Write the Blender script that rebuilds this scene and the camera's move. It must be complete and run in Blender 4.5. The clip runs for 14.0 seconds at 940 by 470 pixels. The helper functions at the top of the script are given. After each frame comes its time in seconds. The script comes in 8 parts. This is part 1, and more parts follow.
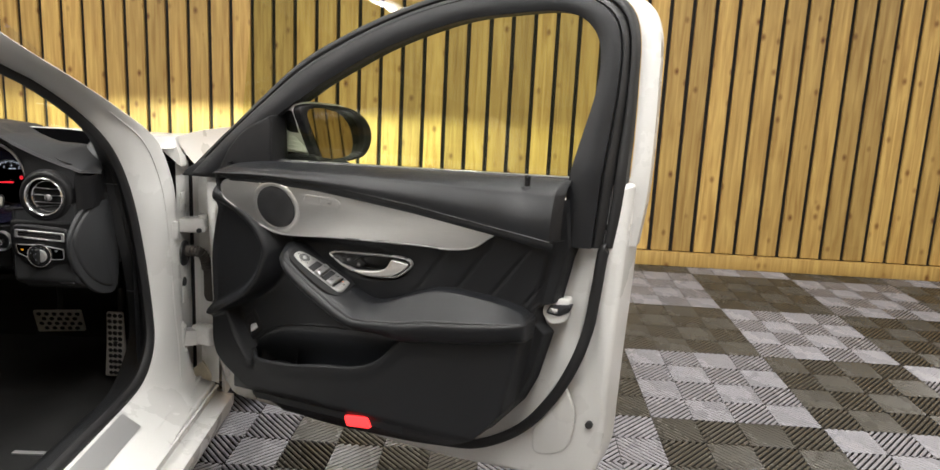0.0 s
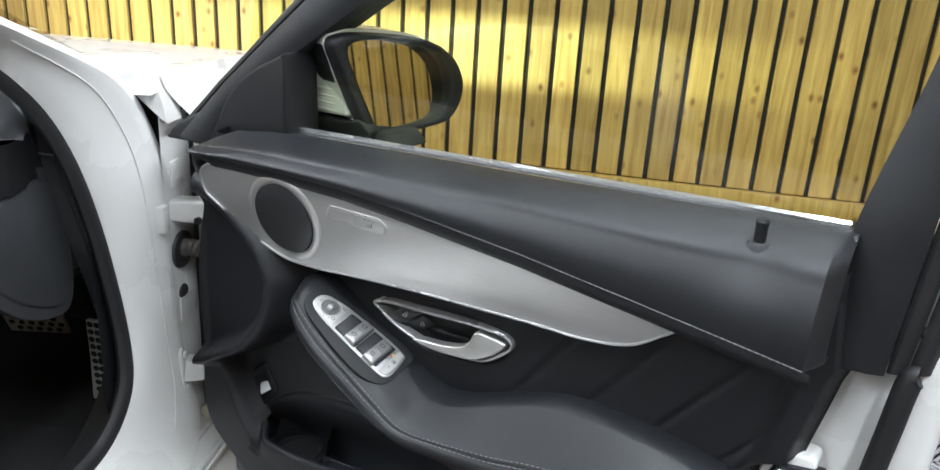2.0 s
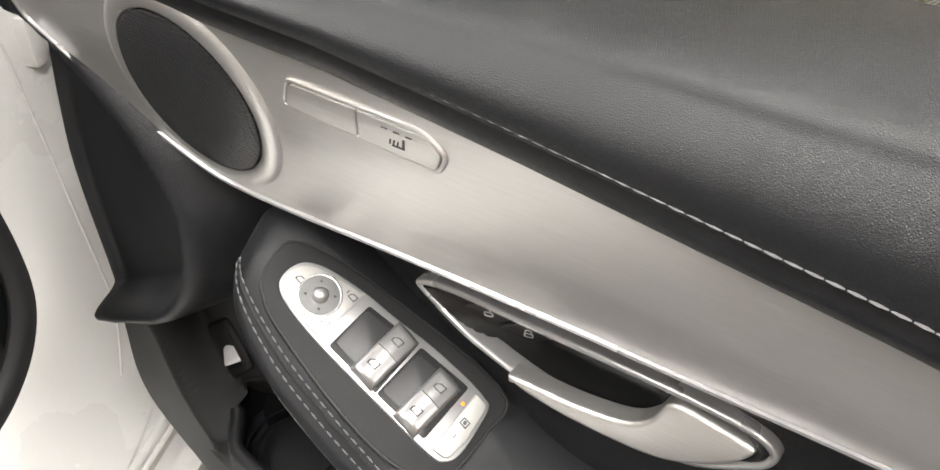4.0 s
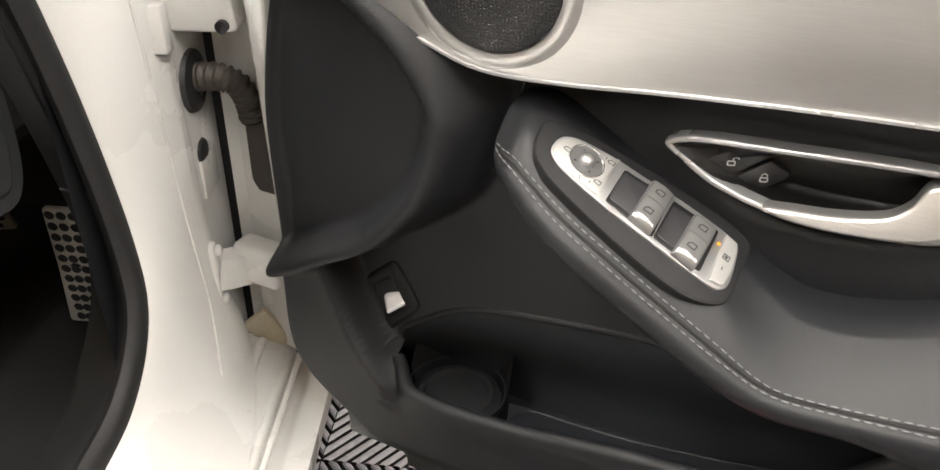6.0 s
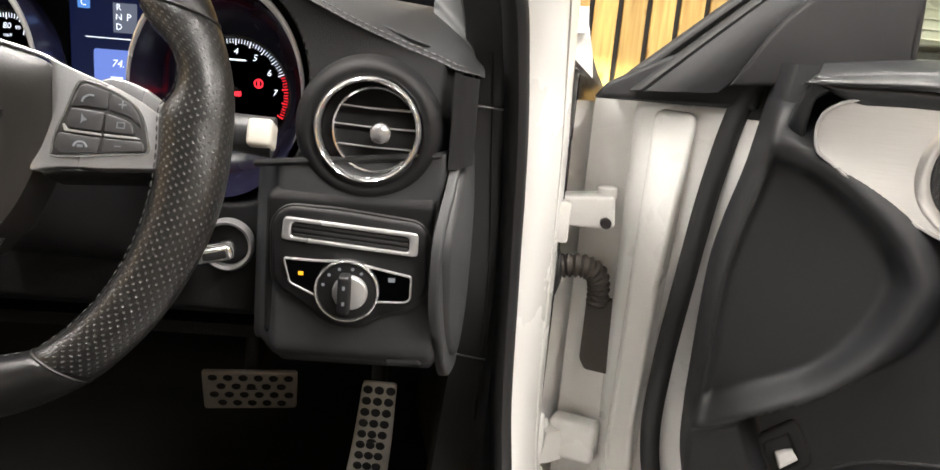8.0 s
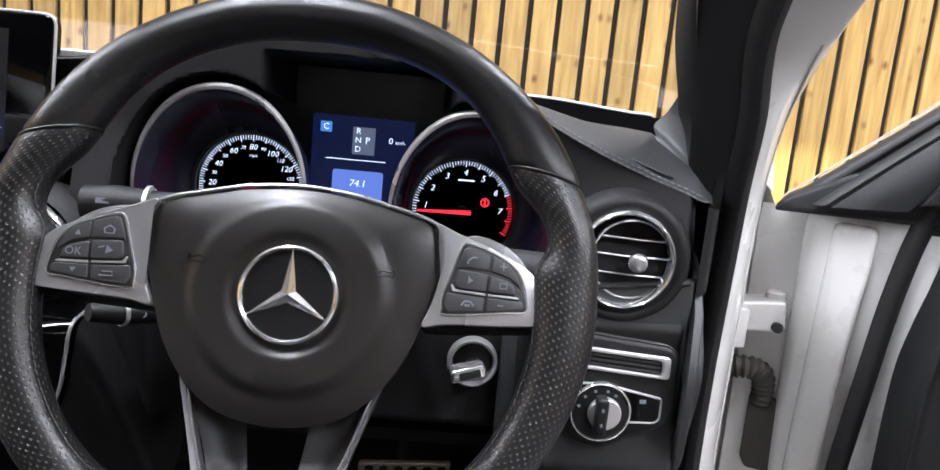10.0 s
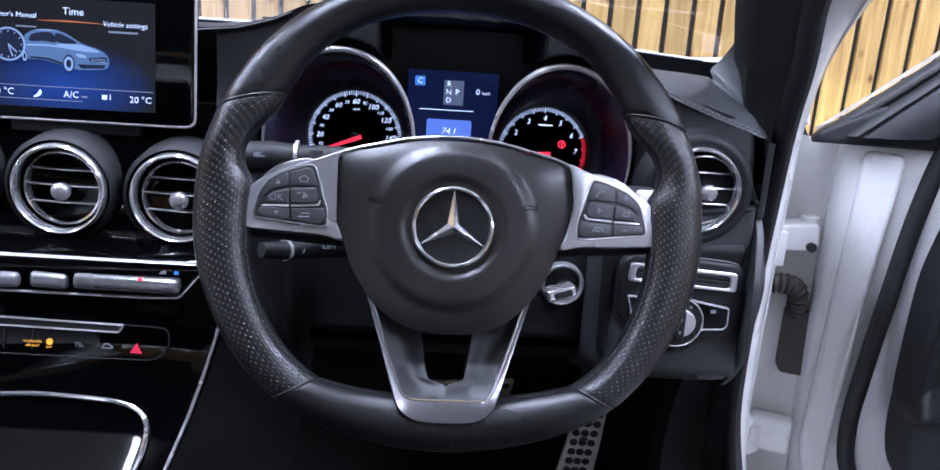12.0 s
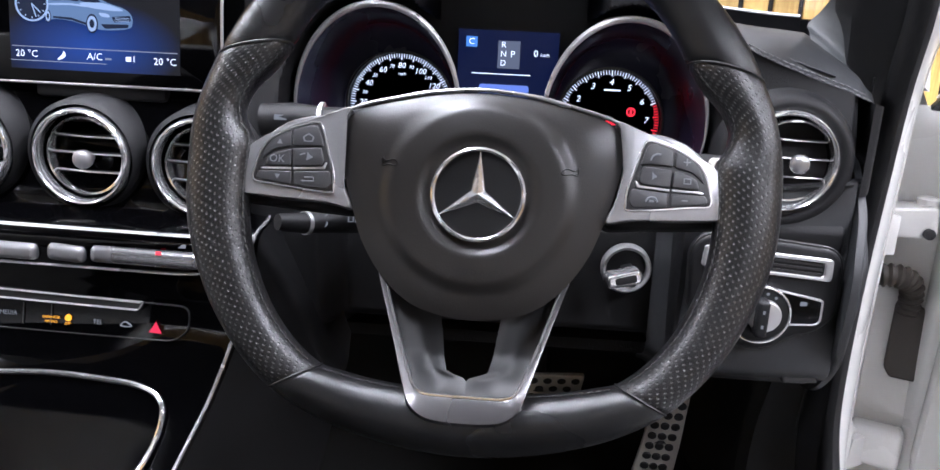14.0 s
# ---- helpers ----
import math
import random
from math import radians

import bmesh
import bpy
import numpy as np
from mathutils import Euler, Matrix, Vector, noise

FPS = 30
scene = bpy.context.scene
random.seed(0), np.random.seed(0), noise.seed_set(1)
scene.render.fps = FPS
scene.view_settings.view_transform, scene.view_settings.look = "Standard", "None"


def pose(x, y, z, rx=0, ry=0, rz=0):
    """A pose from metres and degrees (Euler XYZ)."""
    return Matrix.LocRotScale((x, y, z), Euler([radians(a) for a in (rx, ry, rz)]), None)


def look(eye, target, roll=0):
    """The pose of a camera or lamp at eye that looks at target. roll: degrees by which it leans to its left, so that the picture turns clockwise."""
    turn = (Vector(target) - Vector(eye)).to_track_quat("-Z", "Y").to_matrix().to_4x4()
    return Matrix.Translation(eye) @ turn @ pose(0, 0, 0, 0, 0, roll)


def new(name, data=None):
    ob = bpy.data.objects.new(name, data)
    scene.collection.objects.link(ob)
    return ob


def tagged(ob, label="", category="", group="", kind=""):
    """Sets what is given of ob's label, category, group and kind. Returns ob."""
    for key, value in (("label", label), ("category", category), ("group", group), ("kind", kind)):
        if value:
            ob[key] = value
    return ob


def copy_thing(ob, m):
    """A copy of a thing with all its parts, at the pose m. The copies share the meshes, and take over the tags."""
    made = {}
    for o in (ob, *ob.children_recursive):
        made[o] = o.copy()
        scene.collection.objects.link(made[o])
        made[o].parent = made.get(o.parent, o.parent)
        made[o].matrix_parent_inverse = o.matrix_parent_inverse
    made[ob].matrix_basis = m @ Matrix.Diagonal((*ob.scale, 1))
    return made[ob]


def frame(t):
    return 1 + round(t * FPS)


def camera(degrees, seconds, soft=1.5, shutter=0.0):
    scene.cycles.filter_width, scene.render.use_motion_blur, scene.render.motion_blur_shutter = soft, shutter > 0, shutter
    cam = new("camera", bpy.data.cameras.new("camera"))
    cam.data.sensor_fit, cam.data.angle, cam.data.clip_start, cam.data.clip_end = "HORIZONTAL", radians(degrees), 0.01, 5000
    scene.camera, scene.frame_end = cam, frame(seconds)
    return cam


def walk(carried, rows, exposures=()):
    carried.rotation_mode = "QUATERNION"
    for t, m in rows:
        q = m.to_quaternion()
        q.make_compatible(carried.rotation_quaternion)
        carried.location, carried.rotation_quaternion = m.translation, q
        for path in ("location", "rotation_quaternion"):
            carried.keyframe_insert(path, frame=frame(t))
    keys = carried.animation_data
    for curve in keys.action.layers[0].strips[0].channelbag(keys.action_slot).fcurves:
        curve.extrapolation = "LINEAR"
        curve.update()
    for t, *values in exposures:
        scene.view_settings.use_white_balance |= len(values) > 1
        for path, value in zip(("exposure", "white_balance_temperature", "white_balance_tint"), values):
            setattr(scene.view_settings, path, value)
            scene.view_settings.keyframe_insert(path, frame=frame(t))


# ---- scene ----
cam = camera(60.5, 14.0)
PATH = [
    (0, (0.329, -0.101, 1.15), (0.386, 1.853, 0.729), 2.8),
    (0.5, (0.341, 0.008, 1.149), (0.362, 1.957, 0.698), 3.1),
    (1, (0.383, 0.194, 1.162), (0.344, 2.13, 0.662), 3.2),
    (1.5, (0.373, 0.441, 1.168), (0.245, 2.349, 0.583), 3.3),
    (2, (0.305, 0.726, 1.163), (0.07, 2.588, 0.472), 3.5),
    (2.2, (0.279, 0.829, 1.153), (0.004, 2.665, 0.411), 3.7),
    (4.3, (0.154, 1.33, 0.996), (-0.14, 2.865, -0.252), 1.7),
    (4.5, (0.15, 1.334, 0.982), (-0.146, 2.876, -0.256), 0.7),
    (5, (0.116, 1.332, 0.954), (-0.087, 2.895, -0.277), 0.8),
    (5.5, (0.057, 1.269, 0.942), (-0.065, 2.889, -0.225), 0.9),
    (6, (-0.045, 1.165, 0.941), (-0.076, 2.86, -0.119), 1.4),
    (6.5, (-0.154, 1.064, 0.929), (-0.119, 2.865, 0.059), 2.5),
    (7, (-0.269, 1.019, 0.925), (-0.167, 2.886, 0.216), 3.1),
    (7.5, (-0.381, 1.018, 0.914), (-0.272, 2.922, 0.312), 4.0),
    (8, (-0.502, 1.016, 0.9), (-0.397, 2.951, 0.408), 5.0),
    (8.5, (-0.558, 1.008, 0.903), (-0.463, 2.963, 0.487), 5.8),
    (9, (-0.605, 1.005, 0.915), (-0.516, 2.969, 0.544), 6.1),
    (9.2, (-0.625, 1.006, 0.93), (-0.536, 2.969, 0.559), 6.1),
    (11.3, (-0.831, 0.961, 0.96), (-0.689, 2.908, 0.523), 4.1),
    (11.5, (-0.832, 0.948, 0.962), (-0.686, 2.888, 0.497), 4.0),
    (12, (-0.827, 0.905, 0.963), (-0.69, 2.831, 0.444), 3.9),
    (12.5, (-0.837, 0.876, 0.965), (-0.728, 2.795, 0.412), 3.8),
    (13, (-0.846, 0.866, 0.965), (-0.798, 2.781, 0.391), 3.8),
    (13.5, (-0.823, 0.904, 0.952), (-0.849, 2.821, 0.379), 3.5),
    (14, (-0.777, 0.983, 0.93), (-0.884, 2.902, 0.378), 2.7),
]
EXPOSURE = [(0.0, -0.9, 6250, 9), (1.0, -0.92, 6100, 9), (2.2, -0.62, 5500, 6), (4.3, -0.32, 6400, 10), (6.5, -0.02, 6550, 10), (7.5, 0.2, 6500, 10), (8.5, 0.17, 6400, 11), (9.2, 0.06, 6150, 12), (11.3, -0.2, 5000, 18), (12.5, -0.1, 4950, 20), (14.0, 0.12, 5550, 16)]
walk(cam, [(t, look(eye, target, roll)) for t, eye, target, roll in PATH], EXPOSURE)

# ---------------------------------------------------------------- world and lamps
world = bpy.data.worlds.new("garage_world")
scene.world = world
world.use_nodes = True
world.node_tree.nodes["Background"].inputs[0].default_value = (0.9, 0.95, 1.0, 1)
world.node_tree.nodes["Background"].inputs[1].default_value = 0.02


# ---------------------------------------------------------------- mesh helpers
def link(name, bm, material=None, parent=None, label="", smooth=40):
    me = bpy.data.meshes.new(name)
    bm.to_mesh(me)
    bm.free()
    for p in me.polygons:
        p.use_smooth = True
    me.set_sharp_from_angle(angle=radians(smooth))
    if material:
        me.materials.append(material)
    ob = new(name, me)
    if parent:
        ob.parent = parent
    if label:
        ob["label"] = label
    return ob


def part(name, bm, material, parent, label="", smooth=40):
    return link(name, bm, material, parent, label, smooth)


def thing(name, m, label, category, group=""):
    ob = new(name)
    ob.empty_display_size = 0.05
    ob.matrix_world = m
    return tagged(ob, label, category, group)


def uvw(u, v, w):
    return Vector((u, -w, v))


def catmull(pts, n=6, closed=True):
    pts = [Vector(p) for p in pts]
    m, out = len(pts), []
    for i in range(m if closed else m - 1):
        if closed:
            a, b, c, d = (pts[(i + k) % m] for k in (-1, 0, 1, 2))
        else:
            a, b, c, d = (pts[min(max(i + k, 0), m - 1)] for k in (-1, 0, 1, 2))
        for j in range(n):
            t = j / n
            out.append(0.5 * (2 * b + (c - a) * t + (2 * a - 5 * b + 4 * c - d) * t * t + (3 * b - a - 3 * c + d) * t ** 3))
    if not closed:
        out.append(pts[-1])
    return out


def rounded(pts, r, n=4):
    """A polygon with its corners rounded; r one radius or one for each corner."""
    pts = [Vector(p) for p in pts]
    m, out = len(pts), []
    for i in range(m):
        ri = r[i] if isinstance(r, (list, tuple)) else r
        p, a, b = pts[i], pts[i - 1], pts[(i + 1) % m]
        if ri <= 0:
            out.append(p)
            continue
        da, db = (a - p), (b - p)
        k = min(ri, da.length * 0.48, db.length * 0.48)
        s, e = p + da.normalized() * k, p + db.normalized() * k
        for j in range(n + 1):
            t = j / n
            out.append((1 - t) ** 2 * s + 2 * t * (1 - t) * p + t * t * e)
    return out


def rect(u0, v0, u1, v1):
    return [(u0, v0), (u1, v0), (u1, v1), (u0, v1)]


def disc(u, v, r, n=32, ry=None):
    return [(u + r * math.cos(2 * math.pi * i / n), v + (ry or r) * math.sin(2 * math.pi * i / n)) for i in range(n)]


def area2(pts):
    return sum(pts[i - 1][0] * pts[i][1] - pts[i][0] * pts[i - 1][1] for i in range(len(pts))) / 2


def inset(pts, d):
    m, out = len(pts), []
    for i in range(m):
        a, p, b = pts[i - 1], pts[i], pts[(i + 1) % m]
        e1, e2 = (p - a), (b - p)
        if e1.length < 1e-9 or e2.length < 1e-9:
            e1 = e2 = b - a
        e1, e2 = e1.normalized(), e2.normalized()
        n1, n2 = Vector((-e1.y, e1.x)), Vector((-e2.y, e2.x))
        nn = n1 + n2
        nn = nn.normalized() if nn.length > 1e-6 else n1
        k = max(0.5, nn.dot(n1))
        out.append(p + nn * (d / k))
    return out


def rings(bm, loops, closed=True, cap0=False, cap1=False):
    """Skin between loops of points."""
    vs = [[bm.verts.new(p) for p in lp] for lp in loops]
    n = len(loops[0])
    for a, b in zip(vs, vs[1:]):
        for i in range(n if closed else n - 1):
            j = (i + 1) % n
            bm.faces.new((a[i], a[j], b[j], b[i]))
    for cap, ring, flip in ((cap0, vs[0], True), (cap1, vs[-1], False)):
        if cap:
            r = list(reversed(ring)) if flip else ring
            f = bm.faces.new(r)
            if len(r) > 4:
                bmesh.ops.triangulate(bm, faces=[f], ngon_method="BEAUTY")
    return vs


def plane(w, du=0.0, dv=0.0, u0=0.0, v0=0.0):
    return lambda u, v: w + du * (u - u0) + dv * (v - v0)


def solid(outline, wf, depth, r=0.0, steps=3, mp=uvw, bm=None, back=True):
    """A plate with a rounded front edge. wf: front height, a number or a function of (u, v); depth: its thickness."""
    bm = bm or bmesh.new()
    if not callable(wf):
        wf = plane(wf)
    pts = [Vector((p[0], p[1])) for p in outline]
    if area2(pts) < 0:
        pts.reverse()
    loops = [[mp(p.x, p.y, wf(p.x, p.y) - depth) for p in pts]]
    if r > 0:
        for k in range(steps + 1):
            a = math.pi / 2 * k / steps
            q = inset(pts, r * (1 - math.cos(a)))
            loops.append([mp(p.x, p.y, wf(p.x, p.y) - r * (1 - math.sin(a))) for p in q])
    else:
        loops.append([mp(p.x, p.y, wf(p.x, p.y)) for p in pts])
    rings(bm, loops, cap0=back, cap1=True)
    return bm


def dome(outline, wf, height, depth, mp=uvw, n=7, r=0.006, bm=None):
    """A plate whose front swells towards its middle."""
    bm = bm or bmesh.new()
    if not callable(wf):
        wf = plane(wf)
    pts = [Vector((p[0], p[1])) for p in outline]
    if area2(pts) < 0:
        pts.reverse()
    c = sum(pts, Vector((0, 0))) / len(pts)
    loops = [[mp(p.x, p.y, wf(p.x, p.y) - depth) for p in pts]]
    for k in range(5):
        a = math.pi / 2 * k / 4
        q = inset(pts, r * (1 - math.cos(a)))
        loops.append([mp(p.x, p.y, wf(p.x, p.y) - r * (1 - math.sin(a))) for p in q])
    q = inset(pts, r)
    for k in range(1, n + 1):
        s = 1 - k / (n + 0.15)
        loops.append([mp(*(c + (p - c) * s), wf(*(c + (p - c) * s)) + height * (1 - s * s)) for p in q])
    rings(bm, loops, cap0=True, cap1=True)
    return bm


def frame_ring(outer, inner, wf, depth, r=0.0, mp=uvw, bm=None):
    """A ring between two outlines with the same number of points."""
    bm = bm or bmesh.new()
    if not callable(wf):
        wf = plane(wf)
    o, i = [Vector(p) for p in outer], [Vector(p) for p in inner]
    lo = lambda pts, d: [mp(p.x, p.y, wf(p.x, p.y) - d) for p in pts]
    mix = lambda t: [a.lerp(b, t) for a, b in zip(o, i)]
    loops = [lo(o, depth), lo(o, r), lo(mix(0.12), r * 0.3), lo(mix(0.3), 0), lo(mix(0.7), 0), lo(mix(0.88), r * 0.3), lo(i, r), lo(i, depth)]
    loops.append(loops[0])
    vs = [[bm.verts.new(p) for p in lp] for lp in loops[:-1]]
    vs.append(vs[0])
    n = len(o)
    for a, b in zip(vs, vs[1:]):
        for k in range(n):
            j = (k + 1) % n
            bm.faces.new((a[k], a[j], b[j], b[k]))
    bmesh.ops.recalc_face_normals(bm, faces=bm.faces[:])
    return bm


def sweep(path, section, closed=False, up=Vector((0, 0, 1)), bm=None, uv=False, caps=True, ups=None):
    """A section, (side, up) points or a function of the step, drawn along a path."""
    bm = bm or bmesh.new()
    path = [Vector(p) for p in path]
    n = len(path)
    loops = []
    for i, p in enumerate(path):
        a, b = (path[i - 1], path[(i + 1) % n]) if closed else (path[max(i - 1, 0)], path[min(i + 1, n - 1)])
        t = (b - a).normalized()
        upv = ups[i] if ups else up
        side = t.cross(upv)
        side = side.normalized() if side.length > 1e-6 else Vector((1, 0, 0))
        u2 = side.cross(t).normalized()
        sec = section(i / max(1, n - 1)) if callable(section) else section
        loops.append([p + side * s[0] + u2 * s[1] for s in sec])
    m = len(loops[0])
    vs = [[bm.verts.new(p) for p in lp] for lp in loops]
    lay = bm.loops.layers.uv.new("UVMap") if uv else None
    for i in range(n if closed else n - 1):
        for j in range(m):
            k, l = (j + 1) % m, (i + 1) % n
            f = bm.faces.new((vs[i][j], vs[i][k], vs[l][k], vs[l][j]))
            if uv:
                for lp, c in zip(f.loops, ((i, j), (i, j + 1), (i + 1, j + 1), (i + 1, j))):
                    lp[lay].uv = (c[0] / n, c[1] / m)
    if not closed and caps:
        bm.faces.new(list(reversed(vs[0])))
        bm.faces.new(vs[-1])
    bmesh.ops.recalc_face_normals(bm, faces=bm.faces[:])
    return bm


def ring_section(r, n=12, ry=None):
    return [(r * math.cos(2 * math.pi * k / n), (ry or r) * math.sin(2 * math.pi * k / n)) for k in range(n)]


def tube(path, r, n=10, closed=False, bm=None, uv=False, up=Vector((0, 0, 1))):
    sec = (lambda t: ring_section(r(t), n)) if callable(r) else ring_section(r, n)
    return sweep(path, sec, closed, up, bm, uv)


def lathe(profile, n=32, axis="y", centre=(0, 0, 0), bm=None, cap=True):
    """Turn (radius, height) points about an axis; for 'y' the height points to -y, towards the viewer."""
    bm = bm or bmesh.new()
    c = Vector(centre)
    loops = []
    for r, h in profile:
        lp = []
        for i in range(n):
            a = 2 * math.pi * i / n
            x, z = r * math.cos(a), r * math.sin(a)
            lp.append(c + (Vector((x, -h, z)) if axis == "y" else Vector((x, z, h)) if axis == "z" else Vector((h, x, z))))
        loops.append(lp)
    rings(bm, loops, cap0=cap, cap1=cap)
    bmesh.ops.recalc_face_normals(bm, faces=bm.faces[:])
    return bm


def block(x0, y0, z0, x1, y1, z1, r=0.0, bm=None, seg=2):
    bm2 = bmesh.new()
    bmesh.ops.create_cube(bm2, size=1)
    for v in bm2.verts:
        v.co = Vector(((x0 + x1) / 2 + v.co.x * (x1 - x0), (y0 + y1) / 2 + v.co.y * (y1 - y0), (z0 + z1) / 2 + v.co.z * (z1 - z0)))
    if r > 0:
        bmesh.ops.bevel(bm2, geom=bm2.edges[:], offset=r, segments=seg, affect="EDGES", profile=0.5)
    if bm is None:
        return bm2
    me = bpy.data.meshes.new("tmp")
    bm2.to_mesh(me)
    bm2.free()
    bm.from_mesh(me)
    bpy.data.meshes.remove(me)
    return bm


def sheet(fn, nu, nv, bm=None, flip=False):
    """A grid of fn(s, t), s and t from 0 to 1."""
    bm = bm or bmesh.new()
    vs = [[bm.verts.new(fn(i / nu, j / nv)) for i in range(nu + 1)] for j in range(nv + 1)]
    for j in range(nv):
        for i in range(nu):
            q = (vs[j][i], vs[j][i + 1], vs[j + 1][i + 1], vs[j + 1][i])
            bm.faces.new(tuple(reversed(q)) if flip else q)
    return bm


def lerp_table(tab, x):
    if x <= tab[0][0]:
        return tab[0][1]
    for (a, fa), (b, fb) in zip(tab, tab[1:]):
        if x <= b:
            return fa + (fb - fa) * (x - a) / (b - a)
    return tab[-1][1]


def smooth01(a, b, x):
    t = min(1, max(0, (x - a) / (b - a)))
    return t * t * (3 - 2 * t)


def letters(text, size, u, v, w, material, parent, mp=uvw, name="lettering", align="CENTER", depth=0.0003, italic=0.0, label=""):
    """Lettering of the built-in font, as a mesh on the (u, v) plane at the height w."""
    cu = bpy.data.curves.new("tmp_font", "FONT")
    cu.body, cu.size, cu.align_x, cu.align_y, cu.shear = text, size, align, "CENTER", italic
    cu.resolution_u = 2
    ob = bpy.data.objects.new("tmp_font", cu)
    me = bpy.data.meshes.new_from_object(ob)
    bpy.data.objects.remove(ob)
    for vert in me.vertices:
        x, y = vert.co.x, vert.co.y
        vert.co = mp(u + x, v + y, (w(u + x, v + y) if callable(w) else w) + depth)
    me.name = name
    me.materials.clear()
    me.materials.append(material)
    out = new(name, me)
    out.parent = parent
    if label:
        out["label"] = label
    return out


# ---------------------------------------------------------------- materials
def material(name, colour, rough=0.5, metal=0.0, grain=0.0, grain_scale=400.0, var=0.15, var_scale=6.0, rough_var=0.08, coat=0.0,
             stretch=(1, 1, 1), emit=None, strength=0.0, cells=False, random_var=0.0, spec=0.5):
    m = bpy.data.materials.new(name)
    m.use_nodes = True
    nt = m.node_tree
    nd, lk = nt.nodes, nt.links
    b = nd["Principled BSDF"]
    b.inputs["Metallic"].default_value = metal
    b.inputs["Specular IOR Level"].default_value = spec
    b.inputs["Coat Weight"].default_value = coat
    b.inputs["Coat Roughness"].default_value = 0.06
    tc = nd.new("ShaderNodeTexCoord")
    mpn = nd.new("ShaderNodeMapping")
    mpn.inputs["Scale"].default_value = stretch
    lk.new(tc.outputs["Object"], mpn.inputs[0])
    n1 = nd.new("ShaderNodeTexNoise")
    n1.inputs["Scale"].default_value, n1.inputs["Detail"].default_value = var_scale, 5
    n2 = nd.new("ShaderNodeTexNoise")
    n2.inputs["Scale"].default_value, n2.inputs["Detail"].default_value = grain_scale * 0.35, 3
    for n in (n1, n2):
        lk.new(mpn.outputs[0], n.inputs["Vector"])
    mix = nd.new("ShaderNodeMath")
    mix.operation = "ADD"
    lk.new(n1.outputs[0], mix.inputs[0])
    lk.new(n2.outputs[0], mix.inputs[1])
    ramp = nd.new("ShaderNodeMapRange")
    ramp.inputs["From Min"].default_value, ramp.inputs["From Max"].default_value = 0.6, 1.4
    ramp.inputs["To Min"].default_value, ramp.inputs["To Max"].default_value = 1 - var, 1 + var
    lk.new(mix.outputs[0], ramp.inputs[0])
    fac = ramp.outputs[0]
    if random_var:
        oi = nd.new("ShaderNodeObjectInfo")
        rr = nd.new("ShaderNodeMapRange")
        rr.inputs["To Min"].default_value, rr.inputs["To Max"].default_value = 1 - random_var, 1 + random_var
        lk.new(oi.outputs["Random"], rr.inputs[0])
        mu = nd.new("ShaderNodeMath")
        mu.operation = "MULTIPLY"
        lk.new(fac, mu.inputs[0])
        lk.new(rr.outputs[0], mu.inputs[1])
        fac = mu.outputs[0]
    vm = nd.new("ShaderNodeVectorMath")
    vm.operation = "SCALE"
    vm.inputs[0].default_value = colour
    lk.new(fac, vm.inputs["Scale"])
    lk.new(vm.outputs[0], b.inputs["Base Color"])
    rmap = nd.new("ShaderNodeMapRange")
    rmap.inputs["From Min"].default_value, rmap.inputs["From Max"].default_value = 0.3, 0.7
    rmap.inputs["To Min"].default_value, rmap.inputs["To Max"].default_value = max(0.02, rough - rough_var), min(1, rough + rough_var)
    lk.new(n1.outputs[0], rmap.inputs[0])
    lk.new(rmap.outputs[0], b.inputs["Roughness"])
    if grain:
        if cells:
            t = nd.new("ShaderNodeTexVoronoi")
            t.feature = "DISTANCE_TO_EDGE"
            t.inputs["Scale"].default_value = grain_scale
            lk.new(mpn.outputs[0], t.inputs["Vector"])
        else:
            t = n2
            n2.inputs["Scale"].default_value = grain_scale
        bump = nd.new("ShaderNodeBump")
        bump.inputs["Strength"].default_value, bump.inputs["Distance"].default_value = grain, 0.001
        lk.new(t.outputs[0], bump.inputs["Height"])
        lk.new(bump.outputs[0], b.inputs["Normal"])
    if emit:
        b.inputs["Emission Color"].default_value = (*emit, 1)
        b.inputs["Emission Strength"].default_value = strength
    return m


def glass(name, tint=(1, 1, 1), rough=0.0, mix=0.0):
    m = bpy.data.materials.new(name)
    m.use_nodes = True
    nt = m.node_tree
    nt.nodes.remove(nt.nodes["Principled BSDF"])
    out = nt.nodes["Material Output"]
    tr = nt.nodes.new("ShaderNodeBsdfTransparent")
    tr.inputs[0].default_value = (*tint, 1)
    gl = nt.nodes.new("ShaderNodeBsdfGlossy")
    gl.inputs["Roughness"].default_value = rough
    fr = nt.nodes.new("ShaderNodeFresnel")
    fr.inputs[0].default_value = 1.5
    mx = nt.nodes.new("ShaderNodeMixShader")
    nt.links.new(fr.outputs[0], mx.inputs[0])
    nt.links.new(tr.outputs[0], mx.inputs[1])
    nt.links.new(gl.outputs[0], mx.inputs[2])
    nt.links.new(mx.outputs[0], out.inputs[0])
    return m


def emitter(name, colour, strength):
    m = bpy.data.materials.new(name)
    m.use_nodes = True
    b = m.node_tree.nodes["Principled BSDF"]
    b.inputs["Base Color"].default_value = (0.01, 0.01, 0.01, 1)
    b.inputs["Specular IOR Level"].default_value = 0.12
    b.inputs["Roughness"].default_value = 0.25
    b.inputs["Emission Color"].default_value = (*colour, 1)
    b.inputs["Emission Strength"].default_value = strength
    return m


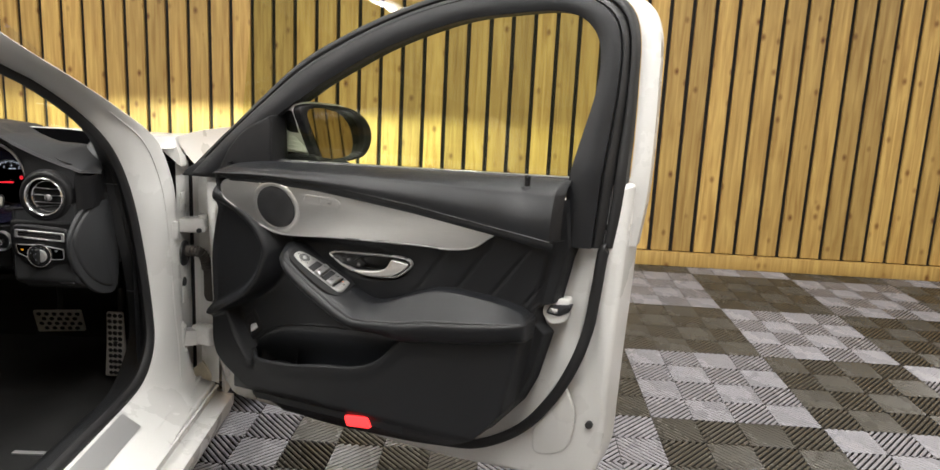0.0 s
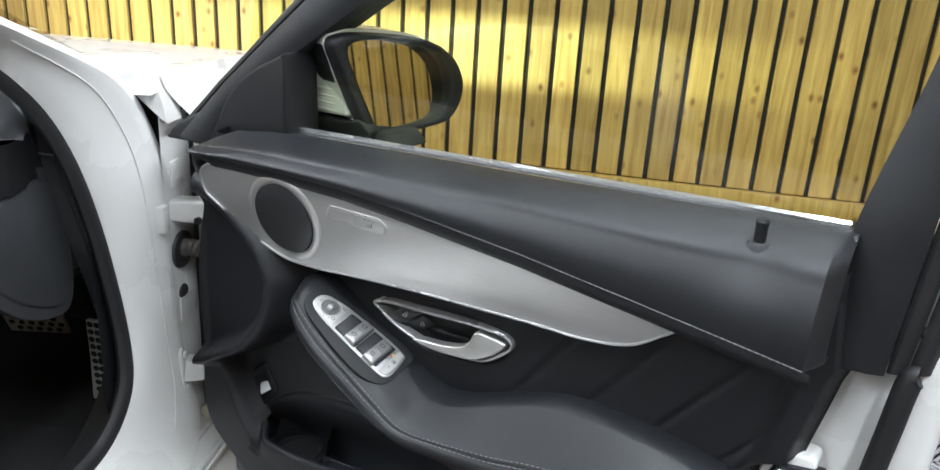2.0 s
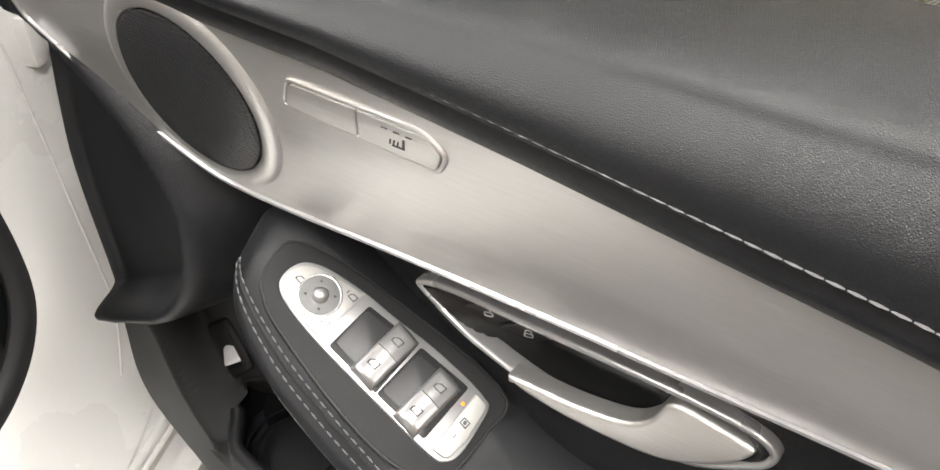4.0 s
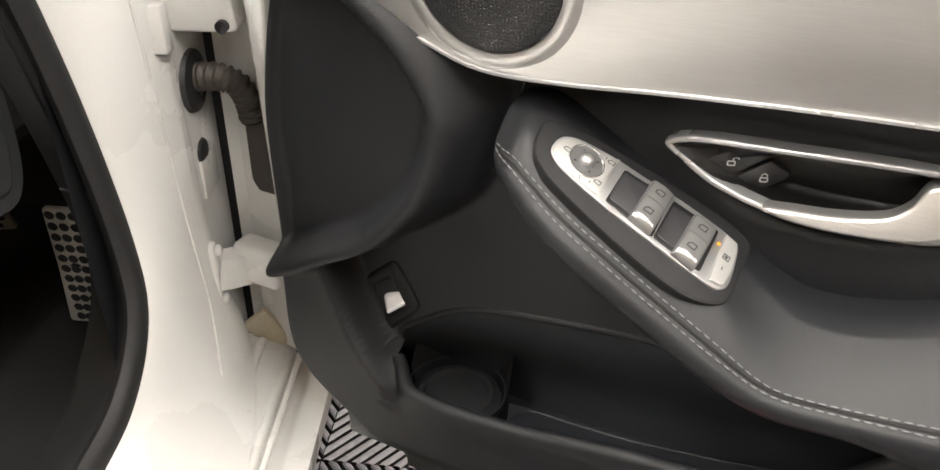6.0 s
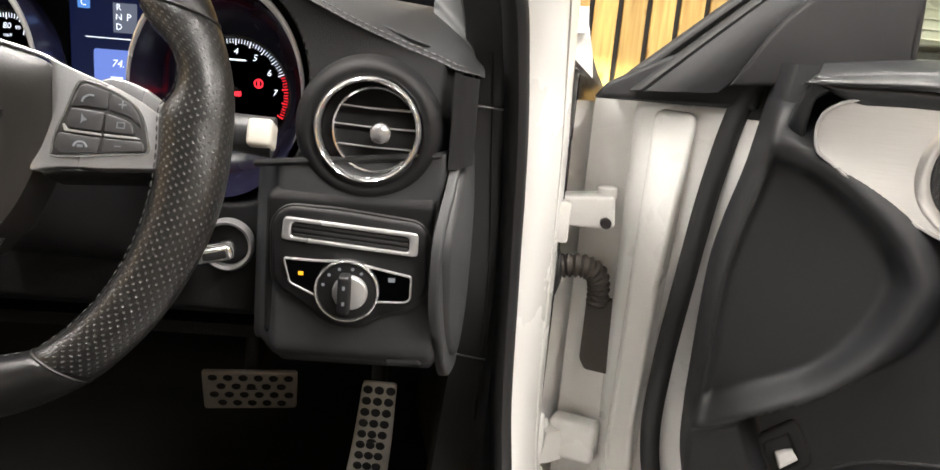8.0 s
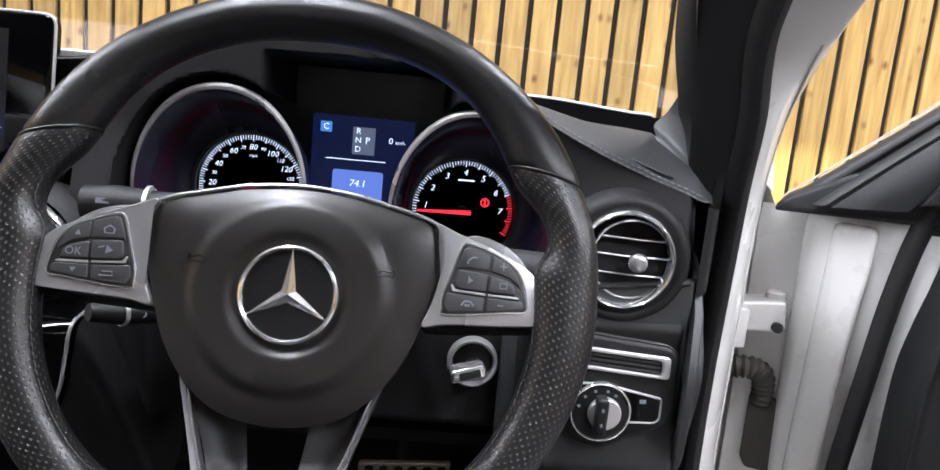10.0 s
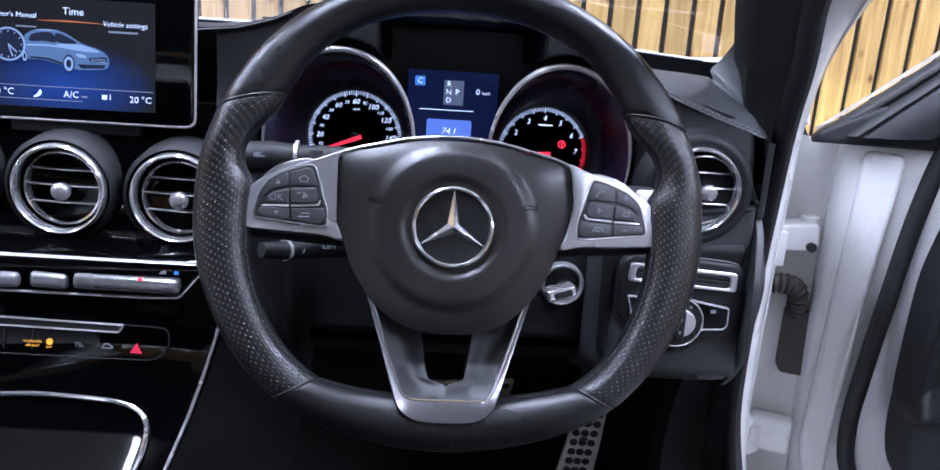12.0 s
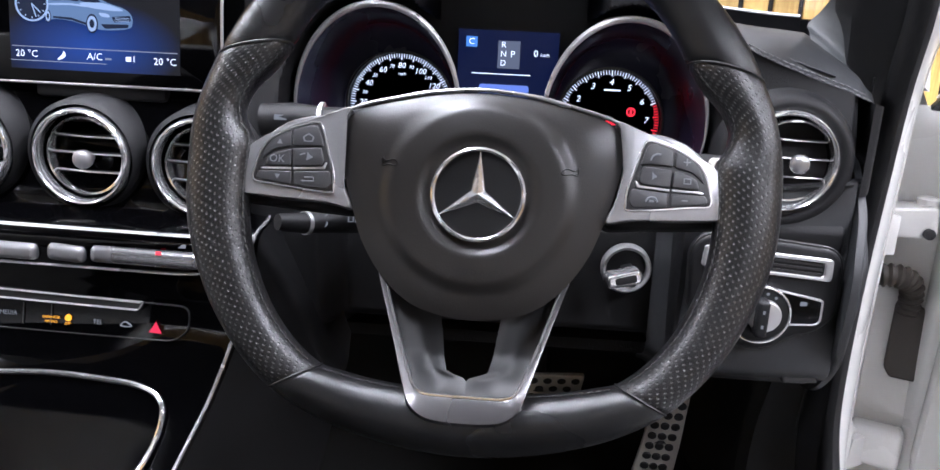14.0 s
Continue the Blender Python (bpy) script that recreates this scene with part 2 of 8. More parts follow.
def perforated(name, colour, rough, nu, nv, hole=0.3, flat=1.0):
    """Leather with a regular staggered field of small holes, by its map in metres; the holes show the paler backing."""
    m = material(name, colour, rough, grain=0.15, grain_scale=1200, cells=True, rough_var=0.02, var=0.05)
    nd, lk = m.node_tree.nodes, m.node_tree.links
    b = nd["Principled BSDF"]
    uv = nd.new("ShaderNodeUVMap")
    mp_ = nd.new("ShaderNodeMapping")
    mp_.inputs["Scale"].default_value = (nu, nv, 1)
    lk.new(uv.outputs[0], mp_.inputs[0])
    sep = nd.new("ShaderNodeSeparateXYZ")
    lk.new(mp_.outputs[0], sep.inputs[0])

    def math_node(op, a, bb=None):
        n = nd.new("ShaderNodeMath")
        n.operation = op
        for k, val in enumerate((a, bb)):
            if val is None:
                continue
            if isinstance(val, (int, float)):
                n.inputs[k].default_value = val
            else:
                lk.new(val, n.inputs[k])
        return n.outputs[0]

    row = math_node("FLOOR", sep.outputs[1])
    odd = math_node("MULTIPLY", math_node("MODULO", row, 2), 0.5)
    fx = math_node("SUBTRACT", math_node("FRACT", math_node("ADD", sep.outputs[0], odd)), 0.5)
    fy = math_node("MULTIPLY", math_node("SUBTRACT", math_node("FRACT", sep.outputs[1]), 0.5), flat)
    d = math_node("SQRT", math_node("ADD", math_node("MULTIPLY", fx, fx), math_node("MULTIPLY", fy, fy)))
    inside = nd.new("ShaderNodeMapRange")
    inside.inputs["From Min"].default_value, inside.inputs["From Max"].default_value = hole * 0.7, hole
    lk.new(d, inside.inputs[0])
    bump = nd.new("ShaderNodeBump")
    bump.inputs["Strength"].default_value, bump.inputs["Distance"].default_value = 0.6, 0.001
    lk.new(inside.outputs[0], bump.inputs["Height"])
    old = b.inputs["Normal"].links[0].from_socket
    lk.new(old, bump.inputs["Normal"])
    lk.new(bump.outputs[0], b.inputs["Normal"])
    src = b.inputs["Base Color"].links[0].from_socket
    vm = nd.new("ShaderNodeVectorMath")
    vm.operation = "SCALE"
    mr = nd.new("ShaderNodeMapRange")
    mr.inputs["To Min"].default_value, mr.inputs["To Max"].default_value = 5.0, 1
    lk.new(inside.outputs[0], mr.inputs[0])
    lk.new(src, vm.inputs[0])
    lk.new(mr.outputs[0], vm.inputs["Scale"])
    lk.new(vm.outputs[0], b.inputs["Base Color"])
    return m


def wood(name):
    """Planed softwood: long grain, darker knots."""
    m = material(name, (0.495, 0.340, 0.117), 0.55, var=0.0, random_var=0.20, grain=0.25, grain_scale=60, stretch=(1, 1, 0.08))
    nd, lk = m.node_tree.nodes, m.node_tree.links
    b = nd["Principled BSDF"]
    src = b.inputs["Base Color"].links[0].from_socket
    tc = nd["Texture Coordinate"]
    oi = nd.new("ShaderNodeObjectInfo")
    off = nd.new("ShaderNodeVectorMath")
    off.operation = "MULTIPLY_ADD"
    off.inputs[1].default_value = (0, 0, 37.0)
    cmb = nd.new("ShaderNodeCombineXYZ")
    lk.new(oi.outputs["Random"], cmb.inputs[2])
    lk.new(cmb.outputs[0], off.inputs[0])
    lk.new(tc.outputs["Object"], off.inputs[2])
    mp1 = nd.new("ShaderNodeMapping")
    mp1.inputs["Scale"].default_value = (14, 14, 0.9)
    lk.new(off.outputs[0], mp1.inputs[0])
    wv = nd.new("ShaderNodeTexNoise")
    wv.inputs["Scale"].default_value, wv.inputs["Detail"].default_value, wv.inputs["Distortion"].default_value = 3.0, 6, 0.6
    lk.new(mp1.outputs[0], wv.inputs["Vector"])
    r1 = nd.new("ShaderNodeValToRGB")
    r1.color_ramp.elements[0].position, r1.color_ramp.elements[0].color = 0.3, (0.66, 0.56, 0.42, 1)
    r1.color_ramp.elements[1].position, r1.color_ramp.elements[1].color = 0.68, (1.10, 1.09, 1.0, 1)
    lk.new(wv.outputs[0], r1.inputs[0])
    mp2 = nd.new("ShaderNodeMapping")
    mp2.inputs["Scale"].default_value = (11, 11, 7.5)
    lk.new(off.outputs[0], mp2.inputs[0])
    vo = nd.new("ShaderNodeTexVoronoi")
    vo.inputs["Scale"].default_value = 1.0
    lk.new(mp2.outputs[0], vo.inputs["Vector"])
    r2 = nd.new("ShaderNodeValToRGB")
    r2.color_ramp.elements[0].position, r2.color_ramp.elements[0].color = 0.03, (0.30, 0.15, 0.06, 1)
    r2.color_ramp.elements[1].position, r2.color_ramp.elements[1].color = 0.21, (1, 1, 1, 1)
    lk.new(vo.outputs["Distance"], r2.inputs[0])
    m1 = nd.new("ShaderNodeVectorMath")
    m1.operation = "MULTIPLY"
    lk.new(src, m1.inputs[0])
    lk.new(r1.outputs[0], m1.inputs[1])
    m2 = nd.new("ShaderNodeVectorMath")
    m2.operation = "MULTIPLY"
    lk.new(m1.outputs[0], m2.inputs[0])
    lk.new(r2.outputs[0], m2.inputs[1])
    lk.new(m2.outputs[0], b.inputs["Base Color"])
    return m


M_WHITE = material("white_car_paint", (0.66, 0.655, 0.64), 0.3, var=0.02, grain=0.02, grain_scale=300, coat=0.6)
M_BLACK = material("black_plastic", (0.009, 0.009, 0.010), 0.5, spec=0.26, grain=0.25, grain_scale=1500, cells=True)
M_GRAIN = material("grained_plastic", (0.0110, 0.0115, 0.0132), 0.45, spec=0.32, grain=0.45, grain_scale=900, cells=True)
M_LEATHER = material("black_leather", (0.0105, 0.0112, 0.0130), 0.36, spec=0.38, grain=0.35, grain_scale=1300, cells=True)
M_RUBBER = material("black_rubber", (0.010, 0.010, 0.011), 0.6, grain=0.2, grain_scale=500)
M_GLOSS = material("piano_black", (0.0007, 0.0007, 0.0009), 0.05, var=0.05, rough_var=0.02, spec=0.28)
M_SATIN = material("satin_silver", (0.47, 0.47, 0.475), 0.31, metal=0.65, var=0.04, grain=0.05, grain_scale=800)
M_BRUSHED = material("brushed_aluminium", (0.66, 0.65, 0.635), 0.36, metal=0.85, var=0.06, grain=0.16, grain_scale=900, stretch=(0.03, 1, 1), var_scale=25)
M_SPOKE = material("satin_spoke_paint", (0.36, 0.36, 0.37), 0.28, metal=0.7, var=0.05, grain=0.06, grain_scale=900)
M_SWITCH = material("silver_switch", (0.40, 0.40, 0.40), 0.40, metal=0.75, var=0.06, grain=0.04, grain_scale=900)
M_CHROME = material("chrome", (0.85, 0.85, 0.86), 0.12, metal=0.9, var=0.02, rough_var=0.03)
M_WOOD = wood("larch_boards")
M_DARKGAP = material("membrane_and_groove_shade", (0.012, 0.011, 0.010), 0.8)
M_PLASTER = material("fill_ceiling_paint", (0.55, 0.55, 0.54), 0.8, grain=0.3, grain_scale=80)
M_TILE_GREY = material("grey_floor_plastic", (0.25, 0.245, 0.268), 0.27, var=0.12, random_var=0.08)
M_TILE_DARK = material("dark_floor_plastic", (0.066, 0.062, 0.054), 0.27, var=0.2, random_var=0.12)
M_DEEP = material("deep_black_plastic", (0.005, 0.005, 0.0055), 0.5, grain=0.2, grain_scale=1200)
M_LINING = material("pillar_plastic", (0.017, 0.0175, 0.019), 0.5, spec=0.3, grain=0.3, grain_scale=900, cells=True)
M_LOWERLINE = material("pale_joint", (0.10, 0.10, 0.105), 0.5)
M_SCREW = material("dark_steel", (0.05, 0.05, 0.055), 0.4, metal=0.8)
M_STITCH = material("grey_thread", (0.14, 0.14, 0.143), 0.7, grain=0.3, grain_scale=2000)
M_BACKTRIM = material("dark_headlining", (0.06, 0.06, 0.06), 0.85, grain=0.3, grain_scale=600)
# near zero: the colour also carries the shade of a seat not built
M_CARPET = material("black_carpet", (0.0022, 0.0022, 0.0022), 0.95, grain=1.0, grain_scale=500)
M_GLASS = glass("door_glass", (0.76, 0.82, 0.63))
M_CLEAR = glass("clear_glass", (0.97, 0.98, 0.97))
M_MIRROR = material("mirror_silver", (0.72, 0.7, 0.6), 0.02, metal=1.0, var=0.0, rough_var=0.0)

# ---------------------------------------------------------------- the garage
WALL_TURN = -4.0
ROOM = pose(1.425, 4.631, 0, 0, 0, WALL_TURN)      # local x along the boarded wall, y through it
R_X0, R_X1, R_Y0, R_H = -6.2, 4.6, -9.0, 3.0

floor = link("floor", block(R_X0 - 0.2, R_Y0 - 0.2, -0.12, R_X1 + 0.2, 0.2, -0.027), M_DARKGAP)
floor.matrix_world = ROOM
tagged(floor, "garage floor of ribbed grey and black plastic tiles", "floor", kind="structure")


BOARDS = []


def board_wall(name, m, length, height, label, phase=0.0, pitch=0.1275, width=0.104):
    wall = link(name, block(0, 0.03, 0, length, 0.16, height), M_DARKGAP)
    wall.matrix_world = m
    tagged(wall, label, "wall", kind="structure")
    BOARDS.append((wall, length, height, phase, pitch, width))
    return wall


board_wall("wall_north", ROOM @ pose(R_X0, 0, 0), R_X1 - R_X0, R_H, "wall of upright pale larch boards with dark gaps", phase=0.080)
board_wall("wall_east", ROOM @ pose(R_X1, 0, 0, 0, 0, -90), -R_Y0, R_H, "side wall of upright pale larch boards")
board_wall("wall_south", ROOM @ pose(R_X1, R_Y0, 0, 0, 0, 180), R_X1 - R_X0, R_H, "end wall of upright pale larch boards")
board_wall("wall_west", ROOM @ pose(R_X0, R_Y0, 0, 0, 0, 90), -R_Y0, R_H, "far side wall of upright pale larch boards")
base = link("baseboard", block(R_X0, -0.024, 0.0, R_X1, 0.012, 0.086, 0.004), M_WOOD)
base.matrix_world = ROOM
tagged(base, "flat larch baseboard along the boarded wall", "baseboard", kind="structure")
# unseen ceiling, made pale so that it bounces fill light down
ceil = link("ceiling", block(R_X0 - 0.2, R_Y0 - 0.2, R_H, R_X1 + 0.2, 0.2, R_H + 0.1), M_PLASTER)
ceil.matrix_world = ROOM
tagged(ceil, "plain unseen garage ceiling, made pale to throw back fill light", "ceiling", kind="structure")

M_TUBE = emitter("lit_tube", (1.0, 0.95, 0.88), 25.0)
M_HOUSING = material("white_enamel", (0.75, 0.75, 0.75), 0.4)


def strip_light(m, length, power=95):
    ob = thing("strip_light", m, "long white strip light glowing under the ceiling", "ceiling light", "garage strip lights")
    part("housing", block(-0.06, -length / 2, -0.03, 0.06, length / 2, 0.0, 0.006), M_HOUSING, ob)
    part("diffuser", block(-0.05, -length / 2 + 0.02, -0.07, 0.05, length / 2 - 0.02, -0.031, 0.015), M_TUBE, ob, "glowing frosted diffuser")
    return ob


LAMP_AT = ((-4.8, -2.9), (-2.5, -3.6), (-0.5, -2.6), (2.4, -2.9), (-4.8, -5.6), (-2.5, -5.8), (-0.35, -4.6), (2.4, -5.2))
lamp = strip_light(ROOM @ pose(*LAMP_AT[0], R_H), 1.9)
for lx, ly in LAMP_AT[1:]:
    copy_thing(lamp, ROOM @ pose(lx, ly, R_H))
tube_data = bpy.data.lights.new("tube_light", "AREA")
tube_data.shape, tube_data.size, tube_data.size_y = "RECTANGLE", 0.10, 1.8
tube_data.energy, tube_data.color = 128.0, (1.0, 0.95, 0.88)
for lx, ly in LAMP_AT:
    new("tube_light", tube_data).matrix_world = ROOM @ pose(lx, ly, R_H - 0.08)


# ---------------------------------------------------------------- the car's body
CX = -1.154                                        # the car's centre line; it faces +y
car = thing("car", pose(CX, 0, 0), "white saloon car with its driver's door open, on the tiled floor", "car")


def at_car(bm):
    bmesh.ops.translate(bm, verts=bm.verts[:], vec=(-CX, 0, 0))
    return bm


# the front pillar: seal edge and outer edge, from the sill up to the roof
SEAL_EDGE = [(-0.40, 0.80, 0.335), (-0.40, 1.20, 0.333), (-0.40, 1.50, 0.331), (-0.40, 1.66, 0.331), (-0.392, 1.755, 0.352), (-0.388, 1.818, 0.414), (-0.395, 1.838, 0.50),
             (-0.403, 1.822, 0.65), (-0.411, 1.793, 0.78), (-0.422, 1.758, 0.872), (-0.436, 1.712, 0.938), (-0.466, 1.64, 1.007), (-0.49, 1.53, 1.067), (-0.505, 1.435, 1.103),
             (-0.53, 1.20, 1.19), (-0.555, 0.95, 1.25), (-0.565, 0.70, 1.27)]
OUTER_EDGE = [(-0.27, 0.80, 0.272), (-0.27, 1.20, 0.272), (-0.27, 1.50, 0.272), (-0.285, 1.75, 0.275), (-0.315, 1.90, 0.295), (-0.34, 1.928, 0.37), (-0.348, 1.918, 0.48),
              (-0.350, 1.912, 0.62), (-0.352, 1.906, 0.762), (-0.359, 1.885, 0.851), (-0.371, 1.825, 0.937), (-0.395, 1.694, 1.008), (-0.418, 1.56, 1.069), (-0.438, 1.434, 1.12),
              (-0.475, 1.20, 1.215), (-0.505, 0.95, 1.275), (-0.52, 0.70, 1.295)]


def band(edge_a, edge_b, depth=0.02, bulge=0.008, n=8):
    a, b = catmull(edge_a, n, False), catmull(edge_b, n, False)
    bm = bmesh.new()
    loops = []
    for p, q in zip(a, b):
        mid = p.lerp(q, 0.5)
        out = Vector((1, -0.5, 0)).normalized() * bulge
        inn = Vector((-1, 0.5, 0)).normalized() * depth
        loops.append([p + inn, p, p.lerp(q, 0.08) + out * 0.6, p.lerp(q, 0.3) + out, mid + out, p.lerp(q, 0.85) + out * 0.7, q, q + Vector((0.0, 0.03, 0)) + inn])
    rings(bm, loops, closed=True, cap0=True, cap1=True)
    bmesh.ops.recalc_face_normals(bm, faces=bm.faces[:])
    return bm


part("door_frame", at_car(band(SEAL_EDGE, OUTER_EDGE)), M_WHITE, car, "glossy white door opening frame")
bead = [p.lerp(q, 0.66) + Vector((0.0065, -0.0033, 0)) for p, q in zip(catmull(SEAL_EDGE[4:12], 8, False), catmull(OUTER_EDGE[4:12], 8, False))]
part("bead", at_car(tube(bead, 0.0014, 8)), M_WHITE, car, "painted sealant bead")
seal_path = [p + Vector((-0.012, -0.004, 0.004)) for p in catmull(SEAL_EDGE, 8, False)]
part("door_seal", at_car(sweep(seal_path, [(s * 1.0, u) for s, u in ring_section(0.016, 10, 0.012)], up=Vector((1, 0, 0.2)))), M_RUBBER, car, "black rubber door seal")

# inner pillar lining, dark, between the seal and the dashboard
LIN_IN = [(-0.49, 0.80, 0.30), (-0.49, 1.20, 0.298), (-0.49, 1.50, 0.296), (-0.49, 1.74, 0.30), (-0.485, 1.83, 0.34), (-0.475, 1.875, 0.41), (-0.468, 1.868, 0.50),
          (-0.458, 1.812, 0.65), (-0.472, 1.778, 0.785), (-0.478, 1.768, 0.872), (-0.490, 1.745, 0.938), (-0.522, 1.68, 1.010), (-0.552, 1.57, 1.075), (-0.572, 1.47, 1.115), (-0.61, 1.20, 1.21), (-0.635, 0.95, 1.275), (-0.645, 0.70, 1.29)]
part("pillar_lining", at_car(band([(x - 0.022, y, z) for x, y, z in SEAL_EDGE], LIN_IN, 0.004, 0.004)), M_LINING, car, "dark grained plastic pillar lining")
lin_a, lin_b = catmull([(x - 0.022, y, z) for x, y, z in SEAL_EDGE], 8, False), catmull(LIN_IN, 8, False)
part("lining_groove", at_car(tube([p.lerp(q, 0.40) + Vector((0.0025, -0.0028, 0)) for p, q in zip(lin_a[46:74], lin_b[46:74])], 0.0012, 6)), M_DEEP, car, "joint along the pillar lining")
for k in (51, 68):
    part("lining_joint", at_car(tube([lin_a[k].lerp(lin_b[k], t) + Vector((0.003, -0.0040, 0)) for t in (0.05, 0.35, 0.7, 1.0)], 0.0012, 6)), M_LOWERLINE, car, "horizontal joint of the pillar lining")
FOOT_A = [(-0.510, 1.772, 0.895), (-0.5115, 1.782, 0.9165), (-0.5100, 1.796, 0.926), (-0.5000, 1.790, 0.9405), (-0.4985, 1.760, 0.9640), (-0.5085, 1.715, 0.9950), (-0.535, 1.640, 1.040)]
FOOT_B = [(-0.466, 1.758, 0.850), (-0.470, 1.762, 0.872), (-0.474, 1.762, 0.895), (-0.480, 1.752, 0.925), (-0.490, 1.735, 0.950), (-0.508, 1.700, 0.990), (-0.537, 1.625, 1.040)]
fa, fb = catmull(FOOT_A, 6, False), catmull(FOOT_B, 6, False)
# paler copy of the pillar plastic: windscreen light put into the colour
part("pillar_foot", at_car(sheet(lambda s, t: (lambda k: fa[k].lerp(fb[k], s) + Vector((0.004, -0.010, 0.0)) * math.sin(math.pi * s) * (1 - t))(round(t * (len(fa) - 1))), 12, len(fa) - 1)), material("lit_pillar_plastic", (0.045, 0.048, 0.050), 0.5, spec=0.4, grain=0.3, grain_scale=900, cells=True), car, "hollowed foot of the pillar trim, coloured paler for windscreen light", smooth=60)
M_FRIT = material("matt_black_rim", (0.002, 0.002, 0.0022), 0.9, spec=0.0, grain=0.1, grain_scale=800)
part("screen_base", at_car(sheet(lambda s, t: Vector((-1.80 + 1.31 * s, 1.845 + 0.06 * math.sin(math.pi * min(1.0, 1.06 - s)) + 0.03 * t, 0.880 + (0.060 - 0.008 * smooth01(0.90, 1.0, s)) * t)), 60, 4)), M_FRIT, car, "black rim along the foot of the windscreen")
part("screen_edge", at_car(tube([(-1.80 + 1.31 * s, 1.875 + 0.06 * math.sin(math.pi * min(1.0, 1.06 - s)), 0.941 - 0.008 * smooth01(0.90, 1.0, s)) for s in (k / 60 for k in range(61))], 0.0016, 6)), M_WHITE, car, "thin bright edge over the black rim")

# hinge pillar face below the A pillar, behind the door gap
# black sheet standing in for the shade deep in the door gap
part("gap_shade", at_car(sheet(lambda s, t: Vector((-0.395 + 0.061 * s, 1.992, 0.26 + 0.60 * t)), 4, 8)), M_BLACK, car, "black sheet in place of the shade behind the door edge")
part("wing_return", at_car(sheet(lambda s, t: Vector((-0.336 + 0.078 * s, 1.984 + 0.006 * s, 0.26 + 0.57 * t)), 4, 8)), M_WHITE, car, "white inner return of the wing")

part("hinge_face", at_car(sheet(lambda s, t: Vector((-0.351 + 0.004 * s, 1.902 + 0.086 * s, 0.268 + 0.60 * t)), 6, 10)), M_WHITE, car, "white hinge face of the pillar")
for z0, z1 in ((0.50, 0.545), (0.745, 0.79)):
    part("pressing", at_car(block(-0.3505, 1.925, z0, -0.3465, 1.972, z1, 0.0018)), M_WHITE, car, "shallow pressing of the hinge face")

# front wing and bonnet
part("front_wing", at_car(sheet(lambda s, t: (lambda z: Vector((-0.262 - 0.085 * smooth01(0.74, 0.935, z) - 0.10 * max(0, s - 0.7), 1.96 - 0.05 * smooth01(0.84, 0.935, z) * (1 - s) + 1.35 * s, z - 0.14 * s * s * t)))(0.22 + 0.715 * t), 24, 30)), M_WHITE, car, "white front wing")
part("wing_corner", at_car(solid([(-0.43, 0.934), (-0.43, 0.915), (-0.400, 0.915), (-0.336, 0.860), (-0.340, 0.890), (-0.352, 0.934)], -1.900, 0.05)), M_WHITE, car, "white corner between wing and windscreen pillar")


def bonnet_point(s, t):
    x = -0.348 + (2 * (CX + 0.348)) * s
    y = 1.88 + 1.45 * t + 0.10 * math.sin(math.pi * s) * (1 - t)
    k = abs(2 * s - 1)
    z = 0.926 - 0.024 * smooth01(1.0, 0.80, k) * (1 - 0.7 * smooth01(0.3, 0.8, t)) - 0.20 * t ** 2.5 - 0.01 * t - 0.018 * (1 - smooth01(0.0, 0.10, t))
    return Vector((x, y, z - (0.05 if t == 1 else 0)))


part("bonnet", at_car(sheet(bonnet_point, 40, 24)), M_WHITE, car, "long white bonnet")
part("scuttle", at_car(block(-1.84, 1.94, 0.84, -0.47, 2.0, 0.918, 0.006)), M_BLACK, car, "black plastic scuttle below the windscreen")
part("scuttle_end", at_car(block(-0.60, 1.898, 0.86, -0.428, 1.914, 0.930, 0.004)), M_FRIT, car, "black end of the scuttle by the pillar")


# roof, windscreen, closed left side and tail
part("roof", at_car(sheet(lambda s, t: Vector((CX + (0.60 + 0.03 * math.sin(math.pi * t)) * (2 * s - 1), 1.22 - 2.0 * t, 1.30 + 0.09 * math.sin(math.pi * (0.25 + 0.55 * t)) + 0.035 * math.sin(math.pi * s))), 16, 12)), M_WHITE, car, "white roof")
part("headlining", at_car(sheet(lambda s, t: Vector((CX + 0.60 * (2 * s - 1), 1.22 - 2.0 * t, 1.27 + 0.09 * math.sin(math.pi * (0.25 + 0.55 * t)) + 0.03 * math.sin(math.pi * s))), 12, 8)), M_BACKTRIM, car, "dark cloth headlining")
wsc = part("windscreen", at_car(sheet(lambda s, t: Vector((CX + (0.70 - 0.11 * t) * (2 * s - 1), 1.93 - 0.72 * t + 0.10 * math.sin(math.pi * s), 0.94 + 0.39 * t)), 16, 8)), M_CLEAR, car, "clear raked windscreen")
wsc.visible_shadow = False
LEFT_A = [(2 * CX - x, y, z) for x, y, z in OUTER_EDGE[9:]]
LEFT_B = [(2 * CX - x, y, z) for x, y, z in LIN_IN[9:]]
part("left_pillar", at_car(band(LEFT_B, LEFT_A, 0.03, 0.0)), M_GRAIN, car, "dark left front pillar")
part("left_side", at_car(block(2 * CX + 0.26, -1.30, 0.22, 2 * CX + 0.36, 1.96, 0.93, 0.02)), M_WHITE, car, "closed white left doors")
side_glass = part("left_windows", at_car(sheet(lambda s, t: Vector((2 * CX + 0.34 + 0.22 * t, 1.75 - 2.6 * s, 0.93 + 0.33 * t)), 4, 4)), M_CLEAR, car, "closed left side windows")
side_glass.visible_shadow = False
part("rear_side", at_car(sheet(lambda s, t: Vector((-0.262 - 0.04 * (1 - math.sin(math.pi * (0.15 + 0.7 * t))), 0.79 - 2.1 * s, 0.22 + 0.74 * t)), 10, 12)), M_WHITE, car, "white rear door and flank")
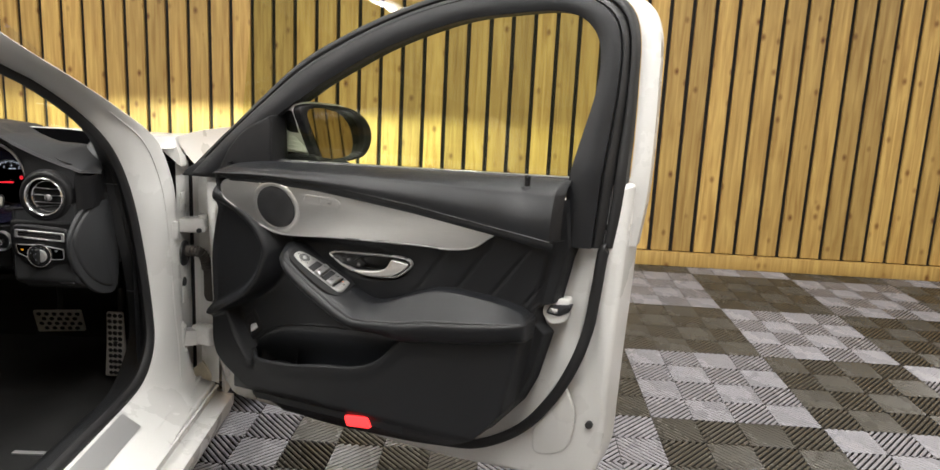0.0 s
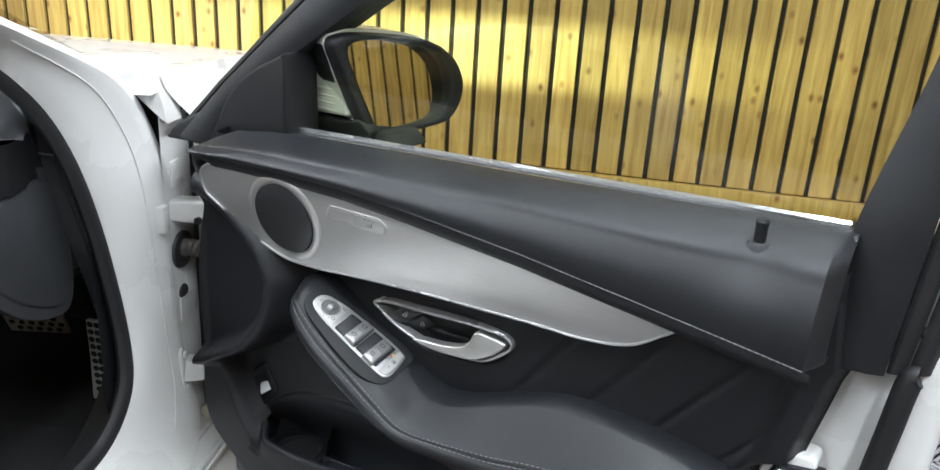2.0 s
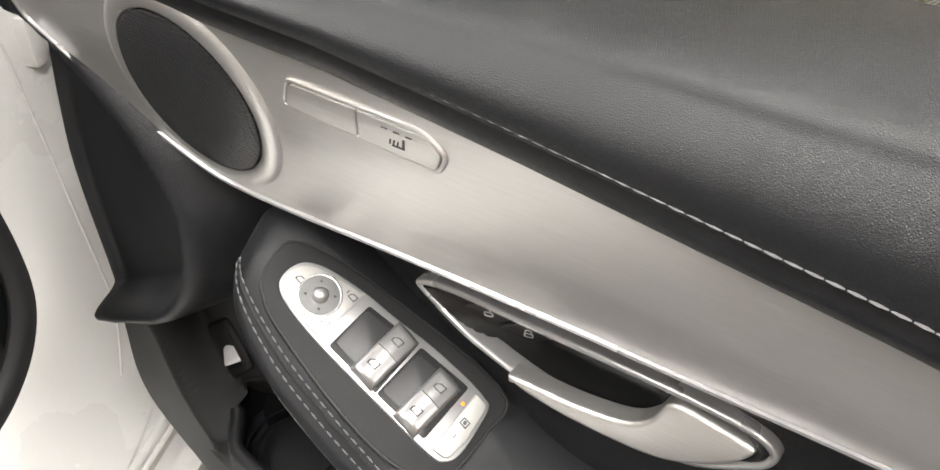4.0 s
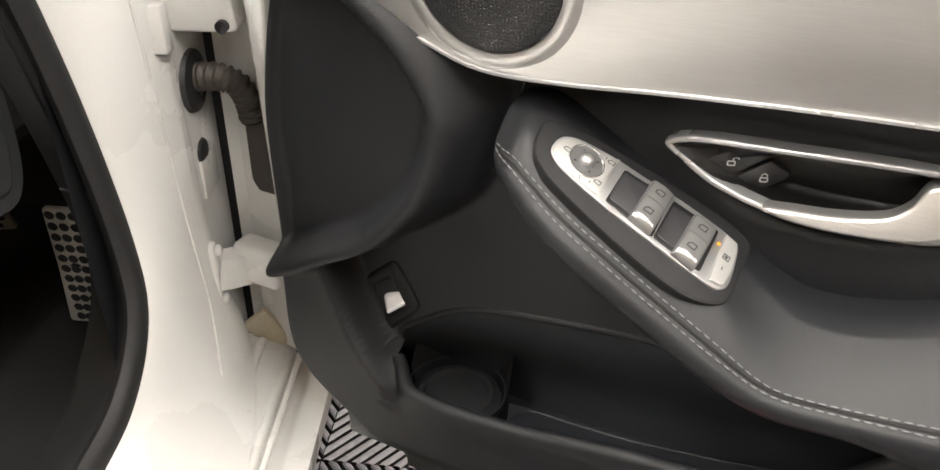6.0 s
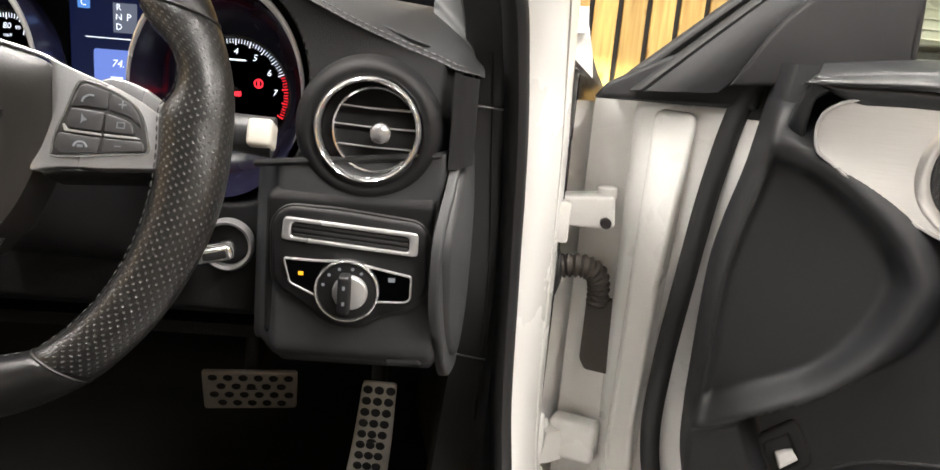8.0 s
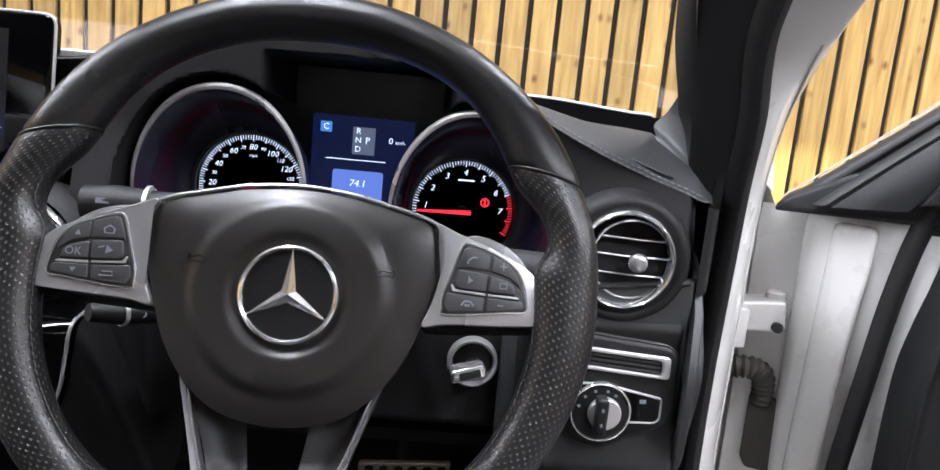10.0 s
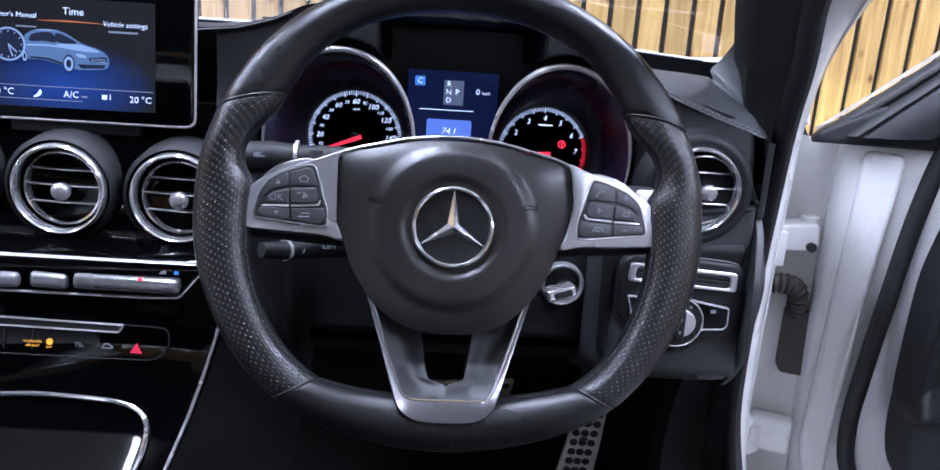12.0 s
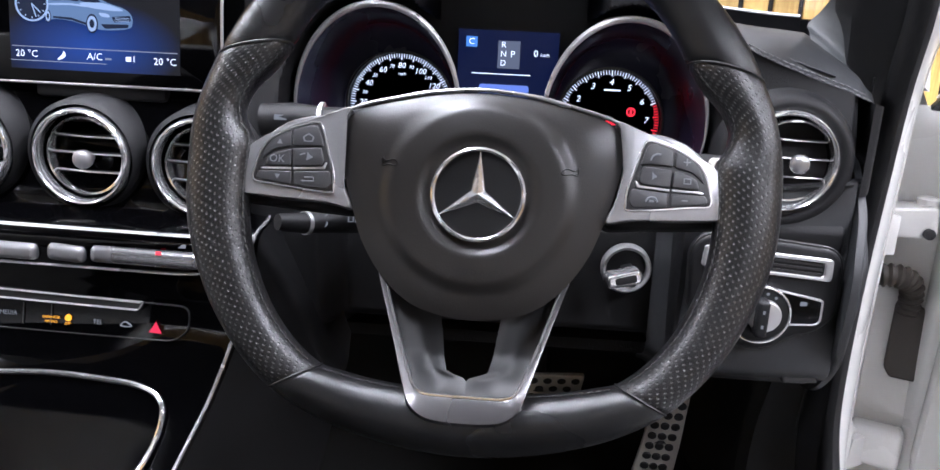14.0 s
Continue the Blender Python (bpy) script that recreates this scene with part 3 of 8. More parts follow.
part("rear_window", at_car(sheet(lambda s, t: Vector((-0.30 - 0.22 * t, 0.70 - 1.45 * s, 0.96 + 0.32 * t)), 4, 6)), M_CLEAR, car, "rear side window").visible_shadow = False
part("centre_pillar", at_car(sweep([(-0.36, 0.70, 0.26), (-0.36, 0.72, 0.6), (-0.38, 0.72, 0.95), (-0.54, 0.66, 1.30)], [(-0.08, -0.05), (0.08, -0.05), (0.08, 0.05), (-0.08, 0.05)], up=Vector((1, 0, 0)))), M_WHITE, car, "white centre pillar")
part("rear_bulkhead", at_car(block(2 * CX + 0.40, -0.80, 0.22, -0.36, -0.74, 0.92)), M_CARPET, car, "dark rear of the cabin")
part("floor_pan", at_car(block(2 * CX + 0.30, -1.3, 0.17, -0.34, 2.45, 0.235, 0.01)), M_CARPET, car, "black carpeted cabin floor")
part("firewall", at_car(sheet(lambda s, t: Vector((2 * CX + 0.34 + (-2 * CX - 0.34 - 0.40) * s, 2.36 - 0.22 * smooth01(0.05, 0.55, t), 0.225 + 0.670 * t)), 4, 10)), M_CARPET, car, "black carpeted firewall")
part("kick_panel", at_car(sheet(lambda s, t: Vector((-0.425 - 0.075 * s, 1.80 + 0.55 * s, 0.235 + 0.45 * t)), 6, 6)), M_GRAIN, car, "dark kick panel beside the pedals")
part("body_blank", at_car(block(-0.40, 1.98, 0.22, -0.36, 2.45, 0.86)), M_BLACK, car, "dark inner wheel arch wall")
# sill: bright step plate and outer lip
part("sill", at_car(sweep([(-0.33, 0.75, 0.26), (-0.33, 1.955, 0.26)], [(-0.10, -0.08), (0.085, -0.08), (0.10, -0.045), (0.10, -0.02), (0.055, -0.015), (0.05, 0.01), (-0.02, 0.035), (-0.08, 0.055), (-0.10, 0.05)])), M_WHITE, car, "white door sill")
for x, z, r in ((-0.318, 0.2885, 0.006), (-0.286, 0.268, 0.007), (-0.272, 0.268, 0.004)):
    part("sill_ridge", at_car(tube([(x, 0.76, z), (x, 1.6, z), (x + 0.001, 1.945, z - 0.002)], r, 10)), M_WHITE, car, "rounded white ridge along the sill", smooth=60)
part("sealer", at_car(solid([(-0.345, 0.300), (-0.312, 0.330), (-0.282, 0.285), (-0.300, 0.262)], -1.952, 0.008, 0.003)), material("beige_sealer", (0.55, 0.50, 0.38), 0.6, var=0.15, var_scale=40, grain=0.3, grain_scale=300), car, "beige sealer at the foot of the pillar")
step = part("sill_plate", at_car(sheet(lambda s, t: Vector((-0.392 + 0.05 * s, 1.02 + 0.60 * t - 0.02 * s, 0.330 - 0.020 * s)), 3, 10)), M_SATIN, car, "brushed metal step plate with worn lettering")
part("kick_trim", at_car(sheet(lambda s, t: Vector((-0.50 + 0.10 * s, 0.8 + 0.9 * t, 0.295 + 0.032 * s)), 3, 10)), M_BLACK, car, "black sill lining")

# head lamps ahead of the bonnet: projectors, with added unseen blades trimming the beam
beam = bpy.data.lights.new("headlight_beam", "SPOT")
beam.energy, beam.color, beam.spot_size, beam.spot_blend, beam.shadow_soft_size = 260.0, (0.95, 1.0, 0.66), radians(112), 0.5, 0.003
for bx in (-0.52, -1.79):
    lampe = part("headlight", at_car(block(bx - 0.20, 3.40, 0.56, bx + 0.20, 3.50, 0.72, 0.03)), M_BLACK, car, "dark head lamp unit")
    part("shield", at_car(block(bx - 0.20, 3.598, 0.648, bx + 0.20, 3.602, 0.70)), M_BLACK, lampe, "upper blade added to trim the beam")
    part("shield", at_car(block(bx - 0.20, 3.598, 0.56, bx + 0.20, 3.602, 0.632)), M_BLACK, lampe, "lower blade added to trim the beam")
    new("headlight_beam", beam).matrix_world = look((bx, 3.54, 0.640), (bx + 0.25, 4.7, 0.640))
part("front_bumper", at_car(sheet(lambda s, t: Vector((CX + 0.84 * (2 * s - 1) * (1 - 0.10 * t), 3.36 + 0.10 * math.sin(math.pi * s), 0.20 + 0.53 * t)), 16, 8)), M_WHITE, car, "white front bumper")
part("boot", at_car(block(2 * CX + 0.30, -1.55, 0.24, -0.30, -0.86, 0.97, 0.06)), M_WHITE, car, "white boot")
part("rear_screen", at_car(sheet(lambda s, t: Vector((CX + (0.66 - 0.06 * t) * (2 * s - 1), -1.10 + 0.36 * t, 0.97 + 0.31 * t)), 6, 4)), M_CLEAR, car, "sloping rear window").visible_shadow = False
for wx, wy in ((-0.36, 2.62), (-1.95, 2.62), (-0.36, -0.22), (-1.95, -0.22)):
    wh = part("wheel", at_car(lathe([(0.20, -0.10), (0.30, -0.105), (0.32, -0.085), (0.32, 0.085), (0.30, 0.105), (0.20, 0.10)], 40, axis="x", centre=(wx, wy, 0.32), cap=False)), M_RUBBER, car, "black tyre")
    part("rim", at_car(lathe([(0.205, -0.09), (0.205, 0.09), (0.17, 0.07), (0.05, 0.055), (0.0, 0.06)], 40, axis="x", centre=(wx, wy, 0.32))), M_SATIN, wh, "silver wheel rim")

# ---------------------------------------------------------------- the open driver's door
DOOR = pose(-0.32, 1.90, 0, 0, 0, -24.5)           # local x along the door, -y towards the trim side
door = thing("car_door", DOOR, "open white car door with black leather and brushed aluminium trim", "car door")


def tilt_w(u, v):
    """The door's flank leans outwards below the waist and above it."""
    return -0.045 * smooth01(0.6, 0.25, v) - 0.16 * max(0, v - 0.95) - 0.048 * smooth01(0.10, -0.03, u)


def dotted(name, colour, rough, scale, hole=0.28, dark=0.2, metal=0.0, depth=0.9):
    """A plate with a regular field of small holes over x and z."""
    m = material(name, colour, rough, metal=metal, var=0.05)
    nd, lk = m.node_tree.nodes, m.node_tree.links
    b = nd["Principled BSDF"]
    tc = nd["Texture Coordinate"]
    sc = nd.new("ShaderNodeVectorMath")
    sc.operation = "SCALE"
    sc.inputs["Scale"].default_value = scale
    lk.new(tc.outputs["Object"], sc.inputs[0])
    fr_ = nd.new("ShaderNodeVectorMath")
    fr_.operation = "FRACTION"
    lk.new(sc.outputs[0], fr_.inputs[0])
    sub = nd.new("ShaderNodeVectorMath")
    sub.operation = "SUBTRACT"
    sub.inputs[1].default_value = (0.5, 0.5, 0.5)
    lk.new(fr_.outputs[0], sub.inputs[0])
    mul = nd.new("ShaderNodeVectorMath")
    mul.operation = "MULTIPLY"
    mul.inputs[1].default_value = (1, 0, 1)
    lk.new(sub.outputs[0], mul.inputs[0])
    ln = nd.new("ShaderNodeVectorMath")
    ln.operation = "LENGTH"
    lk.new(mul.outputs[0], ln.inputs[0])
    mr = nd.new("ShaderNodeMapRange")
    mr.inputs["From Min"].default_value, mr.inputs["From Max"].default_value = hole * 0.75, hole
    mr.inputs["To Min"].default_value = dark
    lk.new(ln.outputs["Value"], mr.inputs[0])
    src = b.inputs["Base Color"].links[0].from_socket
    vm = nd.new("ShaderNodeVectorMath")
    vm.operation = "SCALE"
    lk.new(src, vm.inputs[0])
    lk.new(mr.outputs[0], vm.inputs["Scale"])
    lk.new(vm.outputs[0], b.inputs["Base Color"])
    bump = nd.new("ShaderNodeBump")
    bump.inputs["Strength"].default_value, bump.inputs["Distance"].default_value = depth, 0.0012
    lk.new(mr.outputs[0], bump.inputs["Height"])
    lk.new(bump.outputs[0], b.inputs["Normal"])
    return m


M_GRILLE = dotted("speaker_mesh", (0.022, 0.022, 0.024), 0.4, 420, 0.36, 0.15)
M_FIELD = material("matt_switch_field", (0.014, 0.014, 0.015), 0.55, spec=0.3, grain=0.25, grain_scale=1500, cells=True)
M_PALESWITCH = material("pale_switch", (0.46, 0.455, 0.44), 0.42, metal=0.55, var=0.04, grain=0.04, grain_scale=900)
M_ROCKER = material("silver_rocker", (0.42, 0.42, 0.42), 0.34, metal=0.8, var=0.05, grain=0.04, grain_scale=900)
M_SYMBOL = material("grey_print", (0.55, 0.55, 0.55), 0.6, var=0.02)
M_DARKPRINT = material("dark_print", (0.05, 0.05, 0.05), 0.6, var=0.02)
M_BUTTON = material("anthracite_button", (0.028, 0.028, 0.030), 0.42, grain=0.1, grain_scale=1500)

SHELL = rounded([(0.026, 0.845), (0.028, 0.345), (0.075, 0.256), (0.70, 0.235), (1.055, 0.25), (1.078, 0.32), (1.095, 0.62), (1.105, 0.93), (1.02, 0.93), (0.99, 0.872), (0.6, 0.862), (0.30, 0.858), (0.12, 0.85)], [0.02, 0.06, 0.05, 0.05, 0.05, 0.08, 0.1, 0.01, 0.01, 0.01, 0.01, 0.01, 0.01])
shell = part("shell", solid(SHELL, lambda u, v: tilt_w(u, v), 0.12, 0.014, 4), M_WHITE, door, "white pressed steel door shell")
part("front_face", sheet(lambda s, t: uvw(0.036 - 0.062 * s, 0.275 + 0.565 * t, -0.058 - 0.006 * s), 6, 10), M_WHITE, shell, "white hinge side of the door")
part("front_flange", solid(rounded([(0.055, 0.835), (0.045, 0.40), (0.070, 0.31), (0.086, 0.31), (0.080, 0.45), (0.088, 0.65), (0.102, 0.835)], 0.012), lambda u, v: tilt_w(u, v) + 0.012, 0.02, 0.006), M_WHITE, shell, "raised white flange")
for u, v in ((1.066, 0.841), (1.052, 0.404), (0.075, 0.335)):
    part("plug", lathe([(0.008, -0.01), (0.008, 0.003), (0.005, 0.005), (0, 0.005)], 14, centre=(u, -tilt_w(u, v), v)), M_RUBBER, shell, "black rubber plug")
part("pressing", solid(catmull([(0.93, 0.31), (1.0, 0.33), (1.02, 0.42), (0.99, 0.50), (0.96, 0.46), (0.935, 0.40)], 5), lambda u, v: tilt_w(u, v) + 0.005, 0.01, 0.004), M_WHITE, shell, "shallow white pressing")

# window frame
FR_OUT = catmull([(-0.005, 0.85), (0.126, 0.964), (0.298, 1.12), (0.425, 1.196), (0.543, 1.249), (0.66, 1.288), (0.80, 1.315), (0.93, 1.315), (1.03, 1.29), (1.075, 1.235), (1.088, 1.12), (1.092, 0.93), (1.078, 0.80)], 8, False)
FR_IN = catmull([(0.12, 0.86), (0.20, 0.945), (0.338, 1.048), (0.426, 1.106), (0.56, 1.176), (0.712, 1.229), (0.842, 1.249), (0.928, 1.254), (0.985, 1.236), (1.017, 1.187), (1.018, 1.10), (0.985, 0.93), (0.985, 0.80)], 8, False)


def strip(a, b, wa, wb, depth, bm=None, bulge=0.006):
    bm = bm or bmesh.new()
    loops = []
    for p, q in zip(a, b):
        tw = tilt_w(max(p.x, 0.1), p.y)
        loops.append([uvw(p.x, p.y, wa + tw - depth), uvw(p.x, p.y, wa + tw), uvw(*p.lerp(q, 0.25), wa * 0.75 + wb * 0.25 + bulge * 0.8 + tw), uvw(*p.lerp(q, 0.5), (wa + wb) / 2 + bulge + tw), uvw(*p.lerp(q, 0.75), wa * 0.25 + wb * 0.75 + bulge * 0.8 + tw), uvw(q.x, q.y, wb + tw), uvw(q.x, q.y, wb + tw - depth)])
    rings(bm, loops, cap0=True, cap1=True)
    bmesh.ops.recalc_face_normals(bm, faces=bm.faces[:])
    return bm


mixp = lambda a, b, t: [p.lerp(q, t) for p, q in zip(a, b)]
fr = part("window_frame", strip(mixp(FR_OUT, FR_IN, 0.42), FR_IN, 0.030, 0.034, 0.06), M_GRAIN, door, "black window surround")
part("frame_seal", strip(mixp(FR_OUT, FR_IN, 0.02), mixp(FR_OUT, FR_IN, 0.22), 0.0, 0.004, 0.03), M_RUBBER, fr, "black rubber outer seal")
part("frame_seal", strip(mixp(FR_OUT, FR_IN, 0.24), mixp(FR_OUT, FR_IN, 0.41), 0.008, 0.02, 0.03), M_RUBBER, fr, "black rubber inner seal")
part("outer_frame", strip([p + Vector((0.034 * smooth01(0.85, 1.0, p.x), 0.0)) for p in FR_OUT], FR_OUT, -0.05, -0.03, 0.03), M_WHITE, door, "white outer edge of the window frame")
gl = part("window_glass", sheet(lambda s, t: uvw(0.16 + 0.90 * s, 0.89 + 0.38 * t, -0.004 - 0.16 * max(0, 0.38 * t - 0.06)), 8, 8), M_GLASS, door, "green-tinted raised side window")
gl.visible_shadow = False
part("corner_cover", solid(rounded([(0.13, 0.868), (0.165, 0.93), (0.21, 0.975), (0.284, 1.010), (0.288, 0.885)], [0.0, 0.02, 0.03, 0.004, 0.004]), 0.045, 0.06, 0.006), M_BLACK, door, "black corner cover behind the mirror")
part("front_corner", solid(rounded([(-0.012, 0.840), (0.002, 0.858), (0.06, 0.890), (0.16, 0.925), (0.16, 0.845)], 0.006), 0.012, 0.05, 0.006), M_GRAIN, door, "black foot of the window frame")

part("frame_foot", solid(rounded([(0.135, 0.835), (0.135, 0.865), (0.185, 0.915), (0.24, 0.915), (0.24, 0.835)], 0.008), 0.004, 0.03, 0.004), M_RUBBER, door, "black foot of the window channel")

# body-side seal and the bare strip round the lining
SEAL_UV = catmull([(1.066, 0.80), (1.06, 0.79), (1.053, 0.715), (1.042, 0.624), (1.016, 0.54), (0.970, 0.45), (0.900, 0.362), (0.803, 0.300), (0.699, 0.281), (0.571, 0.271), (0.36, 0.268), (0.24, 0.290), (0.16, 0.325), (0.114, 0.385), (0.1005, 0.455), (0.1030, 0.543), (0.1130, 0.65), (0.1265, 0.77), (0.146, 0.86), (0.180, 0.905)], 8, False)
part("door_seal", sweep([uvw(p.x, p.y, tilt_w(p.x, p.y) + 0.012 - 0.008 * smooth01(0.3, 0.12, p.x)) for p in SEAL_UV], ring_section(0.0115, 10, 0.010), up=Vector((0, -1, 0))), M_RUBBER, door, "black rubber seal round the door")

# lower trim, one pressed panel with speaker field, bin and lip
TR_L = [(p.y, p.x) for p in catmull([Vector(p) for p in ((0.300, 0.302), (0.268, 0.330), (0.242, 0.362), (0.214, 0.384), (0.188, 0.403), (0.167, 0.419), (0.151, 0.437), (0.1415, 0.460), (0.1365, 0.495), (0.135, 0.55), (0.135, 0.60), (0.1355, 0.65), (0.138, 0.70), (0.147, 0.75), (0.158, 0.80), (0.172, 0.90))], 3, False)]
TR_R = [(0.30, 0.56), (0.309, 0.69), (0.324, 0.78), (0.371, 0.85), (0.455, 0.922), (0.509, 0.947), (0.583, 0.966), (0.614, 0.974), (0.632, 0.954), (0.668, 0.955), (0.680, 0.987), (0.698, 0.990), (0.736, 0.998), (0.777, 1.006), (0.80, 1.014), (0.90, 1.0)]
LIP = [(0.14, 0.50), (0.23, 0.465), (0.26, 0.446), (0.30, 0.438), (0.38, 0.442), (0.47, 0.458), (0.55, 0.470), (0.61, 0.497), (0.66, 0.550), (0.70, 0.572), (0.76, 0.588), (0.85, 0.598), (1.0, 0.605)]
BIN_TOP = [(0.23, 0.450), (0.252, 0.474), (0.29, 0.504), (0.319, 0.519), (0.358, 0.528), (0.43, 0.539), (0.52, 0.547), (0.64, 0.558), (0.7, 0.57)]


DISH = catmull([(0.10, 0.528), (0.163, 0.545), (0.215, 0.573), (0.261, 0.603), (0.301, 0.652), (0.318, 0.700), (0.317, 0.726), (0.298, 0.758), (0.267, 0.786), (0.225, 0.813), (0.15, 0.845)], 3, False)
L_T, T_T = 0.30, 0.62                              # the grid rows that follow the bin's lip and the edge above it


def lip_at(u):
    return lerp_table(LIP_S, u)


def top_at(u):
    return max(lip_at(u) + 0.0065, lerp_table(TOP_S, u))


LIP_S = [(p.x, p.y) for p in catmull([Vector(p) for p in LIP], 4, False)]
TOP_S = [(p.x, p.y) for p in catmull([Vector(p) for p in BIN_TOP], 4, False)]


def dish_distance(u, v):
    """Distance to the crest of the dish, positive on its hollow side."""
    best, side = 1.0, 1.0
    for a, b in zip(DISH, DISH[1:]):
        ex, ey, px_, py_ = b.x - a.x, b.y - a.y, u - a.x, v - a.y
        k = min(1.0, max(0.0, (px_ * ex + py_ * ey) / (ex * ex + ey * ey)))
        d2 = (px_ - k * ex) ** 2 + (py_ - k * ey) ** 2
        if d2 < best:
            best, side = d2, (1.0 if ex * py_ - ey * px_ > 0 else -1.0)
    return math.sqrt(best) * side


def trim_w(u, v):
    lip = lip_at(u)
    low = 0.045 + 0.058 * smooth01(0.30, 0.38, v)
    edge = smooth01(-0.004, 0.020, u - lerp_table(TR_L, v)) ** 0.7 * smooth01(0.0, 0.016, lerp_table(TR_R, v) - u)
    up = 0.057 + 0.007 * smooth01(0.60, 0.66, v) + 0.018 * (smooth01(0.735, 0.765, v) * smooth01(0.66, 0.60, u) + smooth01(0.68, 0.86, v) * smooth01(0.60, 0.66, u))
    k = smooth01(0.232, 0.285, u)
    t = k * smooth01(lip + 0.0055, lip + 0.012, v) + (1 - k) * smooth01(lip - 0.030, lip + 0.005, v)
    roll = 0.004 * math.exp(-((v - lip) / 0.020) ** 2) * smooth01(0.25, 0.32, u)
    w = low * (1 - t) + up * t + roll
    if u < 0.28 and 0.425 < v < 0.58:
        ub = lerp_table([(0.440, 0.262), (0.460, 0.247), (0.482, 0.2315), (0.503, 0.2200), (0.5255, 0.2105), (0.545, 0.2025), (0.58, 0.191)], v)
        bf = smooth01(ub + 0.005, ub - 0.008, u) * smooth01(0.572, 0.545, v)
        w += (0.103 - 0.0045 * smooth01(0.45, 0.53, v) - w) * bf
    if u < 0.40 and 0.48 < v < 0.86:
        d = dish_distance(u, v)
        foot = 0.014 + 0.026 * smooth01(0.56, 0.68, v)
        crest = 0.119 + 0.004 * smooth01(0.55, 0.70, v) - w
        w += crest * smooth01(-foot, -0.001, d) - 0.030 * smooth01(0.002, 0.024, d) * smooth01(0.835, 0.79, v)
    w += 0.007 * math.exp(-((u - lerp_table(TR_L, v) - 0.0225) / 0.0045) ** 2) * smooth01(0.53, 0.57, v) * smooth01(0.84, 0.80, v)
    for k in range(4):
        c = 0.700 + 0.080 * k
        d = (u - c) - (v - 0.70) * 0.75
        w -= 0.004 * math.exp(-(d / 0.0035) ** 2) * smooth01(0.64, 0.67, v) * smooth01(0.80, 0.77, v)
    # joint and flat rear border beside the latch
    g = u - 0.911 - 0.195 * (v - 0.504)
    r = smooth01(-0.004, 0.010, g) * smooth01(0.40, 0.47, v)
    w = w * (1 - r) + 0.046 * r - 0.008 * math.exp(-(g / 0.005) ** 2) * smooth01(0.40, 0.47, v)
    # the hollow of the door pull
    hol = math.hypot((u - 0.575 - (v - 0.70) * 0.4) / 0.085, (v - 0.703) / 0.032)
    w -= 0.028 * smooth01(1.0, 0.45, hol)
    return 0.018 + (w - 0.018) * edge


def trim_point(s, t):
    g = s - 0.88 * math.sin(2 * math.pi * s) / (2 * math.pi)
    v = 0.302 + (0.895 - 0.302) * t
    for _ in range(3):
        a, b = lerp_table(TR_L, v), lerp_table(TR_R, v)
        u = a + (b - a) * g
        lo, hi = lip_at(u) + 0.006, top_at(u)
        if t < L_T:
            v = 0.302 + (lo - 0.302) * t / L_T
        elif t < T_T:
            v = lo + (hi - lo) * (t - L_T) / (T_T - L_T)
        else:
            v = hi + (0.895 - hi) * (t - T_T) / (1 - T_T)
    return uvw(u, v, trim_w(u, v))


N_V = 250
tbm = sheet(trim_point, 250, N_V)
tbm.faces.ensure_lookup_table()
gone = []
for k, f in enumerate(tbm.faces):
    row = (k // 250 + 0.5) / N_V
    if L_T < row < T_T and 0.252 < f.calc_center_median().x < 0.665:
        gone.append(f)
bmesh.ops.delete(tbm, geom=gone, context="FACES")
trim = part("trim_panel", tbm, M_GRAIN, door, "black grained door lining with a storage bin", smooth=60)
lip_line = [(0.254 + 0.414 * k / 60) for k in range(61)]
part("bin_lip", tube([uvw(u, lip_at(u) + 0.0045, trim_w(u, lip_at(u) + 0.004) - 0.0062) for u in lip_line], 0.0066, 12), M_GRAIN, trim, "rolled edge of the bin", smooth=60)
part("bin_rim", tube([uvw(u, top_at(u) + 0.002, trim_w(u, top_at(u) + 0.004) - 0.0025) for u in lip_line], 0.0042, 8), M_GRAIN, trim, "thin edge over the bin", smooth=60)
part("bin_front", sheet(lambda s, t: uvw(0.275 + 0.393 * s, 0.345 + (lip_at(0.275 + 0.393 * s) + 0.003 - 0.345) * t, 0.0945), 40, 4), M_GRAIN, trim)
# colour raised over the lining's in place of light reflected into the bin
M_BIN = material("smooth_bin_plastic", (0.022, 0.024, 0.028), 0.36, spec=0.4, grain=0.15, grain_scale=900, cells=True)
part("bin_back", sheet(lambda s, t: uvw(0.215 + 0.47 * s, 0.345 + (top_at(0.215 + 0.47 * s) + 0.004 - 0.345) * t, 0.008 + 0.046 * smooth01(0.35, 1.0, t)), 60, 14), M_BIN, trim, "dark back of the bin", smooth=60)
part("bin_floor", block(0.21, -0.0955, 0.36, 0.69, -0.002, 0.392, 0.004), M_BIN, trim, "dark bin floor")
part("bin_end", sheet(lambda s, t: uvw(0.228 + 0.047 * smooth01(0.45, 1, s), 0.335 + (0.118 - 0.01 * s) * t, 0.0 + 0.0945 * s), 12, 4), M_BLACK, trim)
part("cup_floor", lathe([(0.043, -0.01), (0.043, 0.0), (0.037, 0.002), (0.035, 0.006), (0.031, 0.006), (0.029, 0.001), (0.0, 0.001)], 40, axis="z", centre=(0.303, -0.050, 0.410)), M_LINING, trim, "round cup rest in the bin", smooth=50)
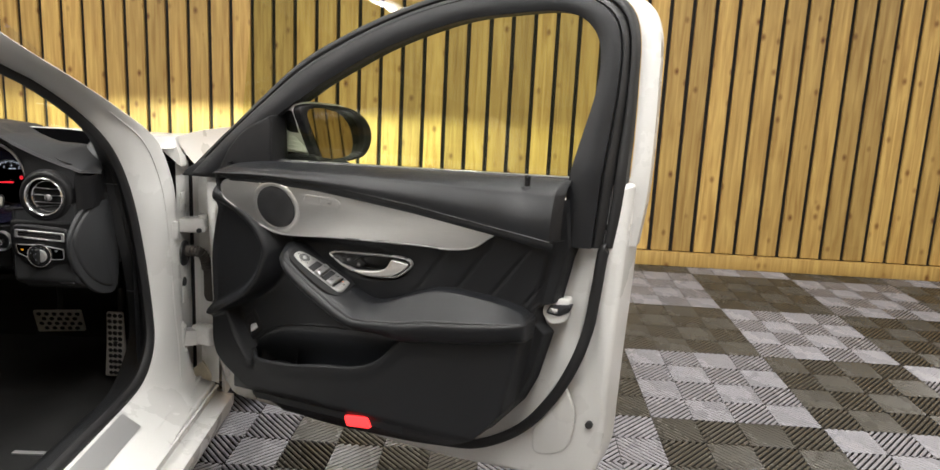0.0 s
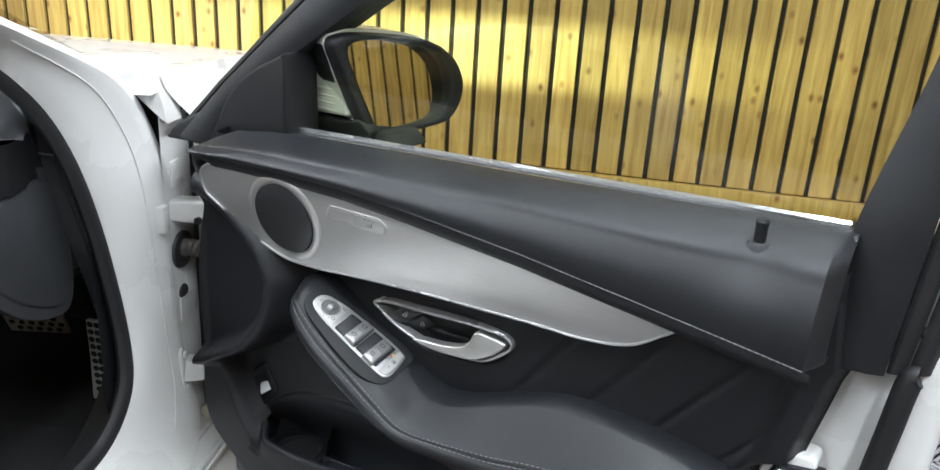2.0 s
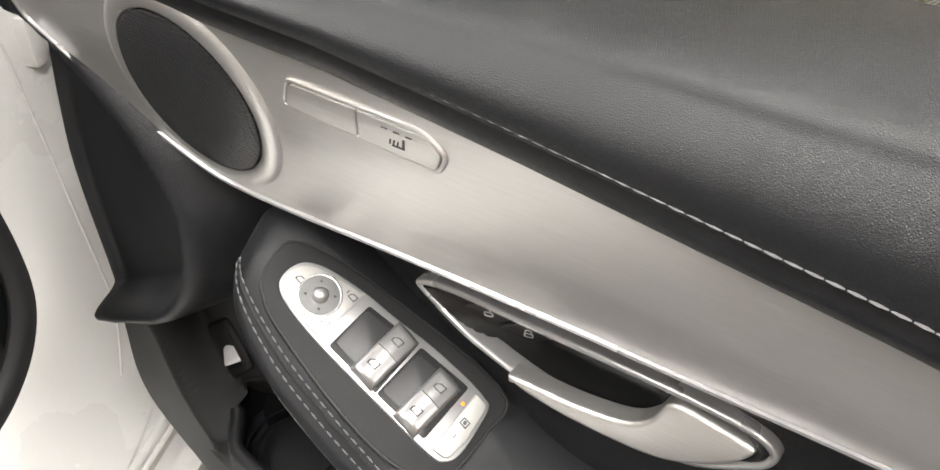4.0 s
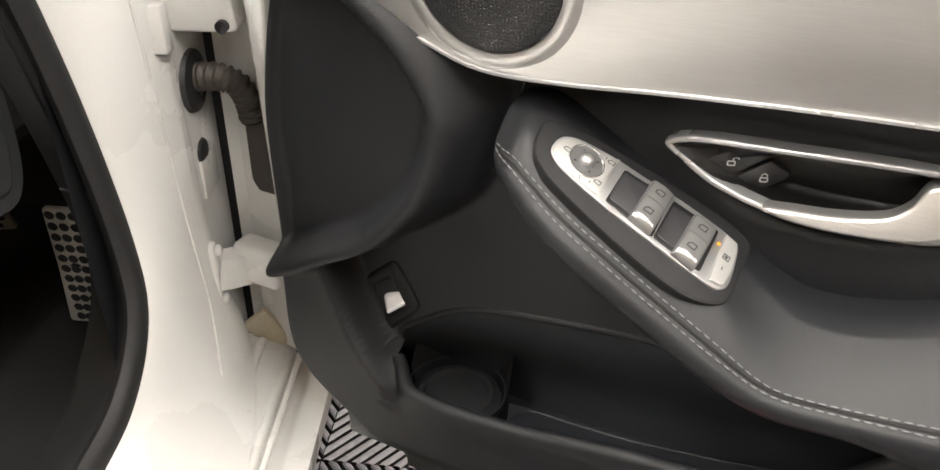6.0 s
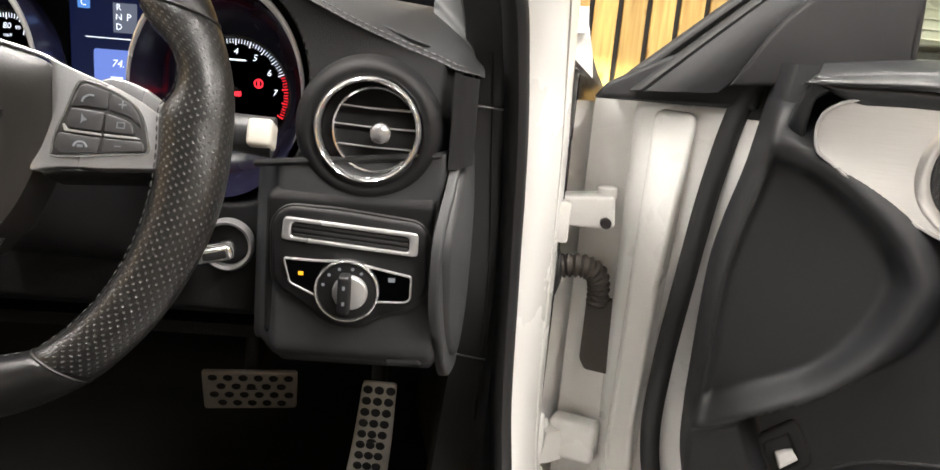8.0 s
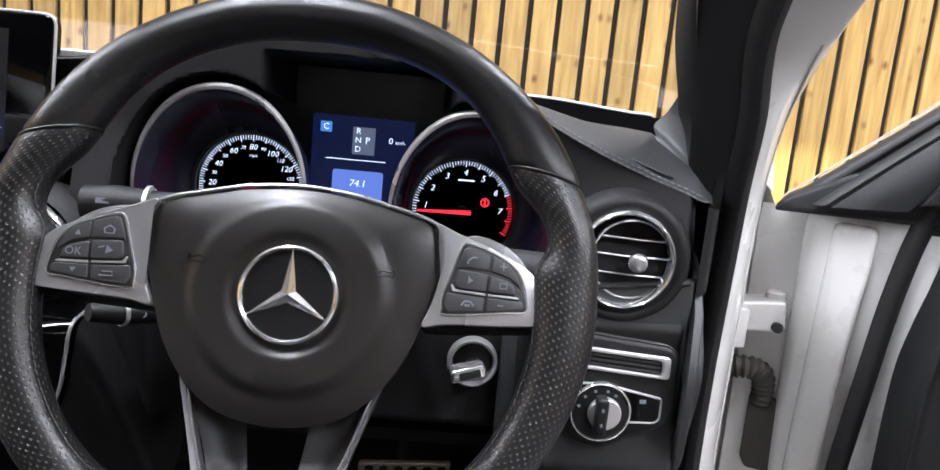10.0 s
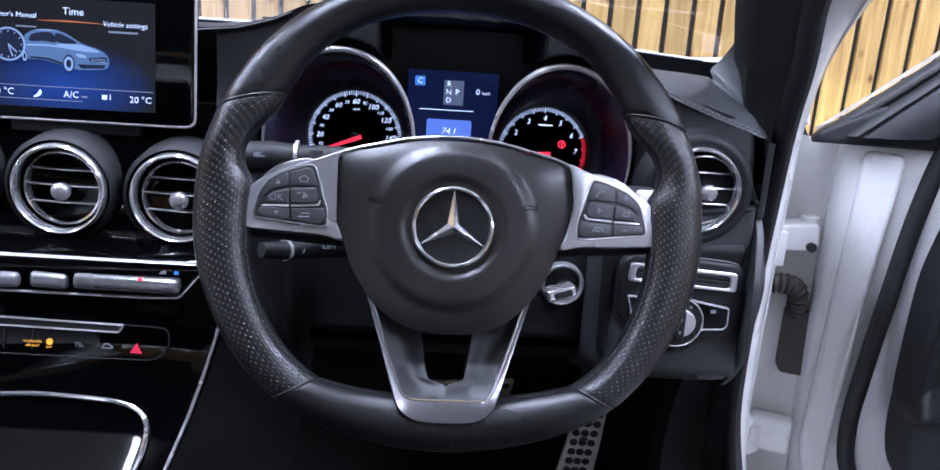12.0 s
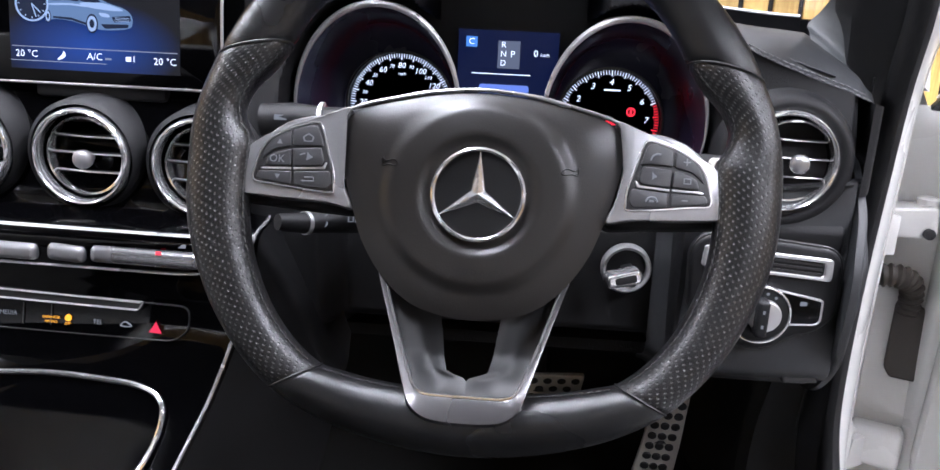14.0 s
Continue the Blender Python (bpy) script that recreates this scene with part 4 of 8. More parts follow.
part("cup_wall", sheet(lambda s, t: uvw(0.303 + (0.044 + 0.006 * t) * math.cos(math.pi * s), 0.402 + (0.02 + 0.074 * math.sin(math.pi * s) ** 0.7) * t, 0.046 - (0.044 + 0.006 * t) * math.sin(math.pi * s)), 30, 8), M_BLACK, trim, "curved dark wall of the cup rest", smooth=60)
part("cup_ring", tube([uvw(0.303 + 0.0465 * math.cos(a), 0.4175, 0.050 + 0.0465 * math.sin(a)) for a in (2 * math.pi * k / 40 for k in range(40))], 0.0012, 6, True), M_LINING, trim, "raised edge of the cup rest", smooth=60)
part("mat_edge", tube(catmull([Vector(uvw(*p)) for p in ((0.361, 0.412, 0.062), (0.372, 0.427, 0.060), (0.386, 0.434, 0.060), (0.415, 0.436, 0.060), (0.470, 0.440, 0.060), (0.525, 0.449, 0.060), (0.60, 0.462, 0.058))], 6, False), 0.0014, 6), M_LINING, trim, "wavy edge of the bin's rubber liner", smooth=60)
part("bin_liner", sheet(lambda s, t: uvw(0.361 + 0.25 * s, 0.392 + (0.042 + 0.024 * s) * t, 0.064 - 0.004 * t), 20, 4), M_BIN, trim, "rubber liner of the bin")
part("panel_gap", tube([uvw(u, v, trim_w(u, v) + 0.0006) for u, v in ((0.372, 0.757), (0.364, 0.745), (0.358, 0.730), (0.356, 0.715))], 0.0018, 6), M_DEEP, trim, "fine panel joint")

# padded top rail, down to the slanting seam
SEAM = [(0.17, 0.878), (0.28, 0.882), (0.37, 0.882), (0.46, 0.880), (0.55, 0.872), (0.69, 0.857), (0.82, 0.839), (0.93, 0.823), (0.985, 0.815)]


def top_point(s, t):
    u0 = 0.196 + 0.016 * t
    u = u0 + (0.992 - u0) * s
    lo, hi = lerp_table(SEAM, u), 0.885 + 0.016 * smooth01(0.15, 0.32, u) + 0.036 * max(0, u - 0.3)
    v = lo + (hi - lo) * min(1, t * 1.10)
    roll = smooth01(0.70, 1.0, t)
    w = 0.1315 - 0.04 * (u - 0.5) - 0.016 * t + 0.008 * math.sin(math.pi * min(1, t * 1.4)) - 0.062 * roll ** 1.7
    w -= 0.03 * smooth01(0.985, 1.0, s) + 0.006 * smooth01(0.02, 0.0, s)
    # the hollow round the lock pin
    w -= 0.010 * math.exp(-(((u - 0.916) / 0.03) ** 2 + ((v - 0.915) / 0.035) ** 2))
    if t == 0:
        w -= 0.03
    elif t < 0.05:
        w -= 0.004
    return uvw(u, v + 0.008 * roll, w)


top_pad = part("top_pad", sheet(top_point, 120, 40), M_LEATHER, door, "padded black leather top rail with a stitched seam")


def seam_rail(s, t):
    u = 0.200 + (0.985 - 0.200) * s
    v = lerp_table(SEAM, u)
    return uvw(u, v - 0.0165 * (1 - t) * smooth01(0.0, 0.06, s) + 0.002, 0.1285 - 0.04 * (u - 0.5) - 0.005 * (1 - t) + 0.003 * math.sin(math.pi * t))


part("lower_band", sheet(seam_rail, 100, 8), M_LEATHER, top_pad, "narrow leather band below the seam")


def stitches(path, step, length, r, material_, parent, name="stitching", label="grey stitching"):
    """A row of short threads along a path, joined into one mesh."""
    pts = [Vector(p) for p in path]
    acc, bm, nxt = 0.0, bmesh.new(), step / 2
    for a, b in zip(pts, pts[1:]):
        seg = (b - a).length
        while nxt <= acc + seg:
            p = a.lerp(b, (nxt - acc) / seg)
            d = (b - a).normalized()
            q0, q1 = p - d * length / 2, p + d * length / 2
            sd = d.cross(Vector((0, -1, 0)))
            sd = sd.normalized() * r if sd.length > 1e-6 else Vector((r, 0, 0))
            up_ = sd.cross(d).normalized() * r
            ends = []
            for q, k in ((q0, 0.5), (p, 1.0), (q1, 0.5)):
                ends.append([q + sd * k, q + up_ * k, q - sd * k, q - up_ * k])
            rings(bm, ends, cap0=True, cap1=True)
            nxt += step
        acc += seg
    return tagged(part(name, bm, material_, parent, label), kind="stuff")


row = [uvw(u, lerp_table(SEAM, u) + 0.0045, 0.1330 - 0.04 * (u - 0.5)) for u in (0.210 + 0.77 * k / 100 for k in range(101))]
stitches(row, 0.0064, 0.0057, 0.0008, M_STITCH, top_pad)
part("belt_strip", sweep([uvw(0.282 + 0.70 * k / 20, 0.904 + 0.029 * k / 20, 0.020) for k in range(21)], [(-0.003, -0.004), (0.003, -0.004), (0.003, 0.002), (-0.003, 0.004)]), M_CHROME, door, "thin bright strip along the window")
part("belt_seal", sweep([uvw(0.282 + 0.71 * k / 20, 0.898 + 0.029 * k / 20, 0.036) for k in range(21)], ring_section(0.009, 8, 0.005)), M_RUBBER, door, "black window seal")
pin = part("lock_pin", lathe([(0.0055, -0.02), (0.0055, 0.014), (0.0065, 0.018), (0.0045, 0.021), (0, 0.021)], 16, axis="z", centre=(0.915, -0.076, 0.9185)), M_BLACK, top_pad, "black lock pin")
part("pin_collar", lathe([(0.017, -0.020), (0.013, -0.002), (0.010, 0.001), (0.008, 0.001), (0.006, -0.002)], 24, axis="z", centre=(0.915, -0.076, 0.917), cap=False), M_LEATHER, top_pad)

# brushed aluminium insert
SIL = catmull([(0.222, 0.862), (0.2165, 0.829), (0.236, 0.812), (0.27, 0.787), (0.305, 0.771), (0.345, 0.757), (0.40, 0.757), (0.47, 0.763), (0.553, 0.768), (0.64, 0.771), (0.70, 0.773), (0.76, 0.773), (0.81, 0.782), (0.842, 0.803), (0.864, 0.826), (0.81, 0.836), (0.70, 0.851), (0.562, 0.868), (0.46, 0.876), (0.38, 0.879), (0.28, 0.879)], 5)
sil_w = plane(0.105, -0.04, 0.22, 0.5, 0.78)
ins = part("metal_insert", solid(SIL, sil_w, 0.04, 0.002), M_BRUSHED, door, "brushed aluminium insert")
part("insert_edge", sweep([uvw(p.x, p.y, sil_w(p.x, p.y) + 0.0005) for p in SIL], ring_section(0.0016, 6), closed=True, up=Vector((0, -1, 0))), M_SATIN, ins, "bright bevelled edge")

part("front_end", solid(rounded([(0.190, 0.834), (0.193, 0.858), (0.206, 0.888), (0.235, 0.886), (0.209, 0.868), (0.205, 0.828)], 0.003), lambda u, v: sil_w(u, v) - 0.002 - 0.012 * smooth01(0.875, 0.82, v) - 0.006 * smooth01(0.20, 0.19, u), 0.05, 0.003), M_LEATHER, door, "black padded front end of the lining")

# speaker, framed by a raised satin ring
SPK = (0.3545, 0.8185)
sw_ = sil_w(*SPK)


def on_insert(bm):
    for vert in bm.verts:
        vert.co.y -= sil_w(vert.co.x, vert.co.z) - sw_
    return bm


part("speaker_ring", on_insert(lathe([(0.062, sw_ - 0.003), (0.057, sw_ + 0.0015), (0.051, sw_ + 0.0035), (0.0478, sw_ + 0.0025), (0.047, sw_ - 0.02)], 56, centre=(SPK[0], 0, SPK[1]), cap=False)), M_BRUSHED, ins, "satin speaker surround")
part("speaker_grille", on_insert(lathe([(0.0474, sw_ - 0.01), (0.0466, sw_ + 0.003), (0.044, sw_ + 0.0045), (0.02, sw_ + 0.005), (0.0, sw_ + 0.0052)], 56, centre=(SPK[0], 0, SPK[1]))), M_GRILLE, door, "round black perforated speaker grille")

# seat heating switch, flush in the insert behind a bevelled frame
mem_w = lambda u, v: sil_w(u, v)
MEM = rounded([(0.4245, 0.8375), (0.4325, 0.8555), (0.508, 0.8545), (0.5185, 0.845), (0.512, 0.8325)], [0.005, 0.005, 0.006, 0.005, 0.005])
MEMI = [tuple(p) for p in (inset([Vector(p) for p in MEM], 0.0022) if area2(MEM) > 0 else inset([Vector(p) for p in MEM[::-1]], 0.0022)[::-1])]
mb = part("seat_switch", frame_ring(MEM, MEMI, lambda u, v: mem_w(u, v) + 0.0016, 0.006, 0.0008), M_BRUSHED, door, "silver seat heating switch")
part("gap", solid(MEMI, lambda u, v: mem_w(u, v) + 0.0003, 0.001), M_DEEP, mb, "dark joint round the keys")
part("key", solid(rounded([(0.4275, 0.8385), (0.4340, 0.8525), (0.4715, 0.8522), (0.4690, 0.8360)], [0.003, 0.003, 0.0006, 0.0006]), lambda u, v: mem_w(u, v) + 0.0014, 0.004, 0.0006), M_BRUSHED, mb)
part("key", solid(rounded([(0.4697, 0.8359), (0.4722, 0.8522), (0.5065, 0.8516), (0.5148, 0.8445), (0.5105, 0.8348)], [0.0006, 0.0006, 0.004, 0.003, 0.003]), lambda u, v: mem_w(u, v) + 0.0014, 0.004, 0.0006), M_BRUSHED, mb)
for k in range(3):
    part("mark", solid(rect(0.4850 + 0.0062 * k, 0.8482 - 0.0003 * k, 0.4882 + 0.0062 * k, 0.8489 - 0.0003 * k), lambda u, v: mem_w(u, v) + 0.0017, 0.0004), M_DARKPRINT, mb)
for k in range(3):
    part("mark", solid([(0.4875 + 0.002 * k, 0.8405), (0.4882 + 0.002 * k, 0.8405), (0.4892 + 0.002 * k, 0.8435), (0.4885 + 0.002 * k, 0.8435)], lambda u, v: mem_w(u, v) + 0.0017, 0.0004), M_DARKPRINT, mb)
part("mark", solid([(0.4890, 0.8398), (0.4955, 0.8398), (0.4965, 0.8455), (0.4955, 0.8455), (0.4945, 0.8408), (0.4890, 0.8405)], lambda u, v: mem_w(u, v) + 0.0017, 0.0004), M_DARKPRINT, mb, "small seat symbol")

# armrest: a leather roll from the switch field back along the door
A_TOP = [(0.3600, 0.724, 0.098), (0.366, 0.734, 0.089), (0.392, 0.7330, 0.085), (0.45, 0.6985, 0.084), (0.50, 0.6700, 0.085), (0.530, 0.6530, 0.088), (0.548, 0.6415, 0.094), (0.575, 0.632, 0.101), (0.615, 0.638, 0.104), (0.68, 0.664, 0.10), (0.743, 0.684, 0.10), (0.82, 0.684, 0.10), (0.88, 0.678, 0.10), (0.918, 0.669, 0.10), (0.936, 0.659, 0.104), (0.941, 0.652, 0.110)]
A_BOT = [(0.3595, 0.714, 0.108), (0.365, 0.707, 0.122), (0.384, 0.698, 0.139), (0.415, 0.6785, 0.150), (0.450, 0.6590, 0.154), (0.490, 0.6350, 0.154), (0.53, 0.6150, 0.156), (0.565, 0.6040, 0.155), (0.61, 0.604, 0.152), (0.68, 0.609, 0.150), (0.743, 0.620, 0.147), (0.82, 0.631, 0.145), (0.88, 0.641, 0.142), (0.918, 0.648, 0.138), (0.938, 0.650, 0.126), (0.944, 0.650, 0.114)]
AT, AB = catmull(A_TOP, 6, False), catmull(A_BOT, 6, False)
A_CROWN = [(0, 0), (0.6, 0.0112), (0.75, 0.0104), (0.9, 0.0045), (1, 0)]


def arm_surface(i, t):
    """A point across the armrest, from the door to its outer edge; its fore part is flatter on top."""
    p = AT[i].lerp(AB[i], t)
    k = smooth01(0.57, 0.52, p.x) * smooth01(0.36, 0.385, p.x)
    return Vector((p.x, p.y + k * lerp_table(A_CROWN, t), p.z))


loops = []
for i in range(len(AT)):
    nose = smooth01(0, 5, i) * smooth01(len(AT) - 1, len(AT) - 6, i)
    lp = [uvw(AT[i].x, AT[i].y, 0.055)]
    for t in (0.0, 0.05, 0.15, 0.3, 0.45, 0.6, 0.72, 0.82, 0.9, 0.96):
        c = arm_surface(i, t)
        lp.append(uvw(c.x, c.y, c.z))
    e = AB[i]
    drop = nose * 0.014 * smooth01(0.60, 0.70, e.x)
    lp += [uvw(e.x, e.y - 0.002 * nose, e.z + 0.001), uvw(e.x, e.y - 0.010 * nose, e.z - 0.001), uvw(e.x, e.y - 0.020 * nose - drop, e.z - 0.010), uvw(e.x, e.y - 0.028 * nose - drop, e.z - 0.026), uvw(e.x, e.y - 0.030 * nose - drop, 0.055)]
    loops.append(lp)
abm = bmesh.new()
rings(abm, loops, cap0=True, cap1=True)
bmesh.ops.recalc_face_normals(abm, faces=abm.faces[:])
arm = part("armrest", abm, M_LEATHER, door, "black leather armrest with grey stitching", smooth=70)
for tt in (0.84, 0.92):
    stitches([uvw(c.x, c.y + 0.0008, c.z + 0.0008) for c in (arm_surface(i, tt) for i in range(5, len(AT) - 7))], 0.0065, 0.0046, 0.0006, M_STITCH, arm)
part("arm_groove", tube([uvw(c.x, c.y + 0.0002, c.z + 0.0002) for c in (arm_surface(i, 0.88) for i in range(5, len(AT) - 7))], 0.0011, 6), M_DEEP, arm, "seam groove")

# switch field: a plane of its own on the armrest, along a and across b, heights over it
SW_O, SW_A = Vector((0.400, -0.118, 0.717)), Vector((0.8673, 0.0, -0.4978))
SW_B, SW_N = Vector((0.1254, 0.9678, 0.2184)), Vector((0.4818, -0.2518, 0.8393))
on_arm = lambda a, b, h: SW_O + SW_A * a + SW_B * b + SW_N * h


def sw_solid(pts, h, depth, r=0.0, steps=3):
    return solid(pts, h, depth, r, steps, mp=on_arm)


FIELD = catmull([(-0.0120, 0.0200), (-0.0115, 0.0042), (-0.0064, -0.0077), (0.0010, -0.0135), (0.0166, -0.0190), (0.0635, -0.0245), (0.1026, -0.0250), (0.1253, -0.0207), (0.1400, -0.0110), (0.1440, 0.0015), (0.1420, 0.0280), (0.1385, 0.0480), (0.1088, 0.0500), (0.0447, 0.0390), (0.0108, 0.0310)], 5)
field = part("switch_field", sw_solid(FIELD, 0.0022, 0.012, 0.0015), M_FIELD, arm, "black switch field")
part("field_joint", tube([on_arm(p.x, p.y, 0.0012) for p in FIELD], 0.0010, 6, True, up=SW_N), M_DEEP, arm, "joint round the switch field")
SWP = catmull([(0.0040, -0.0042), (0.0001, 0.0017), (-0.0002, 0.0105), (0.0035, 0.0175), (0.0138, 0.0235), (0.0368, 0.0296), (0.0585, 0.0328), (0.087, 0.0376), (0.1134, 0.0400), (0.1280, 0.0396), (0.1330, 0.0378), (0.1365, 0.0268), (0.1398, 0.0080), (0.1372, -0.0012), (0.1275, -0.0056), (0.0866, -0.0080), (0.0425, -0.0096), (0.0150, -0.0080)], 4)
pack = part("switch_pack", sw_solid(SWP, 0.0036, 0.006, 0.0008), M_SWITCH, door, "satin silver window and mirror switches")
PADM = catmull([(0.0050, -0.0034), (0.0014, 0.0027), (0.0016, 0.0103), (0.0066, 0.0174), (0.0194, 0.0228), (0.0366, 0.0276), (0.0374, 0.0262), (0.0388, 0.0109), (0.0408, -0.0058), (0.0398, -0.0068), (0.0316, -0.0076), (0.0135, -0.0072)], 4)
part("mirror_pad", sw_solid(PADM, 0.0048, 0.003, 0.0007), M_PALESWITCH, pack, "pale silver mirror pad")
jc = (0.0226, 0.0090)
oval = lambda k: [(jc[0] + 0.0128 * k * math.cos(a), jc[1] + 0.0128 * k * math.sin(a)) for a in (2 * math.pi * n / 40 for n in range(40))]
part("dial_rim", frame_ring(oval(1.0), oval(0.88), 0.0056, 0.004, 0.0004, mp=on_arm), M_CHROME, pack)
part("dial", sw_solid(oval(0.88), 0.0052, 0.003), material("smoky_dial", (0.12, 0.12, 0.12), 0.35, metal=0.3), pack, "round dark mirror control")
bm = bmesh.new()
rings(bm, [[on_arm(jc[0] + r * math.cos(a), jc[1] + r * math.sin(a), h) for a in (2 * math.pi * n / 20 for n in range(20))] for r, h in ((0.0048, 0.005), (0.0046, 0.0068), (0.0034, 0.0086), (0.0016, 0.0093))], cap1=True)
part("knob", bm, M_SWITCH, pack, "small round joystick", smooth=80)
for a in (0.75, 2.32, 3.89, 5.46):
    cu, cv = jc[0] + 0.0082 * math.cos(a), jc[1] + 0.0082 * math.sin(a)
    part("mark", sw_solid([(cu + 0.0012 * math.cos(a + k), cv + 0.0012 * math.sin(a + k)) for k in (0, 2.1, 4.2)], 0.0055, 0.0003), M_DEEP, pack)
for p, q in (((0.0195, 0.0222), (0.0232, 0.0205)), ((0.0262, -0.0070), (0.0248, -0.0036))):
    part("pad_split", tube([on_arm(*p, 0.0048), on_arm(*q, 0.0048)], 0.0003, 6, up=SW_N), M_DEEP, pack)


def window_mark(a, b, k, h):
    """A small outlined window sign with a cut corner."""
    sh = [(-0.0030, -0.0022), (0.0026, -0.0022), (0.0030, 0.0022), (-0.0008, 0.0022), (-0.0030, 0.0002)]
    part("mark", frame_ring([(a + x * k, b + y * k) for x, y in sh], [(a + x * k * 0.74, b + y * k * 0.70) for x, y in sh], h, 0.0002, mp=on_arm), M_DARKPRINT, pack, "small dark window sign")


for a, b in ((0.0085, 0.0070), (0.0355, 0.0222), (0.0362, 0.0010)):
    window_mark(a, b, 0.85, 0.0051)
for a, b in ((0.0312, 0.0225), (0.0322, -0.0030)):
    part("mark", sw_solid(rect(a - 0.0003, b - 0.0012, a + 0.0003, b + 0.0012), 0.0050, 0.0002), M_DARKPRINT, pack)
# dark wells with two barrel-shaped rockers, each in two halves
for well, r0 in (([(0.0450, 0.0262), (0.0800, 0.0318), (0.0838, -0.0050), (0.0470, -0.0062)], 0.0628), ([(0.0822, 0.0322), (0.1172, 0.0366), (0.1200, -0.0022), (0.0842, -0.0046)], 0.0972)):
    part("well", sw_solid(rounded(well, 0.002), 0.0041, 0.003, 0.0003), M_DEEP, pack, "dark switch well")
    part("well_floor", sw_solid(rounded([(p[0] * 0.86 + 0.14 * (well[0][0] + well[3][0]) / 2 + 0.001, p[1] * 0.8 + 0.2 * 0.012) for p in well], 0.003), 0.0046, 0.001, 0.0004), M_BUTTON, pack, "lighter foot of the switch well")
    for j, (b0, b1) in enumerate(((-0.0062, 0.0134), (0.0138, 0.0316))):
        bm = bmesh.new()
        loops = []
        for k in range(9):
            s = k / 8
            b = b0 + (b1 - b0) * s
            end = min(1, (min(s, 1) * 6 + 0.35) if j == 0 else ((1 - s) * 6 + 0.35))
            hh = 0.0040 + 0.0072 * math.sqrt(max(0.05, min(1, end))) * (1 - 0.10 * abs(b - 0.0135) / 0.02)
            off, wid = 0.06 * (0.030 - b), 0.0168
            prof = [(0.0, 0.0036), (0.0, hh - 0.0022), (0.0006, hh - 0.0008), (0.0022, hh), (0.5 * wid, hh + 0.0009), (wid - 0.0022, hh), (wid - 0.0006, hh - 0.0008), (wid, hh - 0.0022), (wid, 0.0036)]
            loops.append([on_arm(r0 + off + 0.03 * (b - 0.012) * (1 if j else 1) + a, b, h) for a, h in prof])
        rings(bm, loops, closed=False)
        for ring in (loops[0], loops[-1]):
            bm.faces.new([bm.verts.new(p) for p in ring])
        bmesh.ops.remove_doubles(bm, verts=bm.verts[:], dist=0.00002)
        bmesh.ops.recalc_face_normals(bm, faces=bm.faces[:])
        part("rocker", bm, M_ROCKER, pack, "satin silver window rocker", smooth=50)
        window_mark(r0 + 0.0085, (b0 + b1) / 2 - (0.001 if j else 0), 1.1, 0.0122)
kid = [(0.1222, 0.0372), (0.1305, 0.0372), (0.1325, 0.0350), (0.1369, 0.0145), (0.1366, 0.0010), (0.1345, -0.0012), (0.1268, -0.0028)]
part("child_lock", sw_solid(rounded(kid, 0.0012), 0.0058, 0.004, 0.0008), M_PALESWITCH, pack, "pale silver child lock key")
part("lamp", sw_solid(disc(0.1212, 0.0275, 0.0011, 10), 0.0047, 0.001), emitter("amber_lamp", (1.0, 0.36, 0.02), 2.2), pack, "tiny amber light")
part("mark", frame_ring(rect(0.1268, 0.0180, 0.1318, 0.0225), rect(0.1275, 0.0187, 0.1311, 0.0218), 0.0061, 0.0002, mp=on_arm), M_DARKPRINT, pack)
part("mark", sw_solid(disc(0.1293, 0.0203, 0.0012, 10), 0.0061, 0.0002), M_DARKPRINT, pack)
part("mark", sw_solid(rect(0.1300, 0.0092, 0.1306, 0.0122), 0.0061, 0.0002), M_DARKPRINT, pack)

# door pull: satin bezel, hollow, bright blade and two lock keys
PULL = catmull([(0.4628, 0.7190), (0.470, 0.7250), (0.4912, 0.7292), (0.5365, 0.7318), (0.5895, 0.7352), (0.6361, 0.7368), (0.6582, 0.7345), (0.6675, 0.7281), (0.6680, 0.7200), (0.6613, 0.7105), (0.6388, 0.6930), (0.6206, 0.6862), (0.5865, 0.6822), (0.5547, 0.6816), (0.5295, 0.6856), (0.4961, 0.6962), (0.4719, 0.7112)], 5)
pull_w = lambda u, v: 0.0755 - 0.010 * (u - 0.47) + 0.05 * (v - 0.71)
PIN = inset([Vector(p) for p in PULL[::-1]], 0.0046)[::-1]
hb = part("handle", frame_ring(PULL, PIN, pull_w, 0.012, 0.002), M_SATIN, door, "satin silver door pull in a framed hollow")


def cup_w(u, v):
    """The hollow: it falls away from the lock keys towards the middle and comes up again behind the blade."""
    return pull_w(u, v) - 0.006 - 0.026 * smooth01(0.475, 0.545, u) * smooth01(0.66, 0.62, u) - 0.006 * smooth01(0.70, 0.69, v)


bm = bmesh.new()
cin = inset([Vector(p) for p in PULL[::-1]], 0.0040)[::-1]
cc = Vector((0.565, 0.710))
rings(bm, [[uvw(p.x, p.y, pull_w(p.x, p.y) - 0.002) for p in cin]] + [[uvw(*(cc + (p - cc) * k), cup_w(*(cc + (p - cc) * k)) + 0.006 * smooth01(0.85, 0.97, k)) for p in cin] for k in (0.97, 0.9, 0.8, 0.65, 0.5, 0.35, 0.2, 0.08)], cap1=True)
bmesh.ops.recalc_face_normals(bm, faces=bm.faces[:])
part("handle_cup", bm, M_DEEP, hb, "dark hollow behind the pull", smooth=60)
